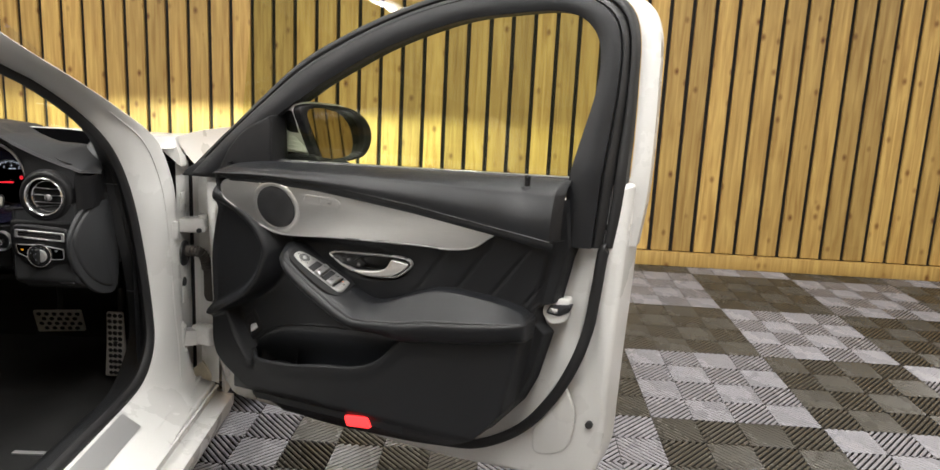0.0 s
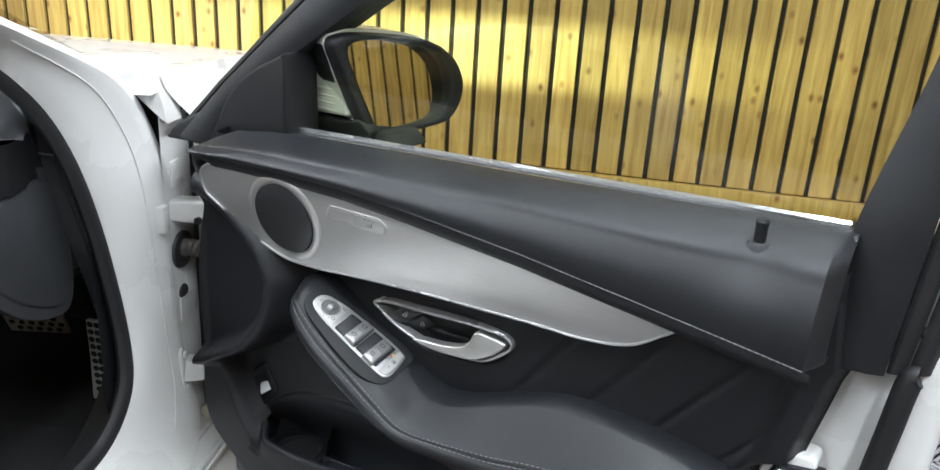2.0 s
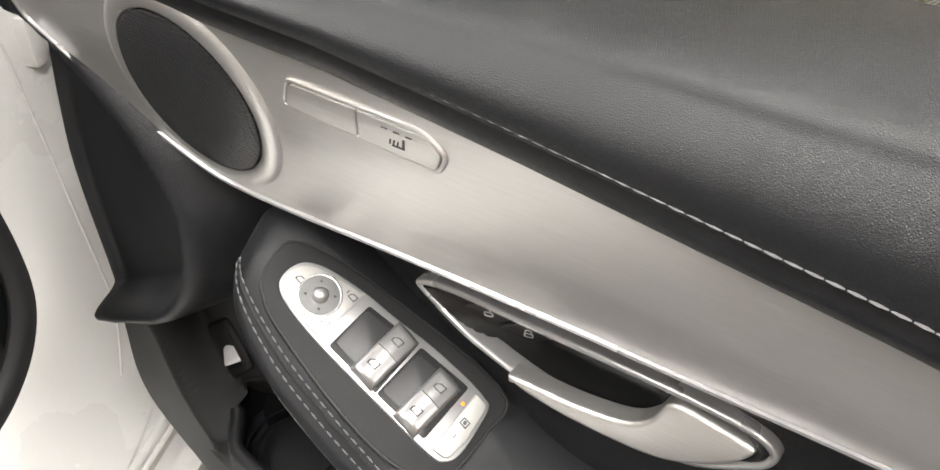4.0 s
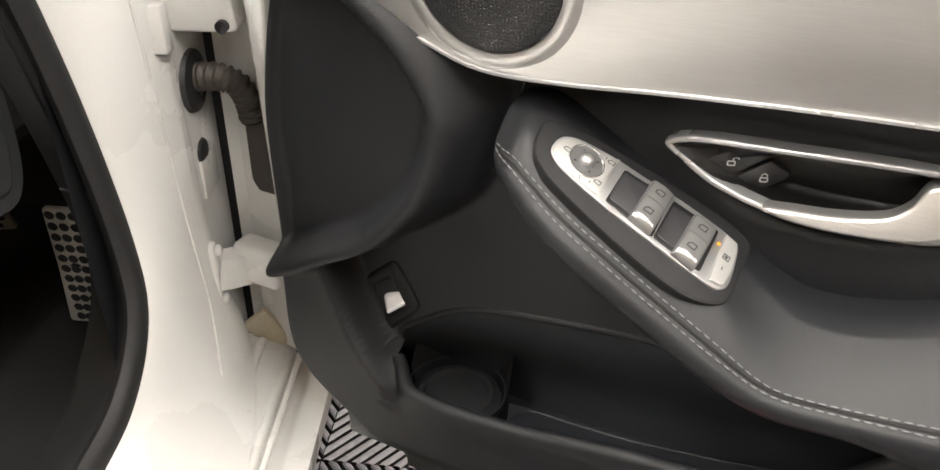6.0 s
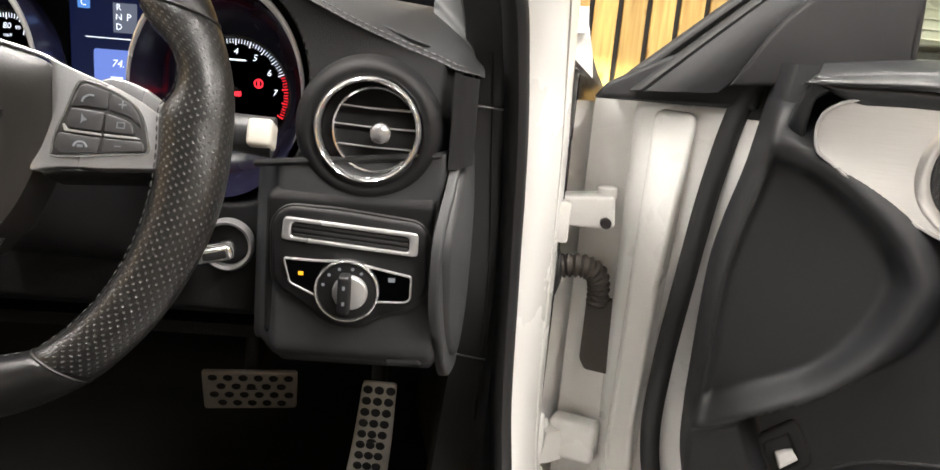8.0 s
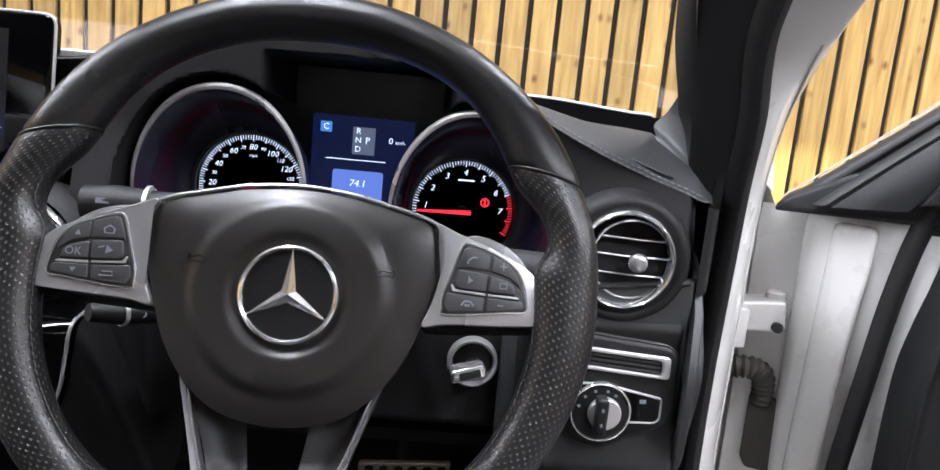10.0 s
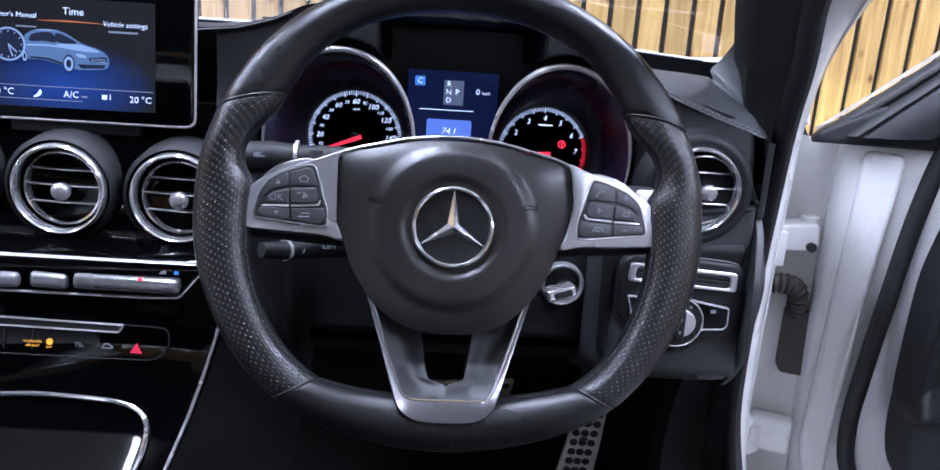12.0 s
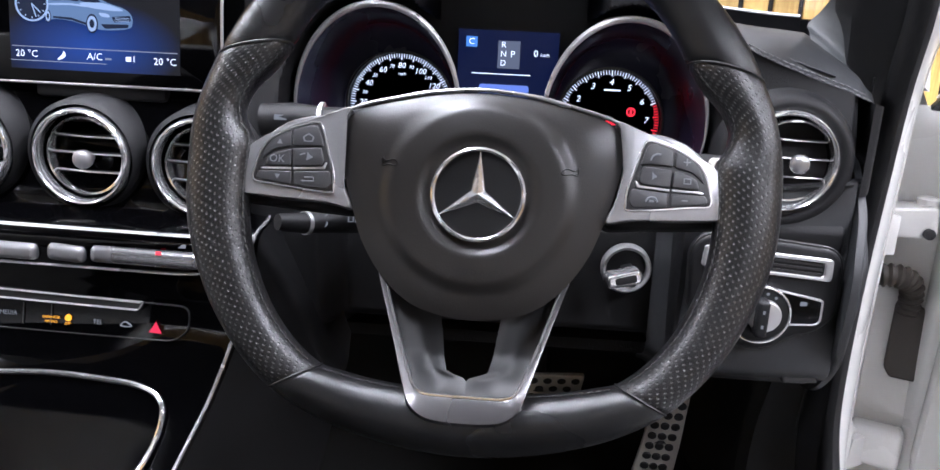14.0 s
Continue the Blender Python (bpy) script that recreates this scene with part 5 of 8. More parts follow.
BLADE = catmull([(0.5300, 0.6912), (0.5454, 0.6935), (0.5713, 0.6957), (0.5974, 0.7015), (0.6095, 0.7110), (0.6176, 0.7254), (0.6401, 0.7255), (0.6540, 0.7238), (0.6585, 0.7203), (0.6500, 0.7090), (0.6312, 0.6960), (0.6102, 0.6890), (0.5728, 0.6856), (0.5431, 0.6868)], 5)
part("blade", solid(BLADE, lambda u, v: pull_w(u, v) + 0.0045 - 0.22 * (v - 0.700), 0.012, 0.0026, 4), M_BRUSHED, hb, "brushed metal pull")
key_w = lambda u, v: 0.0685 - 0.36 * (u - 0.487) + 0.20 * (v - 0.71)
for pts, nm, open_ in (([(0.4850, 0.7075), (0.5020, 0.7180), (0.5275, 0.7160), (0.5035, 0.6975)], "unlock_key", True), ([(0.5030, 0.6935), (0.5275, 0.7120), (0.5405, 0.7030), (0.5385, 0.6985), (0.5185, 0.6850)], "lock_key", False)):
    part(nm, solid(rounded(pts, 0.0018), key_w, 0.010, 0.001), M_BUTTON, hb, "dark lock key with a white padlock")
    cu, cv = sum(p[0] for p in pts) / len(pts), sum(p[1] for p in pts) / len(pts)
    mk = lambda u, v: key_w(u, v) + 0.0004
    part("mark", frame_ring(rounded(rect(cu - 0.0026, cv - 0.0030, cu + 0.0026, cv + 0.0010), 0.0012), rounded(rect(cu - 0.0018, cv - 0.0022, cu + 0.0018, cv + 0.0002), 0.0008), mk, 0.0003), M_SYMBOL, hb, "small white padlock")
    dx = 0.0026 if open_ else 0.0
    part("mark", tube([uvw(u, v, mk(u, v)) for u, v in ((cu - 0.0017 + dx, cv + 0.0010), (cu - 0.0016 + dx, cv + 0.0030), (cu + dx, cv + 0.0040), (cu + 0.0016 + dx, cv + 0.0030), (cu + 0.0017 + dx, cv + (0.0022 if open_ else 0.0010)))], 0.0004, 6), M_SYMBOL, hb)

# tailgate switch beside the bin
bw_ = lambda u, v: 0.0605
bs = part("boot_switch", frame_ring(rounded([(0.2115, 0.520), (0.2460, 0.551), (0.2720, 0.507), (0.2350, 0.4660)], 0.009), rounded([(0.2225, 0.5150), (0.2430, 0.5320), (0.2560, 0.5030), (0.2345, 0.4850)], 0.004), bw_, 0.03, 0.002), M_BLACK, door, "black boot release switch with a silver lever")
part("well", solid(rounded([(0.220, 0.517), (0.246, 0.538), (0.260, 0.503), (0.234, 0.482)], 0.006), 0.042, 0.004), M_DEEP, bs)
part("lever", solid(rounded([(0.2330, 0.5085), (0.2525, 0.5215), (0.2580, 0.5070), (0.2405, 0.4935)], 0.003), lambda u, v: 0.062 - 0.5 * (v - 0.507), 0.014, 0.004), material("silver_lever", (0.72, 0.72, 0.73), 0.35, metal=0.3), bs, "small silver lever")

part("courtesy_lamp", solid(rounded([(0.5225, 0.357), (0.582, 0.366), (0.592, 0.341), (0.530, 0.334)], 0.006), 0.101, 0.012, 0.002), emitter("red_lamp", (1.0, 0.03, 0.03), 5.5), door, "lit red door warning lamp")
# latch in its bare cut-out
part("latch_plate", solid(rounded([(0.9465, 0.652), (0.955, 0.678), (0.972, 0.686), (1.004, 0.690), (1.000, 0.640), (0.966, 0.628)], 0.012), 0.030, 0.03, 0.004), M_WHITE, door, "white latch recess")
lt = part("latch", solid(rounded([(0.957, 0.655), (0.965, 0.673), (1.012, 0.680), (1.006, 0.663), (0.985, 0.651)], 0.004), 0.034, 0.012, 0.002), M_SCREW, door, "dark steel latch")
part("latch_claw", solid(rounded([(0.962, 0.659), (0.967, 0.669), (0.985, 0.668), (0.981, 0.656)], 0.003), 0.0365, 0.008, 0.001), M_CHROME, lt)
part("latch_slot", solid(rounded([(0.989, 0.660), (0.995, 0.671), (1.009, 0.675), (1.004, 0.665)], 0.002), 0.0352, 0.004), M_DEEP, lt)

# mirror outside the glass, square to the door
mir_at = lambda a, b, h: uvw(0.345 + 0.30 * a + 0.958 * h, b, -0.03 - a + 0.287 * h)   # a outwards along the glass, h towards the rear
GLM = catmull([(-0.0206, 1.0128), (-0.0110, 1.0262), (0.0300, 1.0278), (0.0640, 1.0235), (0.1060, 1.0140), (0.1372, 0.9910), (0.1478, 0.9600), (0.1440, 0.9310), (0.1275, 0.9140), (0.0925, 0.9083), (0.0460, 0.9068), (0.0249, 0.9075), (0.0068, 0.9418), (-0.0106, 0.9823)], 5)
HOUS = catmull([(-0.0409, 1.0238), (-0.0250, 1.0348), (0.0050, 1.0362), (0.0440, 1.0335), (0.1030, 1.0255), (0.1475, 1.0020), (0.1690, 0.9700), (0.1692, 0.9380), (0.1490, 0.9090), (0.1100, 0.9005), (0.0590, 0.8970), (0.0190, 0.8995), (-0.0020, 0.9280), (-0.0270, 0.9850)], 5)
mir = part("door_mirror", solid(HOUS, plane(-0.014), 0.05, 0.008, 4, mp=mir_at), M_BLACK, door, "black and white outside mirror")
part("mirror_rim", frame_ring(HOUS, GLM, 0.012, 0.028, 0.003, mp=mir_at), M_BLACK, mir, "black mirror rim")
part("mirror_cap", dome([(q.x * 0.99 - 0.001, 0.968 + (q.y - 0.968) * 1.03 + 0.002) for q in HOUS], -0.100, -0.03, -0.085, mp=mir_at, r=0.002), M_WHITE, mir, "white mirror shell")
part("mirror_arm", solid(rounded([(0.245, 0.920), (0.240, 0.998), (0.272, 1.022), (0.306, 1.038), (0.322, 1.030), (0.312, 0.975), (0.332, 0.922)], [0.004, 0.01, 0.02, 0.012, 0.004, 0.004, 0.006]), -0.026, 0.05, 0.006, 4), M_WHITE, mir, "white mirror arm")
for k in range(4):
    part("rib", tube([uvw(0.250, 0.958 - 0.0095 * k, -0.0262), uvw(0.285, 0.957 - 0.0095 * k, -0.0250), uvw(0.310, 0.956 - 0.0095 * k, -0.0262)], 0.0014, 6), M_WHITE, mir)
part("arm_foot", solid(rounded([(0.240, 0.917), (0.330, 0.917), (0.350, 0.925), (0.372, 0.905), (0.36, 0.893), (0.245, 0.893)], 0.008), -0.028, 0.05, 0.006), M_BLACK, mir, "black lower part of the mirror arm")
part("mirror_glass", solid(GLM, lambda a, b: 0.001 - 0.15 * (a - 0.063) - 0.10 * (b - 0.967), 0.003, 0.0, mp=mir_at), M_MIRROR, mir, "mirror glass reflecting the boards")
part("mirror_foot", solid(rounded([(0.26, 0.910), (0.39, 0.905), (0.41, 0.885), (0.26, 0.885)], 0.008), plane(-0.038), 0.07, 0.01), M_BLACK, mir, "black mirror foot")

# ---------------------------------------------------------------- the steering wheel
M_RIM = material("rim_leather", (0.0075, 0.0075, 0.008), 0.28, grain=0.2, grain_scale=1200, cells=True, rough_var=0.025, var=0.06)
M_PERF = perforated("perforated_leather", (0.0085, 0.0083, 0.0085), 0.30, 1 / 0.0052, 1 / 0.0027, 0.18, 0.60)
M_RIMSTITCH = material("black_thread", (0.03, 0.03, 0.03), 0.7, grain=0.3, grain_scale=2000)
M_DIALBLACK = material("badge_black", (0.004, 0.004, 0.0045), 0.35, var=0.05)
M_WEB = material("satin_black_web", (0.009, 0.009, 0.010), 0.5, var=0.05, spec=0.45)
M_BOSS = material("boss_plastic", (0.0125, 0.0112, 0.0105), 0.34, grain=0.08, grain_scale=900, rough_var=0.03, var=0.06)
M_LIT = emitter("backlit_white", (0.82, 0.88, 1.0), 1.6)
M_LITDIM = emitter("backlit_grey", (0.6, 0.66, 0.78), 0.5)
M_RED = emitter("backlit_red", (1.0, 0.03, 0.05), 1.7)
M_AMBER = emitter("backlit_amber", (1.0, 0.42, 0.02), 1.6)
M_KEYPRINT = emitter("key_print", (0.75, 0.77, 0.8), 0.28)


def mirrored(pts):
    return [(-x, y) for x, y in reversed(pts)]


wheel = thing("steering_wheel", pose(-0.80, 1.47, 0.815, -20), "flat-bottomed black leather steering wheel with silver spokes", "steering wheel")
# radius of the rim's outer and inner edge by the angle over the horizontal
R_OUT = [(-90, 0.1590), (-80, 0.1597), (-68, 0.1630), (-57, 0.1685), (-46, 0.1740), (-38, 0.1762), (-30, 0.1780), (-20, 0.1800), (-8, 0.1828), (3, 0.1843), (15, 0.1872), (25, 0.1885), (36, 0.1902), (50, 0.1910), (70, 0.1905), (90, 0.1900)]
R_IN = [(-90, 0.1200), (-80, 0.1218), (-70, 0.1258), (-61, 0.1320), (-55, 0.1372), (-50, 0.1420), (-42, 0.1445), (-30, 0.1455), (-15, 0.1452), (5, 0.1445), (11, 0.1465), (14, 0.1540), (18, 0.1592), (23, 0.1590), (27, 0.1556), (31, 0.1528), (36, 0.1536), (46, 0.1592), (57, 0.1632), (72, 0.1630), (90, 0.1615)]
SM_OUT = [(p.x * 180, p.y) for p in catmull([Vector((a / 180, r)) for a, r in R_OUT], 6, False)]
SM_IN = [(p.x * 180, p.y) for p in catmull([Vector((a / 180, r)) for a, r in R_IN], 6, False)]


def rim_edge(a, table):
    """A point of the rim's edge at an angle that may run all the way round."""
    b = math.degrees(math.asin(max(-1, min(1, math.sin(radians(a))))))
    r = lerp_table(table, b)
    return Vector((r * math.cos(radians(a)), 0, r * math.sin(radians(a))))


def rim_piece(o0, o1, i0, i1, n=64, m=24, deep=0.0180):
    """A stretch of the rim from one slanting seam to the next, mapped in metres."""
    bm = bmesh.new()
    lay = bm.loops.layers.uv.new("UVMap")
    vs, along, girth, last = [], [0.0], [], None
    for k in range(n + 1):
        s = k / n
        o, i = rim_edge(o0 + (o1 - o0) * s, SM_OUT), rim_edge(i0 + (i1 - i0) * s, SM_IN)
        c, e = (o + i) / 2, (o - i) / 2
        if last is not None:
            along.append(along[-1] + (c - last).length)
        last = c
        end = 1 - 0.05 * (1 - smooth01(0, 0.012, min(s, 1 - s)))
        ring = []
        for j in range(m):
            a = 2 * math.pi * j / m
            ca, sa = math.cos(a), math.sin(a)
            ring.append(c + e * ca * end + Vector((0, -deep * math.copysign(abs(sa) ** 0.92, sa) * end, 0)))
        girth.append(math.pi * (e.length + deep) / m)
        vs.append([bm.verts.new(p) for p in ring])
    for k in range(n):
        for j in range(m):
            q = (j + 1) % m
            f = bm.faces.new((vs[k][j], vs[k + 1][j], vs[k + 1][q], vs[k][q]))
            for lp, (kk, jj) in zip(f.loops, ((k, j), (k + 1, j), (k + 1, j + 1), (k, j + 1))):
                lp[lay].uv = (along[kk], (jj - m / 4) * girth[kk])
    for ring in (vs[0], vs[-1]):
        bm.faces.new(ring)
    bmesh.ops.recalc_face_normals(bm, faces=bm.faces[:])
    return bm


SEAM_O, SEAM_I, LOW_O, LOW_I = 25.0, 36.0, -46.0, -50.5
part("rim_top", rim_piece(180 - SEAM_O, SEAM_O, 180 - SEAM_I, SEAM_I), M_RIM, wheel, "smooth black leather upper rim", smooth=60)
part("grip", rim_piece(SEAM_O, LOW_O, SEAM_I, LOW_I), M_PERF, wheel, "perforated black leather grip", smooth=60)
part("rim_bottom", rim_piece(LOW_O, -180 - LOW_O, LOW_I, -180 - LOW_I), M_RIM, wheel, "smooth black leather flat lower rim", smooth=60)
part("grip", rim_piece(180 - LOW_O, 180 - SEAM_O, 180 - LOW_I, 180 - SEAM_I), M_PERF, wheel, "perforated black leather grip", smooth=60)
for ao, ai in ((SEAM_O, SEAM_I), (LOW_O, LOW_I), (180 - SEAM_O, 180 - SEAM_I), (180 - LOW_O, 180 - LOW_I)):
    o, i = rim_edge(ao, SM_OUT), rim_edge(ai, SM_IN)
    c, e = (o + i) / 2, (o - i) / 2
    part("seam", tube([c + e * 0.985 * math.cos(a) + Vector((0, -0.0178 * math.sin(a), 0)) for a in (2 * math.pi * k / 28 for k in range(28))], 0.0009, 6, True, up=e.cross(Vector((0, 1, 0)))), M_DEEP, wheel)
for a0, a1 in ((34.0, -48.0), (228.0, 146.0), (-52.0, -128.0)):
    stitches([rim_edge(a0 + (a1 - a0) * k / 80, SM_IN) * 1.006 + Vector((0, -0.0085, 0)) for k in range(81)], 0.0052, 0.0036, 0.0005, M_RIMSTITCH, wheel, label="dark thread along the inside of the rim")

# airbag cover: a raised round tier round the badge, sloping away to its edge
HALF_BOSS = [(0.0, 0.0652), (0.030, 0.0628), (0.050, 0.0586), (0.0726, 0.0528), (0.0822, 0.0468), (0.0862, 0.0395), (0.0872, 0.0285), (0.0858, 0.0155), (0.0822, 0.0008), (0.0780, -0.0120), (0.0700, -0.0330), (0.0566, -0.0530), (0.0390, -0.0680), (0.0200, -0.0745), (0.0, -0.0766)]
BOSS = catmull([Vector(p) for p in HALF_BOSS] + [Vector((-x, z)) for x, z in reversed(HALF_BOSS[1:-1])], 5)


def boss_w(p, s):
    rho = math.hypot(p.x, p.y)
    w = 0.0015 + 0.0060 * (1 - s ** 5) + 0.0026 * smooth01(0.0620, 0.0535, rho) + 0.0012 * smooth01(0.05, 0.0, rho)
    return w - 0.0034 * smooth01(0.0385, 0.0315, rho)


bm = bmesh.new()
lev = [1.0, 0.985, 0.96, 0.93] + [0.93 * (1 - k / 34) for k in range(1, 33)]
loops = [[uvw(p.x, p.y, -0.030) for p in BOSS], [uvw(p.x, p.y, -0.003) for p in BOSS]] + [[uvw(p.x * s, p.y * s, boss_w(p * s, s)) for p in BOSS] for s in lev]
rings(bm, loops, cap1=True)
bmesh.ops.recalc_face_normals(bm, faces=bm.faces[:])
boss = part("boss", bm, M_BOSS, wheel, "dark airbag cover with a round chrome badge", smooth=50)
part("badge_plate", lathe([(0.0275, 0.004), (0.0270, 0.0095), (0.0, 0.0095)], 48), M_DIALBLACK, wheel, "dark badge plate")
part("badge_ring", tube([Vector((0.0278 * math.cos(a), -0.0102, 0.0278 * math.sin(a))) for a in (2 * math.pi * k / 64 for k in range(64))], 0.0016, 8, True, up=Vector((0, -1, 0))), M_CHROME, wheel, "chrome badge ring")
bm = bmesh.new()
for k in range(3):
    a = math.pi / 2 + 2 * math.pi * k / 3
    d, s = Vector((math.cos(a), 0, math.sin(a))), Vector((-math.sin(a), 0, math.cos(a)))
    ctr = Vector((0, -0.0093, 0))
    v0, v1, v2, v3 = (bm.verts.new(p) for p in (s * 0.0042 + d * 0.0024 + ctr, d * 0.0272 + Vector((0, -0.0104, 0)), s * -0.0042 + d * 0.0024 + ctr, Vector((0, -0.0135, 0))))
    bm.faces.new((v0, v1, v3))
    bm.faces.new((v3, v1, v2))
part("badge_emblem", bm, M_CHROME, wheel, "plain three-armed chrome emblem", smooth=20)
letters("AIRBAG", 0.0088, 0, -0.0490, lambda u, v: boss_w(Vector((u, v)), 0.62) + 0.0004, M_DIALBLACK, boss)
for sx in (-1, 1):
    horn = catmull([(sx * 0.0500, 0.0165), (sx * 0.0530, 0.0190), (sx * 0.0580, 0.0180), (sx * 0.0605, 0.0200), (sx * 0.0600, 0.0155), (sx * 0.0560, 0.0160), (sx * 0.0520, 0.0150)], 4)
    part("mark", tube([uvw(p.x, p.y, boss_w(p, 0.7) + 0.0006) for p in horn], 0.0004, 6, True, up=Vector((0, -1, 0))), M_DIALBLACK, boss)

SPOKE = [(-0.1545, -0.0052), (-0.1540, 0.0039), (-0.1510, 0.0130), (-0.1448, 0.0228), (-0.1362, 0.0294), (-0.1187, 0.0376), (-0.0976, 0.0452), (-0.0860, 0.0500), (-0.0828, 0.0506), (-0.0822, 0.0490), (-0.0846, 0.0455), (-0.0876, 0.0395), (-0.0884, 0.0286), (-0.0870, 0.0155), (-0.0834, 0.0006), (-0.0790, -0.0122), (-0.0937, -0.0100), (-0.1283, -0.0082)]
part("boss_line", tube([Vector((x, -0.0020, z)) for x, z in catmull([Vector(p) for p in ((-0.0845, 0.0497), (-0.0740, 0.0540), (-0.050, 0.0600), (-0.030, 0.0642), (0.0, 0.0666), (0.030, 0.0642), (0.050, 0.0600), (0.0740, 0.0540), (0.0845, 0.0497))], 5, False)], 0.0014, 8, up=Vector((0, -1, 0))), M_SPOKE, wheel, "silver line over the airbag cover")
PAD = [(-0.1402, 0.0018), (-0.1396, 0.0111), (-0.1365, 0.0209), (-0.1310, 0.0280), (-0.1204, 0.0341), (-0.1048, 0.0391), (-0.1000, 0.0380), (-0.0975, 0.0320), (-0.0941, 0.0205), (-0.0902, 0.0086), (-0.0898, 0.0000), (-0.0932, -0.0040), (-0.1287, 0.0000)]
spoke_w = lambda u, v: 0.0078 - 0.040 * max(0, abs(u) - 0.100)
for sx, side in ((1, "left"), (-1, "right")):
    fl = (lambda pts: pts) if sx == 1 else mirrored
    sp = part("spoke", solid(catmull([Vector(p) for p in fl(SPOKE)], 4), spoke_w, 0.016, 0.0010, 3), M_SPOKE, wheel, "satin silver spoke trim", smooth=50)
    part("spoke_back", solid(rounded(fl([(-0.163, -0.002), (-0.152, -0.0105), (-0.08, -0.0155), (-0.06, 0.03), (-0.09, 0.036), (-0.148, 0.018)]), 0.005), -0.0045, 0.022, 0.006), M_BLACK, sp, "black rear of the spoke")
    pad = part("key_pad", solid(catmull([Vector(p) for p in fl(PAD)], 3), lambda u, v: spoke_w(u, v) + 0.0006, 0.006, 0.0012), M_DEEP, sp, "dark key field")
    rim_pts = catmull([Vector(p) for p in fl(PAD)], 3)
    part("pad_edge", tube([uvw(p.x, p.y, spoke_w(p.x, p.y) + 0.0002) for p in rim_pts], 0.0008, 6, True, up=Vector((0, -1, 0))), M_CHROME, sp, "fine bright edge of the key field")
    q = lambda pts: rounded(fl(pts), 0.0016, 3)
    keys = [[(-0.1362, 0.0146), (-0.1334, 0.0233), (-0.1286, 0.0285), (-0.1184, 0.0336), (-0.1177, 0.0236), (-0.1285, 0.0212)], [(-0.1170, 0.0340), (-0.1046, 0.0376), (-0.1012, 0.0365), (-0.0968, 0.0238), (-0.1045, 0.0249), (-0.1168, 0.0238)],
            [(-0.1331, 0.0106), (-0.1315, 0.0166), (-0.1273, 0.0190), (-0.1174, 0.0216), (-0.1168, 0.0113)], [(-0.1160, 0.0220), (-0.0985, 0.0234), (-0.0962, 0.0150), (-0.0978, 0.0121), (-0.1153, 0.0111)],
            [(-0.1387, 0.0036), (-0.1372, 0.0078), (-0.1164, 0.0080), (-0.1160, -0.0006), (-0.1286, 0.0010), (-0.1373, 0.0022)], [(-0.1150, 0.0080), (-0.0924, 0.0094), (-0.0908, 0.0020), (-0.0936, -0.0022), (-0.1142, -0.0008)]]
    for n, k in enumerate(keys):
        kb = part("key", solid(q(k), lambda u, v, n=n: spoke_w(u, v) + (0.0026 if n in (2, 3) else 0.0014), 0.003, 0.0007), M_BUTTON, pad, "anthracite key")
    for k in ([(-0.1362, 0.0090), (-0.1340, 0.0100), (-0.1168, 0.0104), (-0.1168, 0.0088), (-0.1345, 0.0084)], [(-0.1152, 0.0089), (-0.1152, 0.0105), (-0.0972, 0.0115), (-0.0950, 0.0145), (-0.0942, 0.0142), (-0.0955, 0.0102)]):
        part("key_line", solid(rounded(fl(k), 0.0004, 2), lambda u, v: spoke_w(u, v) + 0.0017, 0.003, 0.0003), M_SATIN, pad, "thin silver line")
    hi, lo_ = (lambda u, v: spoke_w(u, v) + 0.0029), (lambda u, v: spoke_w(u, v) + 0.0017)
    if side == "left":
        letters("OK", 0.0068, -0.1255, 0.0150, hi, M_KEYPRINT, pad)
        for tri in ([(-0.1268, 0.0248), (-0.1232, 0.0248), (-0.1250, 0.0280)], [(-0.1268, 0.0058), (-0.1232, 0.0058), (-0.1250, 0.0028)]):
            part("mark", solid(tri, lo_, 0.0003), M_KEYPRINT, pad)
        part("mark", frame_ring([(-0.1098, 0.0268), (-0.1042, 0.0268), (-0.1034, 0.0298), (-0.1070, 0.0322), (-0.1106, 0.0298)], [(-0.1091, 0.0274), (-0.1049, 0.0274), (-0.1043, 0.0296), (-0.1070, 0.0313), (-0.1097, 0.0296)], lo_, 0.0003), M_KEYPRINT, pad)
        part("mark", solid([(-0.1115, 0.0186), (-0.1080, 0.0196), (-0.1080, 0.0188), (-0.1115, 0.0178)], hi, 0.0003), M_KEYPRINT, pad)
        part("mark", solid(catmull([(-0.1068, 0.0200), (-0.1052, 0.0186), (-0.1030, 0.0168), (-0.1052, 0.0164), (-0.1072, 0.0148), (-0.1066, 0.0172)], 3), hi, 0.0003), M_KEYPRINT, pad, "small voice symbol")
        part("mark", tube([uvw(u, v, lo_(u, v)) for u, v in ((-0.1078, 0.0046), (-0.1020, 0.0048), (-0.1016, 0.0024), (-0.1085, 0.0022))], 0.0004, 6), M_KEYPRINT, pad, "small back arrow")
        part("mark", solid([(-0.1082, 0.0013), (-0.1082, 0.0033), (-0.1100, 0.0023)], lo_, 0.0003), M_KEYPRINT, pad)
    else:
        letters("+", 0.0095, 0.1250, 0.0268, lo_, M_KEYPRINT, pad)
        part("mark", solid(rect(0.1228, 0.0036, 0.1264, 0.0043), lo_, 0.0003), M_KEYPRINT, pad)
        part("mark", tube([uvw(u, v, lo_(u, v)) for u, v in catmull([Vector(p) for p in ((0.1032, 0.0272), (0.1040, 0.0295), (0.1066, 0.0312), (0.1092, 0.0310))], 4, False)], 0.0006, 6), M_KEYPRINT, pad, "small handset symbol")
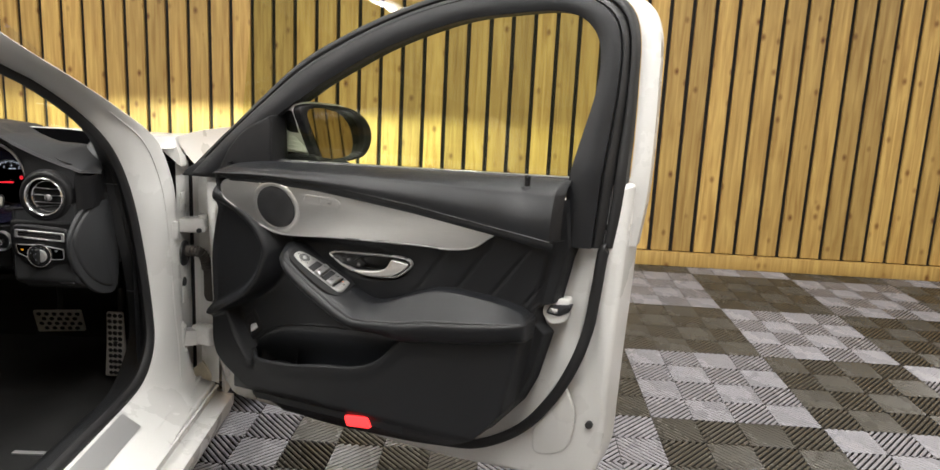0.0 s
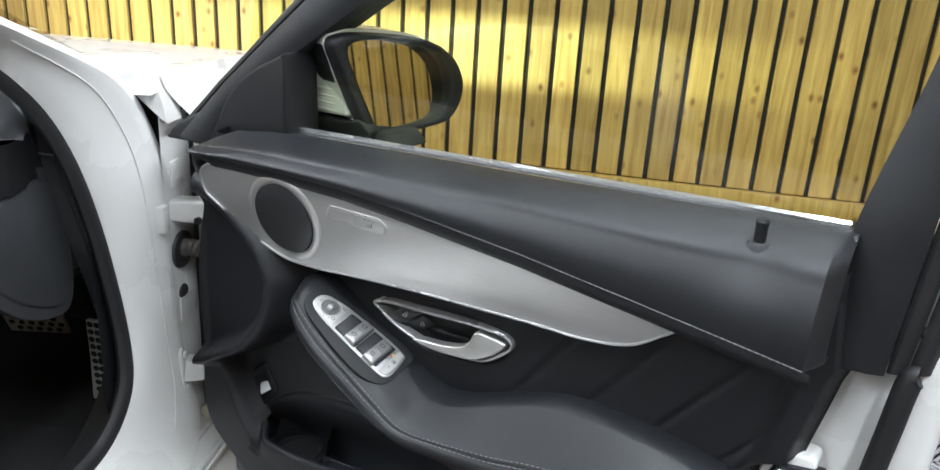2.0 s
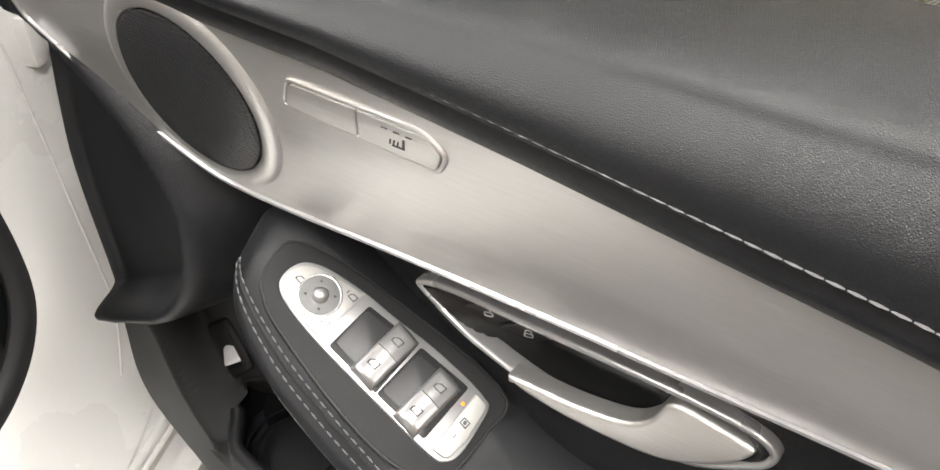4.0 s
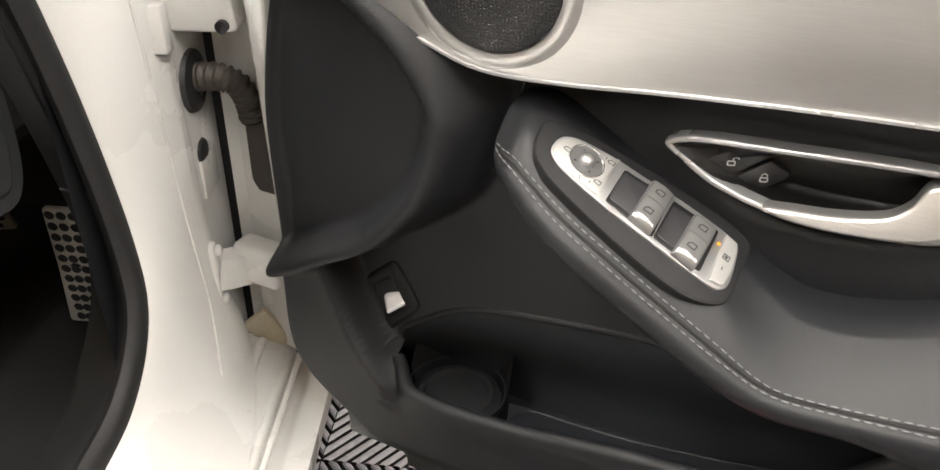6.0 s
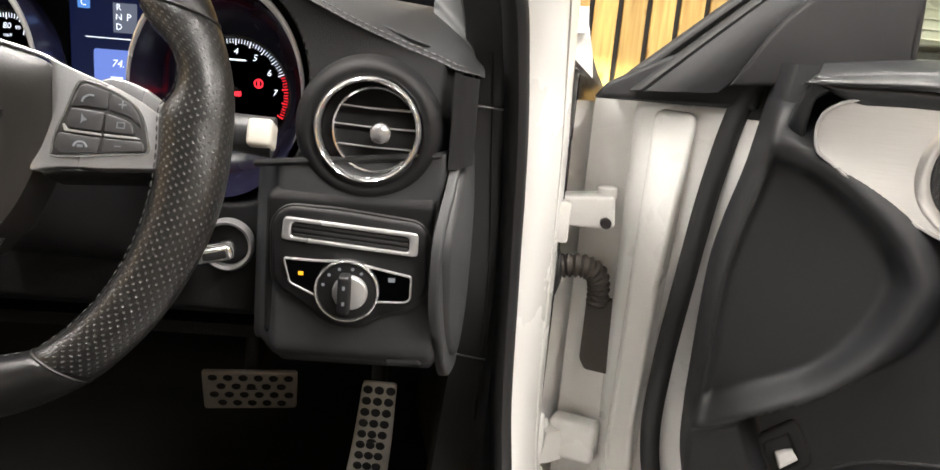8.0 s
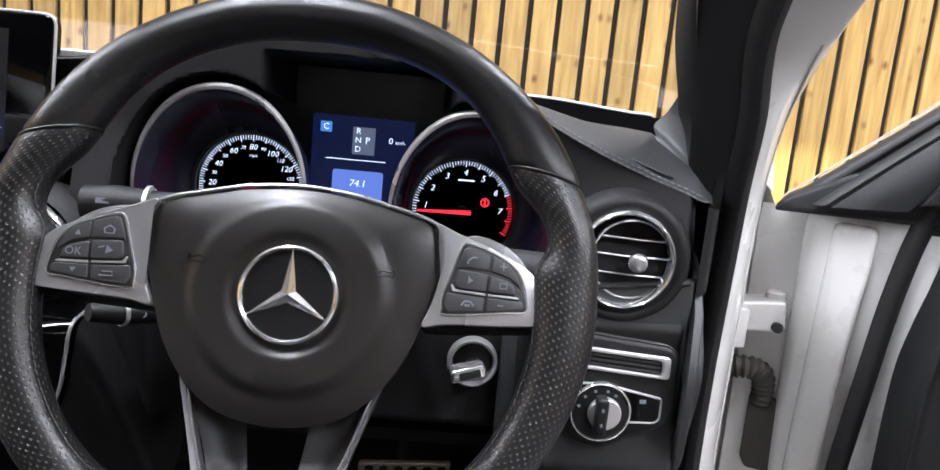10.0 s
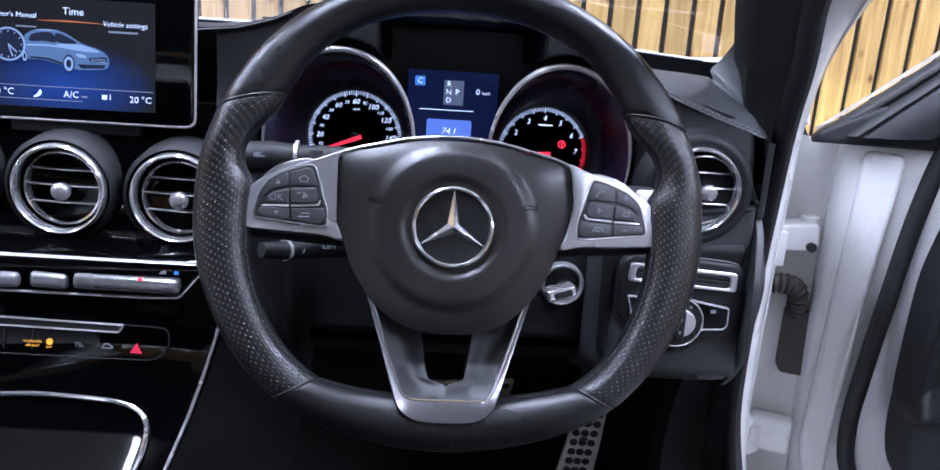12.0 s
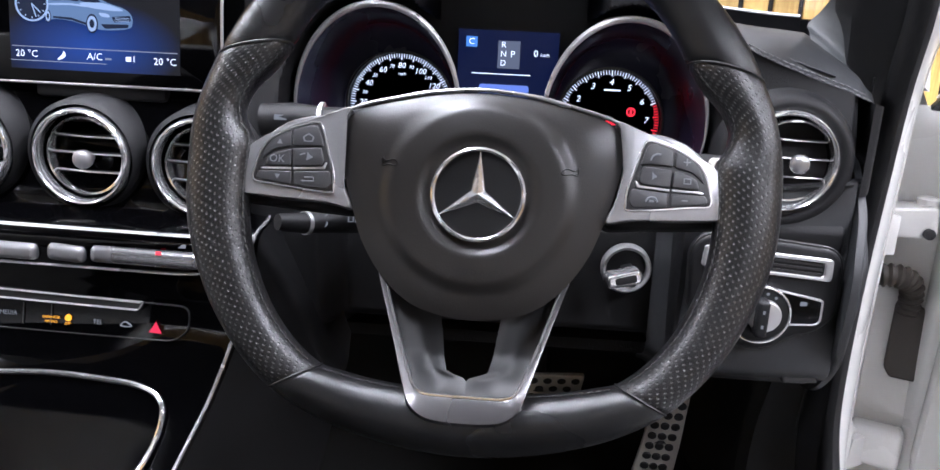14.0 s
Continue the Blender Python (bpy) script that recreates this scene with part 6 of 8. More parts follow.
        part("mark", tube([uvw(u, v, lo_(u, v)) for u, v in catmull([Vector(p) for p in ((0.1012, 0.0020), (0.1030, 0.0045), (0.1066, 0.0045), (0.1084, 0.0020))], 4, False)], 0.0007, 6), M_KEYPRINT, pad, "small hang-up symbol")
        part("mark", solid(rect(0.1032, 0.0018, 0.1064, 0.0034), lo_, 0.0003), M_KEYPRINT, pad)
        part("mark", solid(catmull([(0.1042, 0.0202), (0.1056, 0.0186), (0.1074, 0.0172), (0.1056, 0.0164), (0.1040, 0.0150), (0.1046, 0.0172)], 3), hi, 0.0003), M_KEYPRINT, pad, "small voice symbol")
        part("mark", frame_ring(rect(0.1232, 0.0138, 0.1278, 0.0174), rect(0.1238, 0.0144, 0.1272, 0.0168), hi, 0.0003), M_KEYPRINT, pad, "small mute symbol")
    part("shift_paddle", solid(catmull([Vector(p) for p in fl([(-0.142, 0.030), (-0.136, 0.0385), (-0.124, 0.0455), (-0.108, 0.0490), (-0.100, 0.044), (-0.112, 0.034), (-0.130, 0.026)])], 4), -0.016, 0.005, 0.0015), M_SPOKE, wheel, "silver shift paddle")

# lower spoke: a satin yoke with a bright inner edge, dark webs and an open slot
YOKE_O = [(0.0600, -0.0480), (0.0480, -0.0830), (0.0372, -0.1165), (0.0330, -0.1275), (0.0262, -0.1345), (0.0170, -0.1378), (0.0, -0.1388)]
YOKE_I = [(0.0560, -0.0500), (0.0440, -0.0850), (0.0328, -0.1128), (0.0290, -0.1185), (0.0235, -0.1208), (0.0150, -0.1212), (0.0, -0.1212)]
yo = catmull([Vector(p) for p in YOKE_O] + [Vector((-x, z)) for x, z in reversed(YOKE_O[:-1])], 5, False)
yi = catmull([Vector(p) for p in YOKE_I] + [Vector((-x, z)) for x, z in reversed(YOKE_I[:-1])], 5, False)
yoke_w = lambda v: 0.0204 - 0.27 * max(0, v + 0.121)
bm = bmesh.new()
rings(bm, [[uvw(o.x, o.y, yoke_w(o.y) - 0.016), uvw(o.x, o.y, yoke_w(o.y) - 0.003), uvw(*o.lerp(i, 0.15), yoke_w(o.y)), uvw(*o.lerp(i, 0.85), yoke_w(i.y) - 0.0022), uvw(i.x, i.y, yoke_w(i.y) - 0.004), uvw(i.x, i.y, yoke_w(i.y) - 0.016)] for o, i in zip(yo, yi)], cap0=True, cap1=True)
bmesh.ops.recalc_face_normals(bm, faces=bm.faces[:])
low = part("lower_spoke", bm, material("dark_satin_yoke", (0.17, 0.165, 0.17), 0.27, metal=0.8, var=0.05, grain=0.05, grain_scale=900), wheel, "satin silver lower spoke", smooth=40)
part("spoke_line", tube([uvw(p.x, p.y, yoke_w(p.y) - 0.0036) for p in yi], 0.0010, 6, up=Vector((0, -1, 0))), M_CHROME, low, "bright edge")
web_w = lambda u, v: -0.006 - 0.05 * (v + 0.12) + 0.018 * smooth01(-0.096, -0.124, v)
for sx in (-1, 1):
    part("spoke_web", sheet(lambda s, t: (lambda v: (lambda a, b: uvw(a + (b - a) * s, v, web_w(a, v) - 0.004 * math.sin(math.pi * s) ** 2))(sx * (0.0545 + (v + 0.055) * 0.345), sx * lerp_table([(-0.1225, 0.0), (-0.1120, 0.0), (-0.1085, 0.0125), (-0.100, 0.0150), (-0.055, 0.0215)], v)))(-0.122 + 0.070 * t), 10, 40), M_WEB, low, "dark satin web beside the slot", smooth=60)

# ---------------------------------------------------------------- the dashboard
dash = thing("dashboard", pose(0, 0, 0), "black dashboard with round chrome-ringed vents and a gloss centre panel", "dashboard")
M_SOFT = material("soft_dash_skin", (0.007, 0.007, 0.0078), 0.55, spec=0.22, grain=0.5, grain_scale=800, cells=True)
M_LOWER = material("grey_dash_plastic", (0.026, 0.027, 0.029), 0.5, spec=0.32, grain=0.3, grain_scale=1200, cells=True)
Z_TOP = [(-1.95, 0.93), (-1.30, 0.935), (-1.06, 0.9372), (-1.03, 0.9386), (-1.00, 0.9424), (-0.971, 0.950), (-0.94, 0.964), (-0.88, 0.978), (-0.80, 0.98), (-0.72, 0.971), (-0.68, 0.950), (-0.658, 0.938), (-0.631, 0.9225), (-0.606, 0.9105), (-0.580, 0.899), (-0.555, 0.8895), (-0.529, 0.8805), (-0.504, 0.8728), (-0.489, 0.867), (-0.462, 0.860)]
z_top = lambda x: lerp_table(Z_TOP, x)


def dash_y(x, z):
    y = 1.690 - 0.022 * smooth01(0.90, 0.80, z) - 0.012 * smooth01(0.775, 0.755, z)
    y += 0.09 * smooth01(0.645, 0.60, z)
    y += 0.020 * smooth01(-0.500, -0.488, x)
    hood = smooth01(-1.01, -0.97, x) * smooth01(-0.575, -0.60, x)
    ga = min(math.hypot((x + 0.906) / 0.079, (z - 0.835) / 0.097), math.hypot((x + 0.686) / 0.077, (z - 0.833) / 0.096))
    mid = max(abs(x + 0.79) / 0.075, abs(z - 0.88) / 0.075)
    y += 0.14 * max(smooth01(1.06, 0.92, ga), smooth01(1.08, 0.92, mid)) * hood * smooth01(0.735, 0.75, z)
    y += 0.042 * smooth01(-0.632, -0.640, x) * smooth01(-0.95, -0.93, x) * smooth01(0.775, 0.755, z)
    return y


part("face", sheet(lambda s, t: (lambda x: (lambda z: Vector((x, dash_y(x, z), z)))(0.602 + (z_top(x) - 0.602) * t))(-1.02 + 0.532 * s), 220, 150), M_SOFT, dash, "black soft dashboard face")
part("top", sheet(lambda s, t: (lambda x: Vector((x, 1.688 + 0.30 * t, z_top(x) + 0.005 * math.sin(math.pi * min(1, t * 3)) - 0.03 * t * smooth01(-1.1, -0.9, x))))(-1.95 + 1.295 * s), 150, 16), M_LOWER, dash, "grey dashboard top")
PAD_BACK = [(-0.660, -0.650, 1.86, 0.930), (-0.630, -0.605, 1.815, 0.9255), (-0.606, -0.577, 1.80, 0.9215), (-0.580, -0.540, 1.80, 0.9200), (-0.555, -0.512, 1.797, 0.9175), (-0.530, -0.496, 1.788, 0.9060), (-0.504, -0.484, 1.778, 0.8950), (-0.485, -0.474, 1.765, 0.8830), (-0.462, -0.464, 1.752, 0.8640)]


def pad_point(s, t):
    x = -0.660 + 0.198 * s
    f = Vector((x, 1.688 + 0.045 * smooth01(-0.492, -0.462, x), z_top(x)))
    b = Vector([lerp_table([(q[0], q[k]) for q in PAD_BACK], x) for k in (1, 2, 3)])
    return f.lerp(b, min(1, t / 0.9)) + Vector((0, 0, 0.007 * math.sin(math.pi * min(1, t / 0.9)) - 0.03 * max(0, t - 0.9) / 0.1))


part("corner_pad", sheet(pad_point, 60, 20), M_LOWER, dash, "grey stitched leather pad at the dashboard's corner", smooth=60)
part("pad_seam", tube([Vector((x, 1.6875, z_top(x) - 0.0022)) for x in (-1.95 + 1.0 * k / 60 for k in range(61))], 0.0016, 6), M_DEEP, dash, "dark seam under the dashboard's top")
stitches([Vector((x, 1.688 + 0.045 * smooth01(-0.492, -0.462, x) - 0.002, z_top(x) + 0.001)) for x in (-0.70 + 0.235 * k / 60 for k in range(61))], 0.0065, 0.0045, 0.0007, M_STITCH, dash)
stitches([Vector((x, 1.694 + 0.045 * smooth01(-0.492, -0.462, x), z_top(x) + 0.0045)) for x in (-0.70 + 0.235 * k / 60 for k in range(61))], 0.0065, 0.0045, 0.0007, M_STITCH, dash)
TG = catmull([(-0.570, 1.722), (-0.548, 1.704), (-0.522, 1.698), (-0.512, 1.704), (-0.525, 1.720), (-0.548, 1.732)], 5)
part("top_grille", solid(TG, lambda u, v: z_top(u) + 0.0085, 0.01, 0.001, mp=lambda u, v, w: Vector((u, v, w))), M_DEEP, dash, "black corner vent grille")
part("grille_rim", tube([Vector((p.x, p.y, z_top(p.x) + 0.0088)) for p in TG], 0.0013, 6, True), M_LOWER, dash, "raised edge of the corner grille")
for k in range(4):
    part("grille_slat", tube([(-0.562 + 0.006 * k, 1.719 + 0.003 * k, z_top(-0.560) + 0.0088), (-0.540 + 0.003 * k, 1.708 + 0.005 * k, z_top(-0.540) + 0.0094), (-0.519 + 0.001 * k, 1.702 + 0.006 * k, z_top(-0.519) + 0.0092)], 0.0009, 6), M_LOWER, dash)
# lower fascia round the light switch, under the overhanging black pad
pad_low = lambda x: 0.7830 + 0.115 * (x + 0.610)


def fascia_point(s, t):
    x = -0.648 + 0.164 * s
    z = 0.598 + (pad_low(x) + 0.004 - 0.598) * t
    y = 1.662 - 0.07 * (0.78 - z) + 0.022 * smooth01(0.93, 1.0, s) ** 2 + 0.050 * smooth01(0.640, 0.598, z) ** 2 + 0.035 * smooth01(0.16, 0.0, s)
    y -= 0.006 * math.sin(math.pi * min(1, max(0, (z - 0.60) / 0.18))) * math.sin(math.pi * s)
    return Vector((x, y, z))


part("lower_fascia", sheet(fascia_point, 60, 60), M_LOWER, dash, "dark grey lower fascia", smooth=60)
part("pad_edge", tube([Vector((x, 1.6635 + 0.012 * smooth01(-0.500, -0.488, x), pad_low(x) + 0.003)) for x in (-0.645 + 0.158 * k / 30 for k in range(31))], 0.0032, 8), M_SOFT, dash, "rolled lower edge of the black pad")
# side flap beside the door opening: a flange with a domed cover in it
capm = lambda u, v, w: Vector((-0.487 + 0.14 * (u - 1.63) + w, u, v))
FLAP = catmull([(1.716, 0.812), (1.690, 0.799), (1.658, 0.776), (1.634, 0.745), (1.626, 0.718), (1.632, 0.676), (1.662, 0.628), (1.706, 0.590), (1.752, 0.572), (1.790, 0.574), (1.806, 0.62), (1.804, 0.72), (1.790, 0.792), (1.760, 0.815)], 5)
COVER = catmull([(1.742, 0.800), (1.700, 0.788), (1.658, 0.760), (1.6345, 0.728), (1.646, 0.683), (1.672, 0.645), (1.706, 0.614), (1.745, 0.592), (1.782, 0.588), (1.795, 0.640), (1.795, 0.725), (1.778, 0.785)], 5)
part("end_flange", solid(FLAP, lambda u, v: 0.0015 - 0.004 * smooth01(1.66, 1.625, u), 0.008, 0.003, mp=capm), M_LOWER, dash, "dark flange of the dashboard end", smooth=60)
part("end_cap", dome(COVER, 0.0045, 0.007, 0.010, mp=capm, r=0.007), M_LOWER, dash, "dark domed dashboard end cover", smooth=60)
part("end_panel", sheet(lambda s, t: (lambda x: Vector((x, 1.664 + 0.115 * s, 0.788 + (z_top(x) - 0.001 - 0.788 + 0.012 * smooth01(0.4, 1.0, s)) * t)))(-0.4895 + 0.022 * min(1.0, s * 3.2) ** 0.6), 20, 8), M_SOFT, dash, "dashboard side", smooth=60)
part("knee_panel", sheet(lambda s, t: Vector((-1.00 + 0.365 * s, 1.700 + 0.10 * t ** 2, 0.665 - 0.062 * t)), 40, 8), M_LOWER, dash, "grey knee panel")
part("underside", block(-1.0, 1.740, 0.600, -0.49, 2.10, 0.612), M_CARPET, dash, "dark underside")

# lower right module: slot outlet and light switch
MOD = rounded([(-0.627, 0.740), (-0.616, 0.7535), (-0.574, 0.7525), (-0.509, 0.7465), (-0.500, 0.736), (-0.4985, 0.688), (-0.512, 0.672), (-0.534, 0.666), (-0.546, 0.656), (-0.564, 0.652), (-0.582, 0.656), (-0.598, 0.670), (-0.625, 0.688)], 0.010)
part("panel_gap", tube([uvw(p.x, p.y, -1.6475) for p in MOD], 0.0016, 6, True, up=Vector((0, -1, 0))), M_DEEP, dash, "dark joint round the switch panel")
mod = part("switch_panel", solid(MOD, -1.6435, 0.03, 0.004), M_BLACK, dash, "black panel with outlet and light switch")
SL = rounded([(-0.6165, 0.7450), (-0.509, 0.7385), (-0.5085, 0.7190), (-0.6180, 0.7262)], 0.004)
SLI = rounded([(-0.6100, 0.7412), (-0.516, 0.7352), (-0.5155, 0.7222), (-0.6110, 0.7290)], 0.004)
part("outlet_frame", frame_ring(SL, SLI, -1.6405, 0.01, 0.001), M_SATIN, mod, "silver outlet frame")
part("outlet_hollow", solid(SLI, -1.6450, 0.001), M_DEEP, mod)
for k in range(3):
    part("outlet_slat", solid([(-0.609, 0.7398 - 0.0042 * k), (-0.517, 0.7338 - 0.0042 * k), (-0.517, 0.7318 - 0.0042 * k), (-0.609, 0.7378 - 0.0042 * k)], -1.6425, 0.003), M_BUTTON, mod)
LB = rounded([(-0.6165, 0.7115), (-0.588, 0.7110), (-0.564, 0.7125), (-0.540, 0.7075), (-0.512, 0.7025), (-0.5115, 0.6830), (-0.516, 0.6790), (-0.540, 0.6780), (-0.564, 0.6610), (-0.589, 0.6800), (-0.611, 0.6900)], 0.003)
LBI = [tuple(p) for p in (inset([Vector(p) for p in LB[::-1]], 0.0016)[::-1] if area2(LB) < 0 else inset([Vector(p) for p in LB], 0.0016))]
part("switch_frame", frame_ring(LB, LBI, -1.6405, 0.006, 0.0005), M_SATIN, mod, "thin silver switch frame")
part("switch_face", solid(LBI, -1.6418, 0.002), M_GLOSS, mod)
lsw = (-0.564, 0.6870)
part("light_ring", frame_ring(disc(*lsw, 0.0262, 44), disc(*lsw, 0.0242, 44), -1.6370, 0.010, 0.0008), M_CHROME, mod, "chrome ring of the light switch")
part("light_dial", solid(disc(*lsw, 0.0240, 44), -1.6385, 0.006, 0.001), M_BLACK, mod, "black light switch dial")
part("light_knob", solid(disc(lsw[0] + 0.003, lsw[1], 0.0142, 36), -1.6330, 0.010, 0.002), M_SATIN, mod, "silver rotary knob")
part("light_grip", solid(rounded(rect(lsw[0] - 0.0062, lsw[1] - 0.0165, lsw[0] + 0.0042, lsw[1] + 0.0165), 0.004), -1.6250, 0.012, 0.003), M_BLACK, mod, "black knob grip")
for dz in (-0.006, 0.007):
    part("mark", solid(rect(lsw[0] - 0.002, lsw[1] + dz - 0.0015, lsw[0], lsw[1] + dz + 0.0015), -1.6245, 0.0004), M_KEYPRINT, mod)
for a in (1.9, 2.4, 2.9, 1.35, 0.95):
    part("mark", solid(disc(lsw[0] + 0.0195 * math.cos(a), lsw[1] + 0.0195 * math.sin(a), 0.0014, 8), -1.6380, 0.0004), M_KEYPRINT, mod)
part("mark", solid(rect(-0.6035, 0.6975, -0.5995, 0.7005), -1.6412, 0.0004), M_AMBER, mod, "amber fog lamp symbol")
part("mark", solid(rect(-0.5310, 0.6965, -0.5255, 0.7000), -1.6412, 0.0004), M_KEYPRINT, mod)
part("release_lever", solid(rounded([(-0.535, 0.632), (-0.505, 0.630), (-0.498, 0.619), (-0.530, 0.617)], 0.003), -1.655, 0.02, 0.003), M_BUTTON, dash, "small bonnet release lever")
# ignition
ign = (-0.6725, 0.7040)
part("ignition_ring", lathe([(0.0228, 0.0), (0.0228, 0.008), (0.021, 0.0105), (0.0185, 0.009), (0.018, 0.0)], 40, centre=(ign[0], 1.696, ign[1]), cap=False), M_SATIN, dash, "silver ignition ring")
part("ignition_face", lathe([(0.0182, 0.0), (0.017, 0.004), (0.0, 0.004)], 32, centre=(ign[0], 1.696, ign[1])), M_BLACK, dash)
key = thing("car_key", pose(ign[0], 1.692, ign[1], 0, -12, 8), "chrome-edged black car key in the ignition", "car key")
part("blade", block(-0.005, -0.016, -0.004, 0.005, 0.0, 0.004, 0.001), M_BLACK, key)
part("fob", solid(rounded([(-0.024, -0.0065), (-0.024, 0.0055), (0.006, 0.0065), (0.008, 0.0), (0.006, -0.0065)], 0.003), 0.030, 0.016, 0.003), M_CHROME, key, "chrome key fob")
part("fob_inlay", solid(rounded([(-0.017, -0.0035), (-0.017, 0.0030), (0.002, 0.0035), (0.002, -0.0035)], 0.002), 0.0308, 0.003, 0.0005), M_DEEP, key)


def air_vent(x, y, z, knob_turn=0.0, name_label="round air vent with a chrome ring"):
    base_ = part("air_vent", lathe([(0.0427, -0.012), (0.0427, 0.004), (0.0420, 0.0078), (0.0403, 0.0092), (0.0386, 0.0080), (0.0380, 0.0040), (0.0378, -0.004)], 64, centre=(x, y, z), cap=False), M_CHROME, dash, name_label, smooth=60)
    part("throat", lathe([(0.0380, -0.002), (0.0372, -0.008), (0.0368, -0.022)], 56, centre=(x, y, z), cap=False), M_GLOSS, base_, "gloss black throat")
    kx, kz = x + 0.0035 * knob_turn, z - 0.0015
    part("inner_ring", lathe([(0.0352, -0.010), (0.0350, -0.0005), (0.0340, 0.0008), (0.0327, 0.0002), (0.0322, -0.010)], 56, centre=(kx, y, z), cap=False), M_CHROME, base_, "bright inner ring", smooth=60)
    part("duct", lathe([(0.0372, -0.022), (0.0, -0.022)], 40, centre=(x, y, z)), M_DEEP, base_, "dark duct")
    for dz in (0.0165, 0.0015, -0.0145):
        hw = math.sqrt(0.0325 ** 2 - dz ** 2)
        part("vane", solid(rect(kx - hw, z + dz - 0.0007, kx + hw, z + dz + 0.0007), -y - 0.005, 0.012), M_DEEP, base_, "thin silver-edged vane")
        part("vane_edge", tube([uvw(kx - hw, z + dz + 0.0015, -y - 0.0050), uvw(kx, z + dz, -y - 0.0042), uvw(kx + hw, z + dz - 0.0003, -y - 0.0050)], 0.0007, 6), M_SATIN, base_)
    part("knob", lathe([(0.0045, -0.006), (0.0055, 0.0), (0.0080, 0.003), (0.0086, 0.0075), (0.0070, 0.0105), (0.0035, 0.0118), (0.0, 0.0120)], 24, centre=(kx + 0.003 * knob_turn, y, kz)), M_SPOKE, base_, "silver vent knob", smooth=60)


air_vent(-0.5555, 1.662, 0.8160, 1.6)
part("vent_collar", lathe([(0.0605, -0.014), (0.0570, -0.002), (0.0510, 0.0045), (0.0455, 0.0035), (0.0424, -0.002)], 64, centre=(-0.5550, 1.662, 0.8145), cap=False), M_BLACK, dash, "black vent collar", smooth=60)

# ---------------------------------------------------------------- instruments
cluster = thing("instrument_cluster", pose(0, 0, 0), "lit twin-dial instrument cluster with a small blue display", "instrument cluster")
M_DIAL = material("dial_black", (0.008, 0.008, 0.010), 0.35, var=0.05)
M_CONE = material("dial_cone", (0.014, 0.014, 0.032), 0.25, var=0.05)
part("back", solid([(-1.0, 0.745), (-0.585, 0.745), (-0.585, 0.885), (-0.66, 0.925), (-0.72, 0.950), (-1.0, 0.950)], -1.806, 0.01), M_DEEP, cluster, "black instrument back")


def dial(cx, cz, r, start, end, ticks, nums, needle, hood, red_from=None):
    """A round dial at the bottom of a cone that opens to an oval hood (x, z, half width, half height)."""
    hx, hz, ha, hb_ = hood
    levels = [(1.012, 1.707), (1.0, 1.702), (0.975, 1.706), (0.90, 1.728), (0.62, 1.765), (0.12, 1.776), (0.0, 1.777), (0.0, 1.784)]
    loops = []
    for k, y in levels:
        loops.append([Vector((cx + (hx - cx) * k + (r + 0.004 + (ha - r - 0.004) * k) * math.cos(a), y, cz + (hz - cz) * k + (r + 0.004 + (hb_ - r - 0.004) * k) * math.sin(a))) for a in (2 * math.pi * n / 72 for n in range(72))])
    cone = bmesh.new()
    rings(cone, loops)
    bmesh.ops.recalc_face_normals(cone, faces=cone.faces[:])
    tube_ = part("dial", cone, M_CONE, cluster, "dark cone of a round dial", smooth=60)
    part("dial_hood", tube([Vector((hx + ha * math.cos(a), 1.701, hz + hb_ * math.sin(a))) for a in (radians(-25 + 230 * k / 60) for k in range(61))], lambda t: 0.0006 + 0.0026 * math.sin(math.pi * t), 8, up=Vector((0, 1, 0))), M_SATIN, tube_, "bright dial hood")
    part("dial_rim", lathe([(r + 0.004, 0.004), (r + 0.0045, 0.008), (r + 0.002, 0.008), (r + 0.0015, 0.003)], 64, centre=(cx, 1.788, cz), cap=False), M_BUTTON, tube_)
    part("dial_face", lathe([(r + 0.003, 0.001), (0.0, 0.001)], 64, centre=(cx, 1.788, cz)), M_DIAL, tube_)
    bw, br = bmesh.new(), bmesh.new()
    for k in range(ticks + 1):
        a = radians(start + (end - start) * k / ticks)
        big = k % 5 == 0
        r0, hw = r - (0.0058 if big else 0.0040), 0.00042 if big else 0.00030
        d, n = Vector((math.cos(a), math.sin(a))), Vector((-math.sin(a), math.cos(a)))
        c = Vector((cx, cz))
        red = red_from is not None and k >= red_from
        solid([c + d * r0 + n * hw, c + d * r0 - n * hw, c + d * r - n * hw, c + d * r + n * hw], -1.7862, 0.0003, bm=br if red else bw, back=False)
    tagged(part("scale", bw, M_LIT, tube_, "lit white scale"), kind="stuff")
    if red_from is not None:
        tagged(part("scale", br, M_RED, tube_, "lit red scale"), kind="stuff")
    else:
        br.free()
    for text, a, size in nums:
        a = radians(a)
        letters(text, size, cx + (r - 0.0125) * math.cos(a), cz + (r - 0.0115) * math.sin(a), -1.7862, M_LIT, tube_, italic=0.2)
    a = radians(needle)
    d, n = Vector((math.cos(a), math.sin(a))), Vector((-math.sin(a), math.cos(a)))
    c = Vector((cx, cz))
    part("needle", solid([c - d * 0.008 + n * 0.0022, c - d * 0.008 - n * 0.0022, c + d * (r - 0.005) - n * 0.0009, c + d * (r - 0.005) + n * 0.0009], -1.7750, 0.001), M_RED, tube_, "lit red needle")
    part("hub", lathe([(0.006, 0.004), (0.006, 0.011), (0.004, 0.012), (0.0, 0.012)], 20, centre=(cx, 1.788, cz)), M_DIAL, tube_)
    return tube_


speeds = [(str(v), 207 - 234 * v / 160, 0.0078 if v % 20 == 0 else 0.0050) for v in range(10, 150, 10)]
sp_ = dial(-0.8970, 0.8290, 0.0505, 207, -27, 80, speeds, 201, (-0.906, 0.835, 0.074, 0.0915))
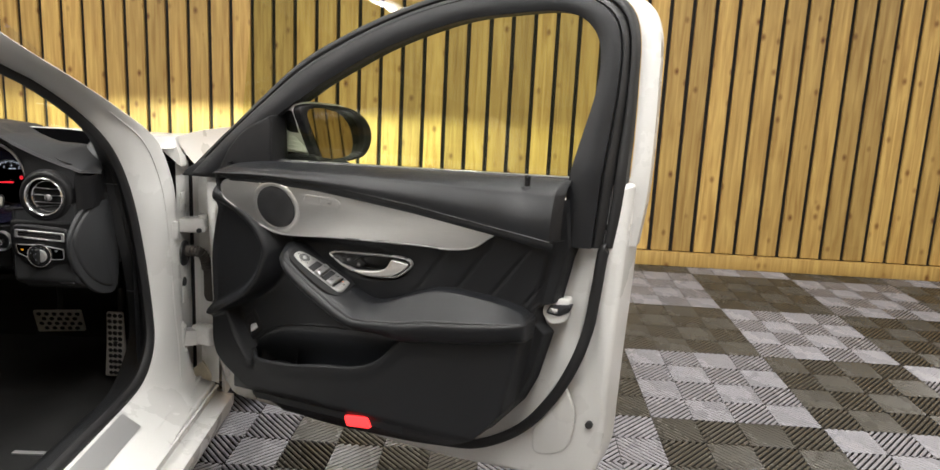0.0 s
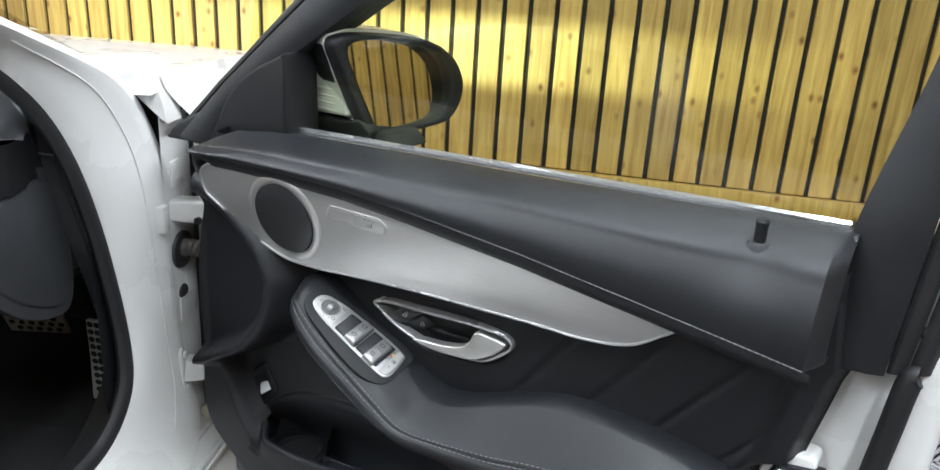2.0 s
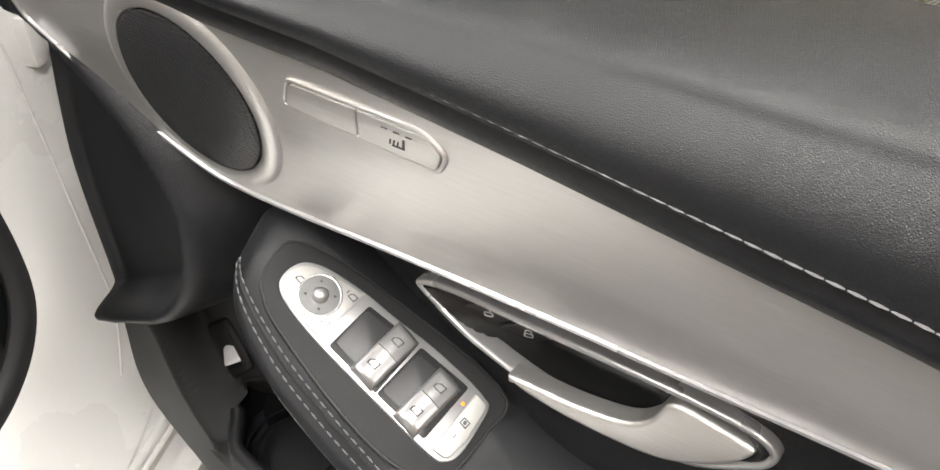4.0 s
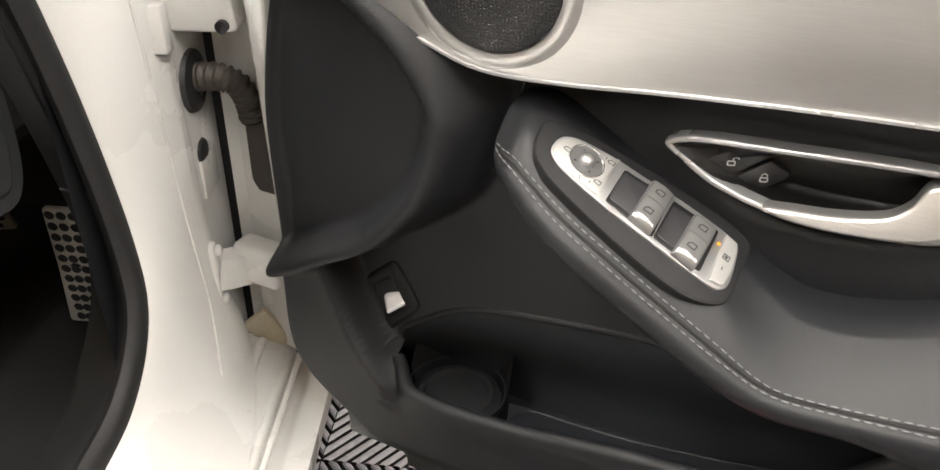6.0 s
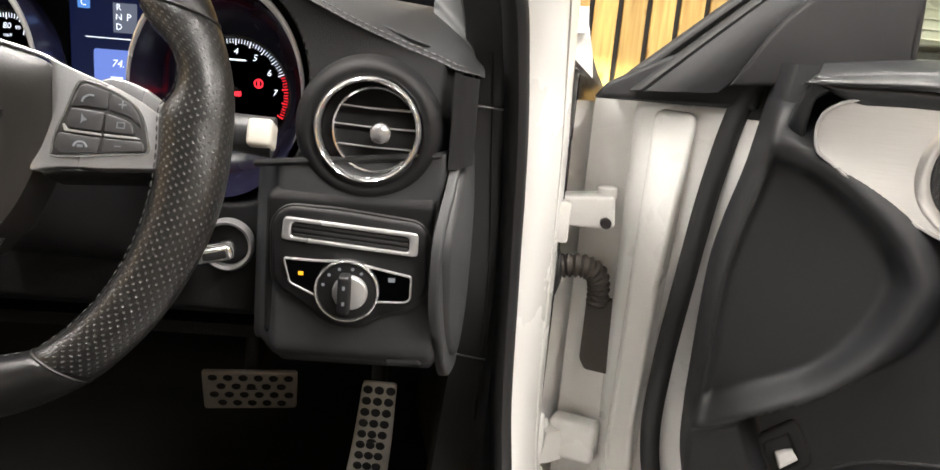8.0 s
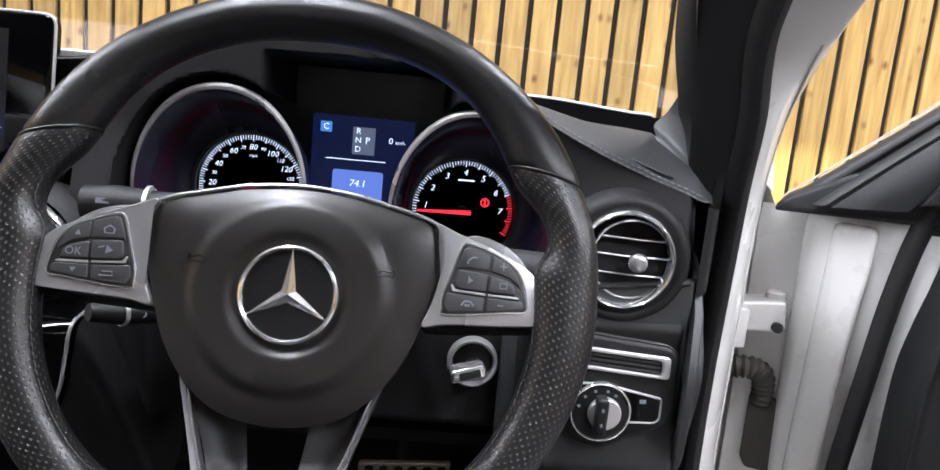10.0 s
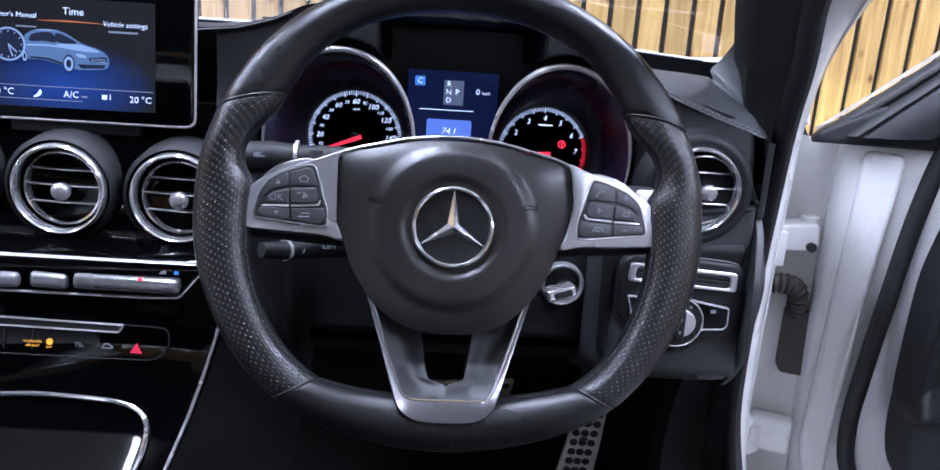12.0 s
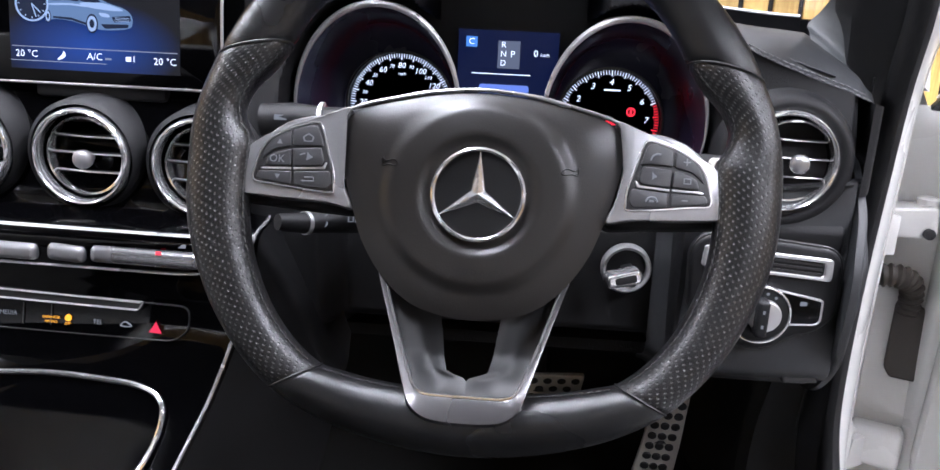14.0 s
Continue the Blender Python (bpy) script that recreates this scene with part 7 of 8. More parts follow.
letters("mph", 0.0042, -0.8965, 0.8300 + 0.030, -1.7862, M_LIT, sp_, italic=0.2)
revs = [(str(v), 205 - 230 * v / 8.0, 0.0085) for v in range(1, 8)]
tc_ = dial(-0.6910, 0.8245, 0.0492, 205, -25, 70, revs, 182, (-0.686, 0.833, 0.072, 0.0905), red_from=56)
part("mark", solid(rect(-0.6975, 0.8540, -0.6815, 0.8555), -1.7862, 0.0003), M_LIT, tc_)
part("mark", frame_ring(disc(-0.6695, 0.8345, 0.0045, 20), disc(-0.6695, 0.8345, 0.0030, 20), -1.7862, 0.0003), M_RED, tc_, "red parking brake light")
part("mark", solid(rect(-0.6705, 0.8320, -0.6685, 0.8370), -1.7860, 0.0003), M_RED, tc_)
M_DISP = emitter("display_blue", (0.006, 0.010, 0.040), 0.9)
M_PANEL = emitter("panel_blue", (0.17, 0.26, 0.72), 1.0)
disp = part("display", solid(rect(-0.842, 0.812, -0.744, 0.906), -1.790, 0.004), M_DISP, cluster, "small lit blue display")
part("mark", solid(rounded(rect(-0.8345, 0.8895, -0.8235, 0.8995), 0.001), -1.7895, 0.0003), emitter("icon_blue", (0.10, 0.28, 0.75), 1.0), disp)
letters("C", 0.0085, -0.829, 0.8945, -1.7890, M_LIT, disp)
part("mark", solid(rect(-0.8030, 0.8700, -0.7815, 0.8965), -1.7896, 0.0003), emitter("gear_grey", (0.16, 0.18, 0.24), 0.8), disp)
for k, ch in enumerate("RND"):
    letters(ch, 0.0080, -0.7975, 0.8925 - 0.0087 * k, -1.7890, M_LIT, disp)
letters("P", 0.0090, -0.7885, 0.8838, -1.7890, M_LIT, disp)
letters("0", 0.0090, -0.7660, 0.8855, -1.7890, M_LIT, disp)
letters("km/h", 0.0045, -0.7570, 0.8845, -1.7890, M_LIT, disp)
part("mark", solid(rect(-0.8280, 0.8640, -0.7700, 0.8648), -1.7895, 0.0003), M_LIT, disp)
part("reading", solid(rounded(rect(-0.8200, 0.8150, -0.7710, 0.8545), 0.003), -1.7862, 0.0005), M_PANEL, disp, "pale blue reading panel")
letters("74.1", 0.0095, -0.7955, 0.8420, -1.7856, M_LIT, disp, italic=0.2)
part("mark", solid(rect(-0.8050, 0.8270, -0.7940, 0.8300), -1.7856, 0.0003), M_LIT, disp)

# column and stalks
column = thing("steering_column", pose(-0.80, 1.60, 0.775, -20), "black steering column shroud with control stalks", "steering column")
part("shroud", dome(rounded(rect(-0.062, -0.055, 0.062, 0.052), 0.03), 0.09, 0.01, 0.20, r=0.012), M_BLACK, column, "black column shroud")
wst = part("wiper_stalk", tube([(-0.05, -0.02, 0.058), (-0.10, -0.015, 0.060), (-0.128, -0.012, 0.060), (-0.155, -0.010, 0.060), (-0.180, -0.008, 0.058)], lambda t: 0.0115 + 0.003 * smooth01(0.6, 0.8, t), 16), M_BLACK, column, "dark wiper stalk")
part("stalk_band", tube([(-0.131, -0.012, 0.060), (-0.134, -0.012, 0.060)], 0.0150, 18), M_SATIN, wst)
part("mark", solid(rect(-0.168, 0.057, -0.158, 0.061), 0.0235, 0.001), M_KEYPRINT, wst)
part("mark", solid(rect(-0.120, 0.056, -0.108, 0.064), 0.0300, 0.002), M_DEEP, wst)
crs = part("cruise_stalk", tube([(-0.04, 0.02, -0.012), (-0.09, 0.005, -0.014), (-0.122, -0.010, -0.018), (-0.136, -0.030, -0.0225), (-0.152, -0.045, -0.0240)], lambda t: 0.0108 - 0.0045 * t * t, 14), M_BLACK, column, "black cruise lever", smooth=60)
part("stalk_tip", tube([(-0.1340, -0.0275, -0.0220), (-0.1360, -0.0300, -0.0225)], 0.0092, 14), M_SATIN, crs, "silver lever ring")
letters("LIM", 0.0075, -0.100, -0.0165, 0.0170, M_KEYPRINT, crs)
for c in ((-0.122, -0.0130), (-0.122, -0.0215)):
    part("mark", frame_ring(disc(*c, 0.0026, 14), disc(*c, 0.0018, 14), 0.0232, 0.0004), M_KEYPRINT, crs)
gst = part("gear_stalk", tube([(0.04, -0.02, 0.040), (0.10, -0.015, 0.040), (0.150, -0.012, 0.038), (0.182, -0.010, 0.036)], lambda t: 0.0115 + 0.0035 * smooth01(0.5, 0.8, t), 16), M_BUTTON, column, "dark gear selector stalk")
part("park_key", solid(rounded(rect(0.166, 0.026, 0.184, 0.046), 0.004), 0.0285, 0.02, 0.003), material("beige_key", (0.45, 0.43, 0.38), 0.5), gst, "pale park key")

# ---------------------------------------------------------------- centre panel, console and display
console = thing("centre_console", pose(0, 0, 0), "gloss black centre console with silver trim lines and small keys", "centre console")
STACK = [(0.46, 0.60), (0.465, 1.00), (0.47, 1.20), (0.50, 1.38), (0.54, 1.48), (0.585, 1.545), (0.615, 1.575), (0.645, 1.592), (0.675, 1.600), (0.71, 1.602), (0.735, 1.607), (0.745, 1.650), (0.80, 1.668), (0.846, 1.690)]
M_CONSOLE = material("console_skin", (0.005, 0.005, 0.0055), 0.6, spec=0.12, grain=0.3, grain_scale=1200, cells=True)
st_y = lambda z: lerp_table(STACK, z)
S_R = [(0.46, -1.06), (0.557, -1.036), (0.60, -1.022), (0.687, -0.999), (0.74, -0.992), (0.93, -0.985)]
sxr = lambda z: lerp_table(S_R, z)


PROFILE = catmull([Vector((y, z)) for z, y in STACK], 6, False)
part("panel", sheet(lambda s, t: (lambda p: Vector((sxr(p.y) + (2 * (CX - sxr(p.y))) * s, p.x + 0.012 * (2 * s - 1) ** 4, p.y)))(PROFILE[round(t * (len(PROFILE) - 1))]), 40, len(PROFILE) - 1, flip=True), M_GLOSS, console, "gloss black panel")
for sx in (0, 1):
    edge = [Vector((sxr(p.y) if sx else 2 * CX - sxr(p.y), p.x + 0.011, p.y)) for p in PROFILE if p.y < 0.78]
    part("edge_line", tube(edge, 0.0016, 8), M_SPOKE, console, "thin silver edge line")
    part("side", sheet(lambda s, t: (lambda p: Vector((p.x + (0.06 * s + 0.004) * (1 if sx else -1), p.y + 0.02 * s + 0.004, p.z - 0.10 * s - 0.05 * s * s)))(edge[round(t * (len(edge) - 1))]), 8, len(edge) - 1, flip=bool(sx)), M_CONSOLE, console, "dark padded console flank")
for x, z in ((-1.2605, 0.7900), (-1.1540, 0.7870), (-1.0480, 0.7840)):
    air_vent(x, st_y(z) - 0.012, z, 0.4)
    part("vent_hood", lathe([(0.0530, -0.035), (0.0500, 0.0), (0.0455, 0.004)], 48, centre=(x, st_y(z) - 0.012, z), cap=False), M_BLACK, console, "black vent surround", smooth=60)

# padded grey band and dark upper panel behind the display
M_BAND = material("grey_soft_band", (0.085, 0.088, 0.09), 0.5, spec=0.4, grain=0.35, grain_scale=1000, cells=True)
part("soft_band", sheet(lambda s, t: Vector((-1.95 + 0.955 * s, 1.698 + 0.037 * t, 0.775 + 0.087 * t)), 30, 6), M_BAND, dash, "pale grey padded band")
part("upper_panel", sheet(lambda s, t: (lambda x: Vector((x, 1.737 - 0.047 * t, 0.863 + (z_top(x) - 0.8635) * t)))(-1.95 + 0.955 * s), 60, 6), M_BLACK, dash, "black upper dashboard panel")
part("band_line", tube([(-1.95, 1.733, 0.863), (-1.4, 1.733, 0.863), (-0.997, 1.733, 0.863)], 0.0014, 8), M_SATIN, dash, "thin silver line over the band")
sw2 = lambda h: (lambda u, v: -st_y(v) + h)
xs_ = lambda x: 2 * CX - x
# heating keys
M_KEYMETAL = material("dark_satin_key", (0.20, 0.20, 0.21), 0.30, metal=0.75, var=0.05, grain=0.05, grain_scale=900)
HV = rounded([(xs_(-1.016), 0.737), (-1.018, 0.735), (-1.014, 0.727), (-1.034, 0.703), (-1.060, 0.702), (xs_(-1.060), 0.704), (xs_(-1.034), 0.706), (xs_(-1.014), 0.730)], 0.004)
HVI = [tuple(p) for p in (inset([Vector(p) for p in HV], 0.0016) if area2(HV) > 0 else inset([Vector(p) for p in HV[::-1]], 0.0016)[::-1])]
part("climate_frame", frame_ring(HV, HVI, sw2(0.003), 0.006, 0.0006), M_SATIN, console, "silver frame round the climate keys")
for x0, x1 in ((-1.270, -1.172), (-1.163, -1.131), (-1.126, -1.034)):
    part("climate_key", solid(rounded([(x0, 0.7095), (x0, 0.7232), (x1, 0.7210), (x1, 0.7075)], 0.005), sw2(0.007), 0.01, 0.0045), M_KEYMETAL, console, "long silver climate key", smooth=60)
for x, z, text in ((-1.194, 0.7300, "AUTO"), (-1.146, 0.7290, "MENU"), (-1.0945, 0.7275, "SYNC")):
    letters(text, 0.0050, x, z, sw2(0.001), M_KEYPRINT, console, name="key_lettering")
for x, z in ((-1.231, 0.7305), (-1.214, 0.7305), (-1.178, 0.7300), (-1.112, 0.7280), (-1.076, 0.7270), (-1.062, 0.7265), (-1.050, 0.7260)):
    part("mark", solid(rounded(rect(x - 0.0035, z - 0.0016, x + 0.0035, z + 0.0016), 0.001), sw2(0.001), 0.001), M_KEYPRINT, console)
part("mark", solid(rect(-1.0395, 0.7245, -1.036, 0.7270), sw2(0.001), 0.001), emitter("blue_mark", (0.1, 0.3, 1.0), 1.0), console)
part("mark", solid(rect(-1.0690, 0.7200, -1.0650, 0.7222), sw2(0.0075), 0.001), M_RED, console, "tiny red light")
# disc slot and key row
SLT = rounded([(-1.232, 0.6815), (-1.083, 0.6765), (-1.087, 0.6690), (-1.228, 0.6725)], 0.002)
SLTI = [tuple(p) for p in (inset([Vector(p) for p in SLT], 0.0013) if area2(SLT) > 0 else inset([Vector(p) for p in SLT[::-1]], 0.0013)[::-1])]
part("disc_slot", frame_ring(SLT, SLTI, sw2(0.0025), 0.004, 0.0004), M_SATIN, console, "silver-edged disc slot")
part("slot_hollow", solid(SLTI, sw2(0.0012), 0.001), M_DEEP, console)
ROW = rounded([(-1.268, 0.684), (-1.044, 0.6745), (-1.043, 0.655), (-1.056, 0.6450), (-1.255, 0.648), (-1.268, 0.660)], 0.008)
ROWI = [tuple(p) for p in (inset([Vector(p) for p in ROW], 0.0008) if area2(ROW) > 0 else inset([Vector(p) for p in ROW[::-1]], 0.0008)[::-1])]
part("row_edge", frame_ring(ROW, ROWI, sw2(0.0006), 0.002, 0.0003), M_BLACK, console)
for x, text in ((-1.248, "NAVI"), (-1.225, "RADIO"), (-1.200, "MEDIA"), (-1.122, "TEL")):
    letters(text, 0.0052, x, 0.6605 if x < -1.15 else 0.6575, sw2(0.001), M_KEYPRINT, console, name="key_lettering")
for k in range(4):
    part("key_joint", solid(rect(-1.2365 + 0.0245 * k - 0.0003, 0.652, -1.2365 + 0.0245 * k + 0.0003, 0.669), sw2(0.0008), 0.0006), M_BUTTON, console)
letters("PASSENGER", 0.0030, -1.1625, 0.6590, sw2(0.001), M_AMBER, console, name="key_lettering")
letters("AIR BAG", 0.0030, -1.1625, 0.6555, sw2(0.001), M_AMBER, console, name="key_lettering")
part("mark", solid(disc(-1.1480, 0.6590, 0.0028, 12), sw2(0.001), 0.001), M_AMBER, console, "amber airbag symbol")
letters("OFF", 0.0030, -1.1480, 0.6545, sw2(0.001), M_AMBER, console, name="key_lettering")
part("mark", frame_ring(catmull([(-1.1025, 0.6560), (-1.100, 0.6590), (-1.0965, 0.6590), (-1.0925, 0.6560), (-1.0945, 0.6550), (-1.100, 0.6550)], 4), catmull([(-1.1015, 0.6563), (-1.0995, 0.6583), (-1.0970, 0.6583), (-1.0938, 0.6560), (-1.0947, 0.6556), (-1.100, 0.6556)], 4), sw2(0.001), 0.001), M_KEYPRINT, console, "small car outline symbol")
part("hazard_key", solid([(-1.0775, 0.6520), (-1.0670, 0.6515), (-1.0720, 0.6605)], sw2(0.001), 0.001), emitter("hazard_red", (0.9, 0.03, 0.08), 1.0), console, "red hazard triangle")
# the lid with its bright outline
LIDR = [(-1.154, 0.618), (-1.10, 0.6155), (-1.077, 0.613), (-1.061, 0.608), (-1.053, 0.599), (-1.052, 0.585), (-1.056, 0.571), (-1.067, 0.555), (-1.080, 0.535), (-1.092, 0.510)]
lid_path = catmull([Vector((x, z)) for x, z in reversed(LIDR)] + [Vector((2 * CX - x, z)) for x, z in LIDR[1:]], 6, False)
part("lid_line", tube([Vector((p.x, st_y(p.y) - 0.0022, p.y)) for p in lid_path], 0.0022, 8), M_CHROME, console, "bright line round the console lid")

part("controller", tube(catmull([(-1.222, 1.500, 0.535), (-1.219, 1.520, 0.545), (-1.200, 1.530, 0.549), (-1.172, 1.530, 0.549), (-1.154, 1.518, 0.545), (-1.148, 1.500, 0.538)], 6, False), 0.0024, 8), M_CHROME, console, "chrome-edged controller")

screen = thing("infotainment_display", pose(-1.149, 1.686, 0.908, -6), "freestanding dark screen showing a blue menu with a car", "display")
SW, SH = 0.1115, 0.0625
part("case", solid(rounded(rect(-SW, -SH, SW, SH), 0.010), 0.006, 0.012, 0.003), M_GLOSS, screen, "slim gloss black case")
part("case_edge", tube([Vector((p.x, -0.004, p.y)) for p in rounded(rect(-SW, -SH, SW, SH), 0.010, 6)], 0.0014, 8, True, up=Vector((0, -1, 0))), M_SATIN, screen, "silver case edge")


def glow_panel(name):
    m = emitter(name, (0.01, 0.03, 0.12), 0.65)
    nd, lk = m.node_tree.nodes, m.node_tree.links
    tc = nd.new("ShaderNodeTexCoord")
    gr = nd.new("ShaderNodeTexGradient")
    gr.gradient_type = "SPHERICAL"
    mp_ = nd.new("ShaderNodeMapping")
    mp_.inputs["Location"].default_value = (0.05, 0, 0.55)
    mp_.inputs["Scale"].default_value = (9, 0.0, 18)
    lk.new(tc.outputs["Object"], mp_.inputs[0])
    lk.new(mp_.outputs[0], gr.inputs[0])
    rp = nd.new("ShaderNodeValToRGB")
    rp.color_ramp.elements[0].color = (0.0006, 0.0012, 0.005, 1)
    rp.color_ramp.elements[1].color = (0.020, 0.090, 0.45, 1)
    rp.color_ramp.elements[0].position = 0.25
    lk.new(gr.outputs[0], rp.inputs[0])
    lk.new(rp.outputs[0], nd["Principled BSDF"].inputs["Emission Color"])
    return m


pic = part("picture", solid(rect(-0.0760, -0.0510, 0.0755, 0.0480), 0.0064, 0.0005), glow_panel("menu_blue"), screen, "lit blue menu picture")
M_CARBODY = emitter("picture_silver", (0.15, 0.24, 0.40), 0.9)
M_CARSHADE = emitter("picture_shade", (0.008, 0.016, 0.045), 0.8)
M_CARLITE = emitter("picture_light", (0.42, 0.55, 0.78), 0.9)
pw_ = 0.0070
part("drawing", solid(catmull([(-0.041, -0.010), (-0.043, 0.004), (-0.040, 0.013), (-0.030, 0.0185), (-0.014, 0.019), (-0.004, 0.0165), (0.010, 0.0085), (0.026, 0.0035), (0.033, -0.002), (0.034, -0.009), (0.030, -0.0135), (0.010, -0.0155), (-0.002, -0.0135), (-0.020, -0.009), (-0.036, -0.008)], 4), pw_, 0.0003), M_CARBODY, pic, "drawn silver car")
part("drawing", solid(catmull([(-0.036, 0.008), (-0.034, 0.0140), (-0.024, 0.0165), (-0.016, 0.0160), (-0.013, 0.0080), (-0.024, 0.0085)], 4), pw_ + 0.0003, 0.0003), M_CARSHADE, pic)
part("drawing", solid(catmull([(-0.011, 0.0080), (-0.013, 0.0160), (-0.005, 0.0145), (0.006, 0.0080)], 4), pw_ + 0.0003, 0.0003), M_CARSHADE, pic)
part("drawing", solid(catmull([(-0.012, 0.0065), (0.008, 0.0072), (0.026, 0.0020), (0.016, 0.0010), (-0.004, 0.0030)], 4), pw_ + 0.0003, 0.0003), M_CARLITE, pic)
for x, z, r, ry in ((-0.0015, -0.0105, 0.0052, 0.0082), (-0.0405, -0.0060, 0.0026, 0.0055)):
    part("drawing", solid(disc(x, z, r, 20, ry), pw_ + 0.0005, 0.0003), M_CARSHADE, pic)
    part("drawing", frame_ring(disc(x, z, r * 0.8, 20, ry * 0.8), disc(x, z, r * 0.45, 20, ry * 0.45), pw_ + 0.0008, 0.0003), M_CARLITE, pic)
part("drawing", solid(rounded([(0.016, -0.0040), (0.032, -0.0025), (0.033, -0.0070), (0.018, -0.0085)], 0.001), pw_ + 0.0004, 0.0003), M_CARSHADE, pic)
part("drawing", solid(catmull([(-0.038, 0.0050), (-0.020, 0.0058), (-0.006, 0.0045), (-0.006, 0.0032), (-0.020, 0.0042), (-0.038, 0.0036)], 3), pw_ + 0.0004, 0.0003), M_CARLITE, pic, "bright shoulder line of the drawn car")
part("drawing", solid([(-0.036, -0.0072), (-0.020, -0.0082), (-0.007, -0.0118), (-0.007, -0.0098), (-0.020, -0.0062), (-0.036, -0.0056)], pw_ + 0.0004, 0.0003), M_CARSHADE, pic)
part("drawing", solid(rounded([(0.0060, -0.0105), (0.0310, -0.0098), (0.0300, -0.0128), (0.0100, -0.0142)], 0.0008), pw_ + 0.0004, 0.0003), M_CARSHADE, pic)
for k in range(3):
    part("drawing", solid(rect(0.0185, -0.0050 - 0.0013 * k, 0.0315, -0.0046 - 0.0013 * k), pw_ + 0.0007, 0.0002), M_CARLITE, pic)
part("drawing", solid(catmull([(0.0050, -0.0010), (0.0125, -0.0018), (0.0140, -0.0045), (0.0070, -0.0040)], 3), pw_ + 0.0005, 0.0003), M_CARLITE, pic, "lamp of the drawn car")
part("drawing", solid(catmull([(-0.031, 0.0178), (-0.020, 0.0192), (-0.010, 0.0182), (-0.020, 0.0180)], 3), pw_ + 0.0004, 0.0003), M_CARLITE, pic)
part("clock", frame_ring(disc(-0.0545, 0.0040, 0.0150, 36), disc(-0.0545, 0.0040, 0.0134, 36), pw_ + 0.001, 0.0003), M_CARLITE, pic, "small round clock face")
part("clock_face", solid(disc(-0.0545, 0.0040, 0.0134, 36), pw_ + 0.0006, 0.0003), M_CARSHADE, pic)
for a, ln in ((-0.75, 0.0105), (-1.25, 0.0115)):
    d, n = Vector((math.cos(a), math.sin(a))), Vector((-math.sin(a), math.cos(a))) * 0.0005
    c = Vector((-0.0545, 0.0040))
    part("pointer", solid([c - n, c + d * ln - n, c + d * ln + n, c + n], pw_ + 0.0012, 0.0003), M_CARLITE, pic)
bm = bmesh.new()
for k in range(12):
    a = 2 * math.pi * k / 12
    d, n = Vector((math.cos(a), math.sin(a))), Vector((-math.sin(a), math.cos(a))) * 0.0004
    c = Vector((-0.0545, 0.0040))
    solid([c + d * 0.0108 - n, c + d * 0.0124 - n, c + d * 0.0124 + n, c + d * 0.0108 + n], pw_ + 0.0011, 0.0002, bm=bm, back=False)
part("clock_scale", bm, M_CARLITE, pic)
letters("Time", 0.0092, 0.003, 0.0360, pw_, M_LIT, pic)
letters("Owner's Manual", 0.0064, -0.051, 0.0305, pw_, M_LIT, pic, italic=0.15)
letters("Vehicle settings", 0.0064, 0.049, 0.0270, pw_, M_LIT, pic, italic=0.15)
part("mark", solid(rect(0.034, 0.0195, 0.060, 0.0212), pw_, 0.0003), M_LITDIM, pic)
part("mark", solid(rect(-0.048, 0.0200, -0.030, 0.0212), pw_, 0.0003), M_LITDIM, pic)
part("glow_line", solid(catmull([(-0.030, 0.0268), (0.0, 0.0280), (0.032, 0.0268), (0.0, 0.0268)], 4), pw_, 0.0003), emitter("orange_line", (1.0, 0.28, 0.08), 0.8), pic)
part("mark", solid(rect(-0.074, -0.0325, 0.0735, -0.0318), pw_, 0.0003), M_LITDIM, pic)
letters("20 °C", 0.0085, -0.061, -0.0385, pw_, M_LIT, pic)
letters("A/C", 0.0085, 0.000, -0.0385, pw_, M_LIT, pic)
letters("20 °C", 0.0085, 0.0625, -0.0400, pw_, M_LIT, pic)
letters("1", 0.0080, 0.035, -0.0390, pw_, M_LIT, pic)
part("mark", solid(rect(0.0275, -0.0410, 0.0320, -0.0370), pw_, 0.0003), M_LIT, pic)
part("mark", solid(catmull([(-0.034, -0.0420), (-0.030, -0.0385), (-0.028, -0.0350), (-0.0265, -0.0390), (-0.031, -0.0420)], 3), pw_, 0.0003), M_LIT, pic)
part("mark", solid(rect(0.009, -0.0405, 0.0145, -0.0390), pw_, 0.0003), M_LITDIM, pic)
part("mark", solid(rect(-0.076, -0.0445, 0.010, -0.0438), pw_, 0.0003), M_LITDIM, pic)
part("screen_foot", block(-0.06, 0.0, -0.075, 0.06, 0.03, -0.05, 0.005), M_BLACK, screen, "black screen foot")

# ---------------------------------------------------------------- pedals
M_PEDAL = material("drilled_steel", (0.60, 0.57, 0.52), 0.4, metal=0.5, var=0.08, grain=0.1, grain_scale=600)


def pedal(name, m, outline, studs, label):
    ob = thing(name, m, label, "pedal")
    part("plate", solid(rounded(outline, 0.006), 0.0, 0.006, 0.002), M_PEDAL, ob, "bare steel plate")
    me = None
    for u, v in studs:
        if me is None:
            s = part("stud", lathe([(0.0062, -0.002), (0.0062, 0.001), (0.0048, 0.0022), (0.0, 0.0022)], 14), M_RUBBER, ob, "black rubber stud")
            me = s.data
        else:
            s = new("stud", me)
            s.parent = ob
        s.location = (u, 0, v)
    part("arm", tube([(0, 0.005, 0.0), (0, 0.05, 0.05), (0, 0.07, 0.14), (0, 0.06, 0.24)], 0.011, 10), M_BLACK, ob, "black pedal arm")
    return ob


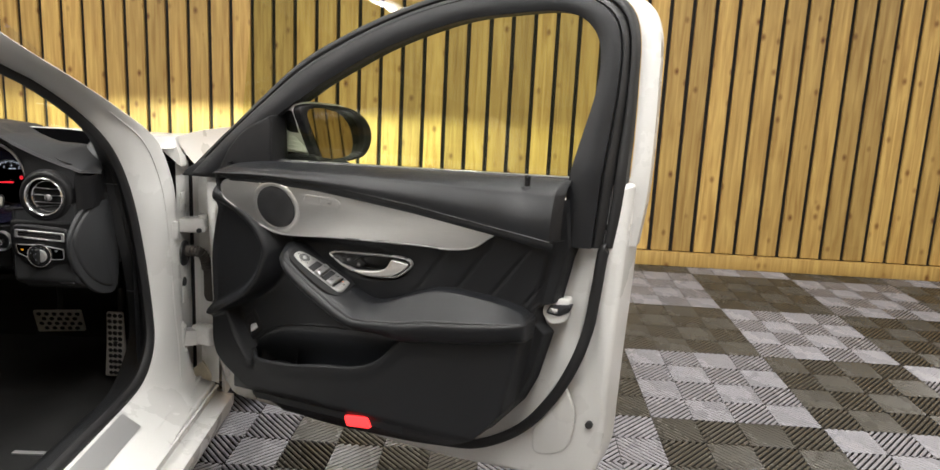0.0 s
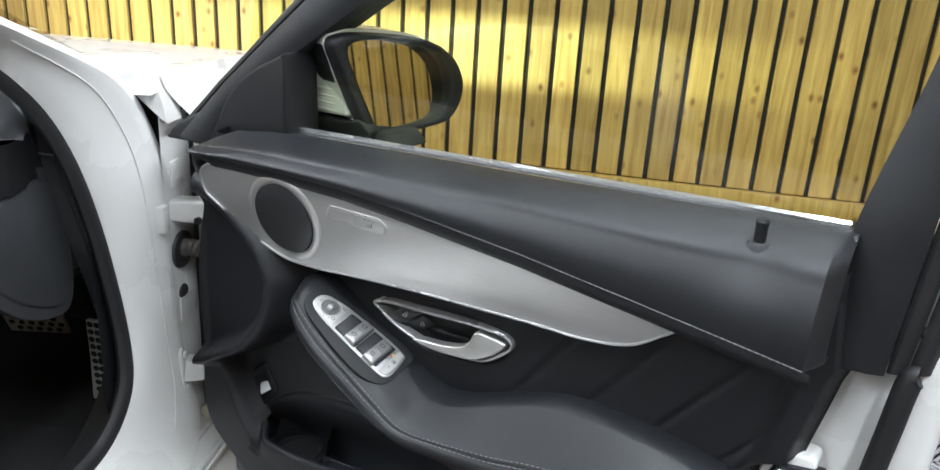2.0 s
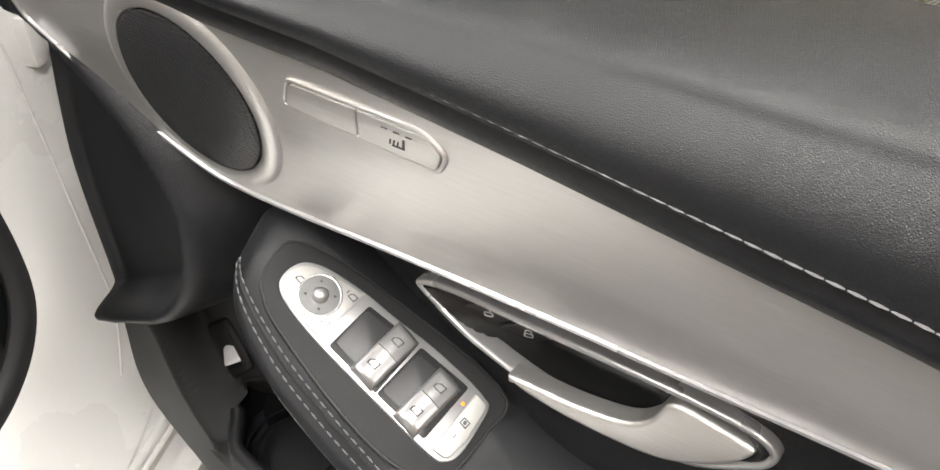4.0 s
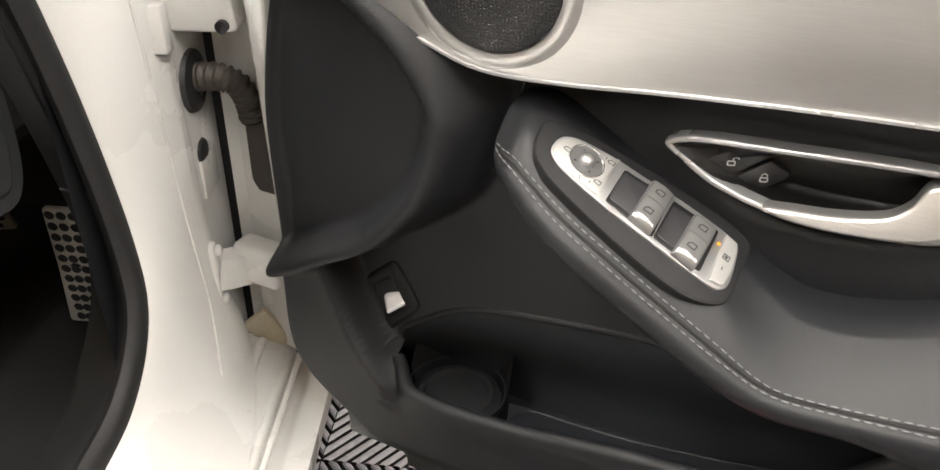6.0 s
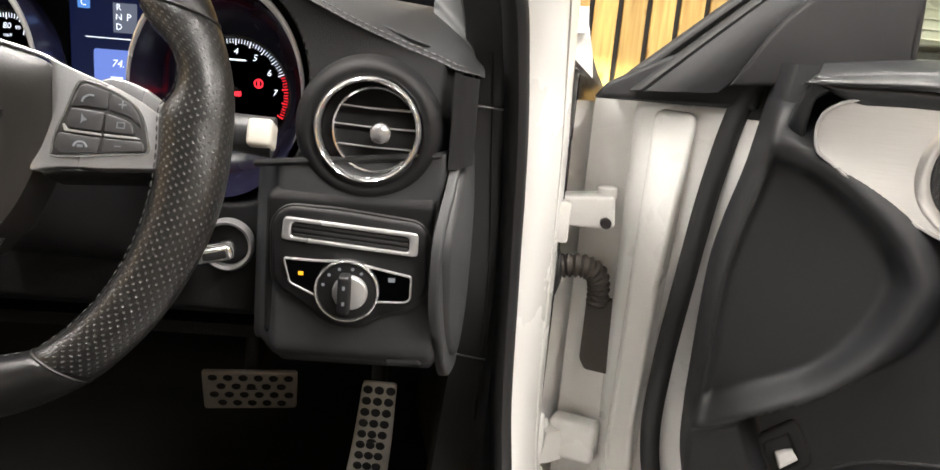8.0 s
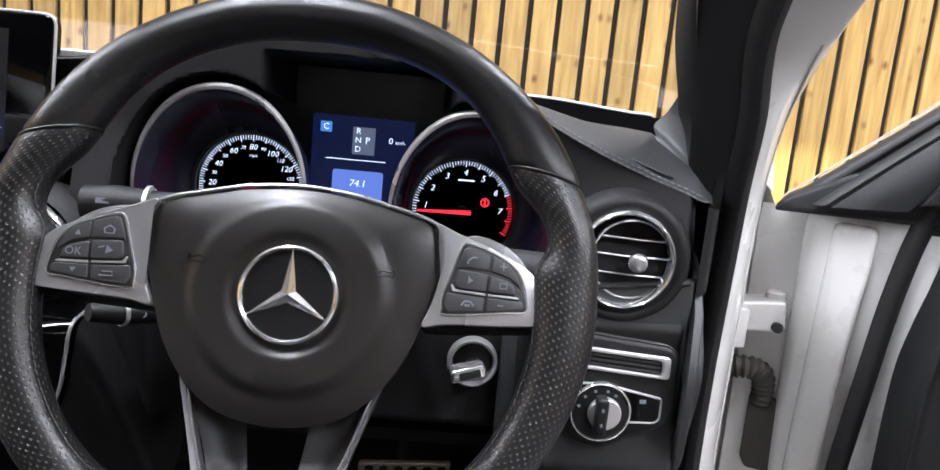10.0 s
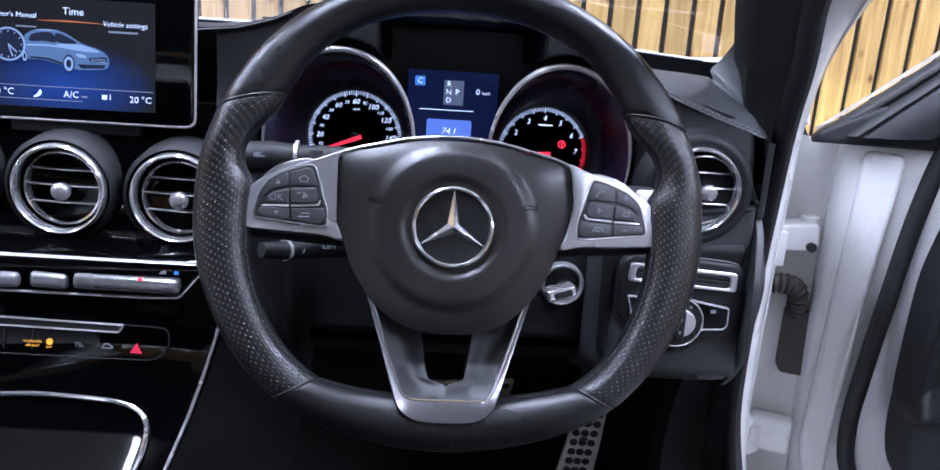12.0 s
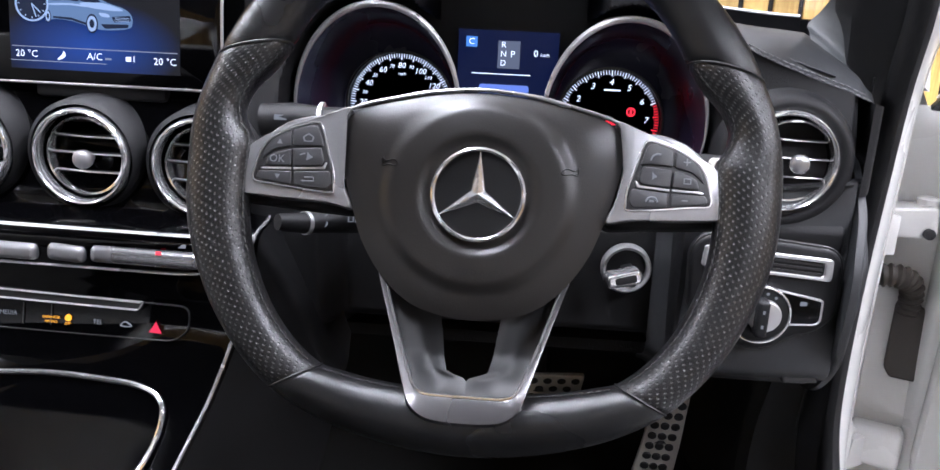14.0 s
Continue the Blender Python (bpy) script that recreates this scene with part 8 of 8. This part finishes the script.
pedal("brake_pedal", pose(-0.727, 2.045, 0.394, 28, 0, 6), [(-0.064, 0.040), (0.062, 0.042), (0.060, -0.038), (-0.066, -0.042)],
      [(-0.050 + 0.020 * i + (0.010 if j % 2 else 0), 0.030 - 0.0185 * j) for j in range(4) for i in range(6 if j % 2 == 0 else 5)], "drilled steel brake pedal with black rubber studs")
pedal("accelerator_pedal", pose(-0.556, 1.992, 0.353, 9, 0, -4), [(-0.014, 0.098), (0.030, 0.098), (0.026, 0.0), (0.018, -0.100), (-0.042, -0.100), (-0.026, 0.0)],
      [((i - 1) * 0.0148 + 0.008 - 0.0019 * j - 0.0003 * j * (i - 1), 0.088 - 0.0176 * j) for j in range(11) for i in range(3)], "tall drilled steel accelerator with black rubber studs")
mat_ = thing("floor_mat", pose(-0.72, 1.62, 0.238), "black carpet floor mat with a plain silver badge", "floor mat")
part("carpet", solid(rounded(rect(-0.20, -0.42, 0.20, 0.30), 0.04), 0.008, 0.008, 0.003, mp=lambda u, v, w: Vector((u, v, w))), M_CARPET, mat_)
part("badge", solid(rect(0.10, -0.05, 0.17, -0.035), 0.010, 0.002, mp=lambda u, v, w: Vector((u, v, w))), M_SATIN, mat_, "plain silver badge bar")

# ---------------------------------------------------------------- hinges and wiring at the front pillar
M_GAITER = material("ribbed_rubber", (0.045, 0.038, 0.032), 0.6, grain=0.2, grain_scale=300)
part("upper_hinge", at_car(block(-0.378, 1.885, 0.677, -0.345, 1.905, 0.724, 0.003)), M_WHITE, car, "white upper door hinge")
uh = part("hinge_arm", at_car(solid(rounded([(-0.362, 0.690), (-0.360, 0.724), (-0.290, 0.729), (-0.286, 0.692), (-0.300, 0.690)], 0.006), -1.915, 0.035, 0.004)), M_WHITE, car, "white hinge arm")
part("hinge_bolt", at_car(lathe([(0.0065, 0.0), (0.0065, 0.006), (0.004, 0.007), (0.0, 0.007)], 12, centre=(-0.299, 1.914, 0.698))), M_SCREW, uh, "dark hinge bolt")
part("hinge_pin", at_car(lathe([(0.012, 0.0), (0.012, 0.010), (0.009, 0.012), (0.0, 0.012)], 16, axis="z", centre=(-0.296, 1.935, 0.725))), M_WHITE, uh)
on_face = lambda u, v, w: Vector((-0.3485 + w, u, v))
lh = part("lower_hinge", at_car(solid(rounded([(1.906, 0.370), (1.905, 0.448), (1.912, 0.456), (1.920, 0.448), (1.926, 0.425), (1.930, 0.400), (1.922, 0.368), (1.912, 0.360)], 0.004), 0.006, 0.008, 0.0025, mp=on_face)), M_WHITE, car, "white lower door hinge bolted to the pillar", smooth=60)
for y, z in ((1.914, 0.441), (1.914, 0.374)):
    part("hinge_bolt", at_car(lathe([(0.0065, 0.0), (0.0065, 0.004), (0.004, 0.006), (0.0, 0.006)], 14, axis="x", centre=(-0.3430, y, z))), M_WHITE, lh)
part("hinge_arm", at_car(sweep([(-0.346, 1.918, 0.409), (-0.336, 1.924, 0.407), (-0.322, 1.936, 0.405), (-0.310, 1.946, 0.405)], [(-0.010, -0.024), (0.010, -0.020), (0.010, 0.020), (-0.010, 0.024)], up=Vector((0, 0, 1)))), M_WHITE, lh, "white hinge arm", smooth=50)
part("hinge_knuckle", block(-0.028, 0.026, 0.386, 0.034, 0.060, 0.438, 0.008, seg=3), M_WHITE, door, "rounded white door half of the hinge")
gp = catmull([(-0.352, 1.944, 0.630), (-0.334, 1.936, 0.638), (-0.312, 1.931, 0.639), (-0.297, 1.932, 0.630), (-0.2915, 1.937, 0.610), (-0.2910, 1.940, 0.590)], 14, False)
gait = part("wiring_gaiter", at_car(tube(gp, lambda t: 0.0142 + 0.0016 * math.sin(t * 2 * math.pi * 14) - 0.002 * t, 16)), M_GAITER, car, "ribbed rubber wiring gaiter")
part("gaiter_flange", at_car(lathe([(0.034, 0.0), (0.032, 0.006), (0.016, 0.012)], 24, axis="x", centre=(-0.351, 1.944, 0.630), cap=False)), M_RUBBER, gait)
part("wiring_plug", solid(rounded([(-0.004, 0.598), (-0.004, 0.515), (0.004, 0.502), (0.036, 0.502), (0.036, 0.598)], 0.004), -0.050, 0.012, 0.003), M_GAITER, door, "black wiring plug in the door's hinge side")
part("pillar_plug", at_car(lathe([(0.015, 0.0), (0.013, 0.003), (0.0, 0.004)], 20, axis="x", centre=(-0.350, 1.940, 0.552))), M_RUBBER, car, "black rubber pillar plug")

# ---------------------------------------------------------------- boards and floor tiles
for wall, length, height, phase, pitch, width in BOARDS:
    me = bpy.data.meshes.new("plank")
    bm = block(-width / 2, 0.0, 0.0, width / 2, 0.022, height - 0.09, 0.0025, seg=1)
    bm.to_mesh(me)
    bm.free()
    me.materials.append(M_WOOD)
    for i in range(int(length / pitch)):
        ob = new("plank", me)
        ob.parent = wall
        ob.location = (phase + pitch * (i + 0.5), 0.004 + 0.002 * math.sin(i * 12.9), 0.09)

# ribbed floor tiles, each four by four fields with ribs set crosswise
CELL = 0.15                                        # a unit field; the tiles are a little deeper than wide
TILE_W, TILE_D = 0.575, 0.68


def tile_mesh(name, mat_):
    bm = bmesh.new()
    pitch, wide, crown, h, side = 0.0160, 0.0105, 0.0045, 0.026, CELL - 0.0016
    for cx in range(4):
        for cy in range(4):
            x0, y0, odd = cx * CELL + 0.0008, cy * CELL + 0.0008, (cx + cy) % 2

            def line(k, z):
                """The two ends of the slanting line y - x = k inside the field."""
                k = min(side - 0.0002, max(-side + 0.0002, k))
                a, b = max(0, -k), min(side, side - k)
                return [bm.verts.new((x0 + (side - x if odd else x), y0 + x + k, z)) for x in (a, b)]

            c = -side
            while c < side:
                lines = [line(c, -h), line(c, -0.0035), line(c + (wide - crown) / 2 * 1.414, 0), line(c + (wide + crown) / 2 * 1.414, 0), line(c + wide * 1.414, -0.0035), line(c + wide * 1.414, -h)]
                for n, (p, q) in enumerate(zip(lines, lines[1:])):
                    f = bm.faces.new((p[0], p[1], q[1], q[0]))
                    # the lower rib sides are coloured dark, standing for shade in the groove
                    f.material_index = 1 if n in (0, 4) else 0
                c += pitch * 1.414
    bmesh.ops.recalc_face_normals(bm, faces=bm.faces[:])
    me = bpy.data.meshes.new(name)
    bm.to_mesh(me)
    bm.free()
    me.materials.append(mat_)
    me.materials.append(M_DARKGAP)            # shade in the grooves, put on as a dark colour
    return me


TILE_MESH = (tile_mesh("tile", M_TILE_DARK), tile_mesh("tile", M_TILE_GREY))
TILE_X, TILE_Y = -0.222, -2.22                      # a corner of one grey tile, in the wall's own frame
for i in range(-11, 9):
    for j in range(-11, 4):
        x, y = TILE_X + TILE_W * i, TILE_Y + TILE_D * j
        if x + TILE_W < R_X0 or x > R_X1 or y > -0.05 or y < R_Y0 - 0.1:
            continue
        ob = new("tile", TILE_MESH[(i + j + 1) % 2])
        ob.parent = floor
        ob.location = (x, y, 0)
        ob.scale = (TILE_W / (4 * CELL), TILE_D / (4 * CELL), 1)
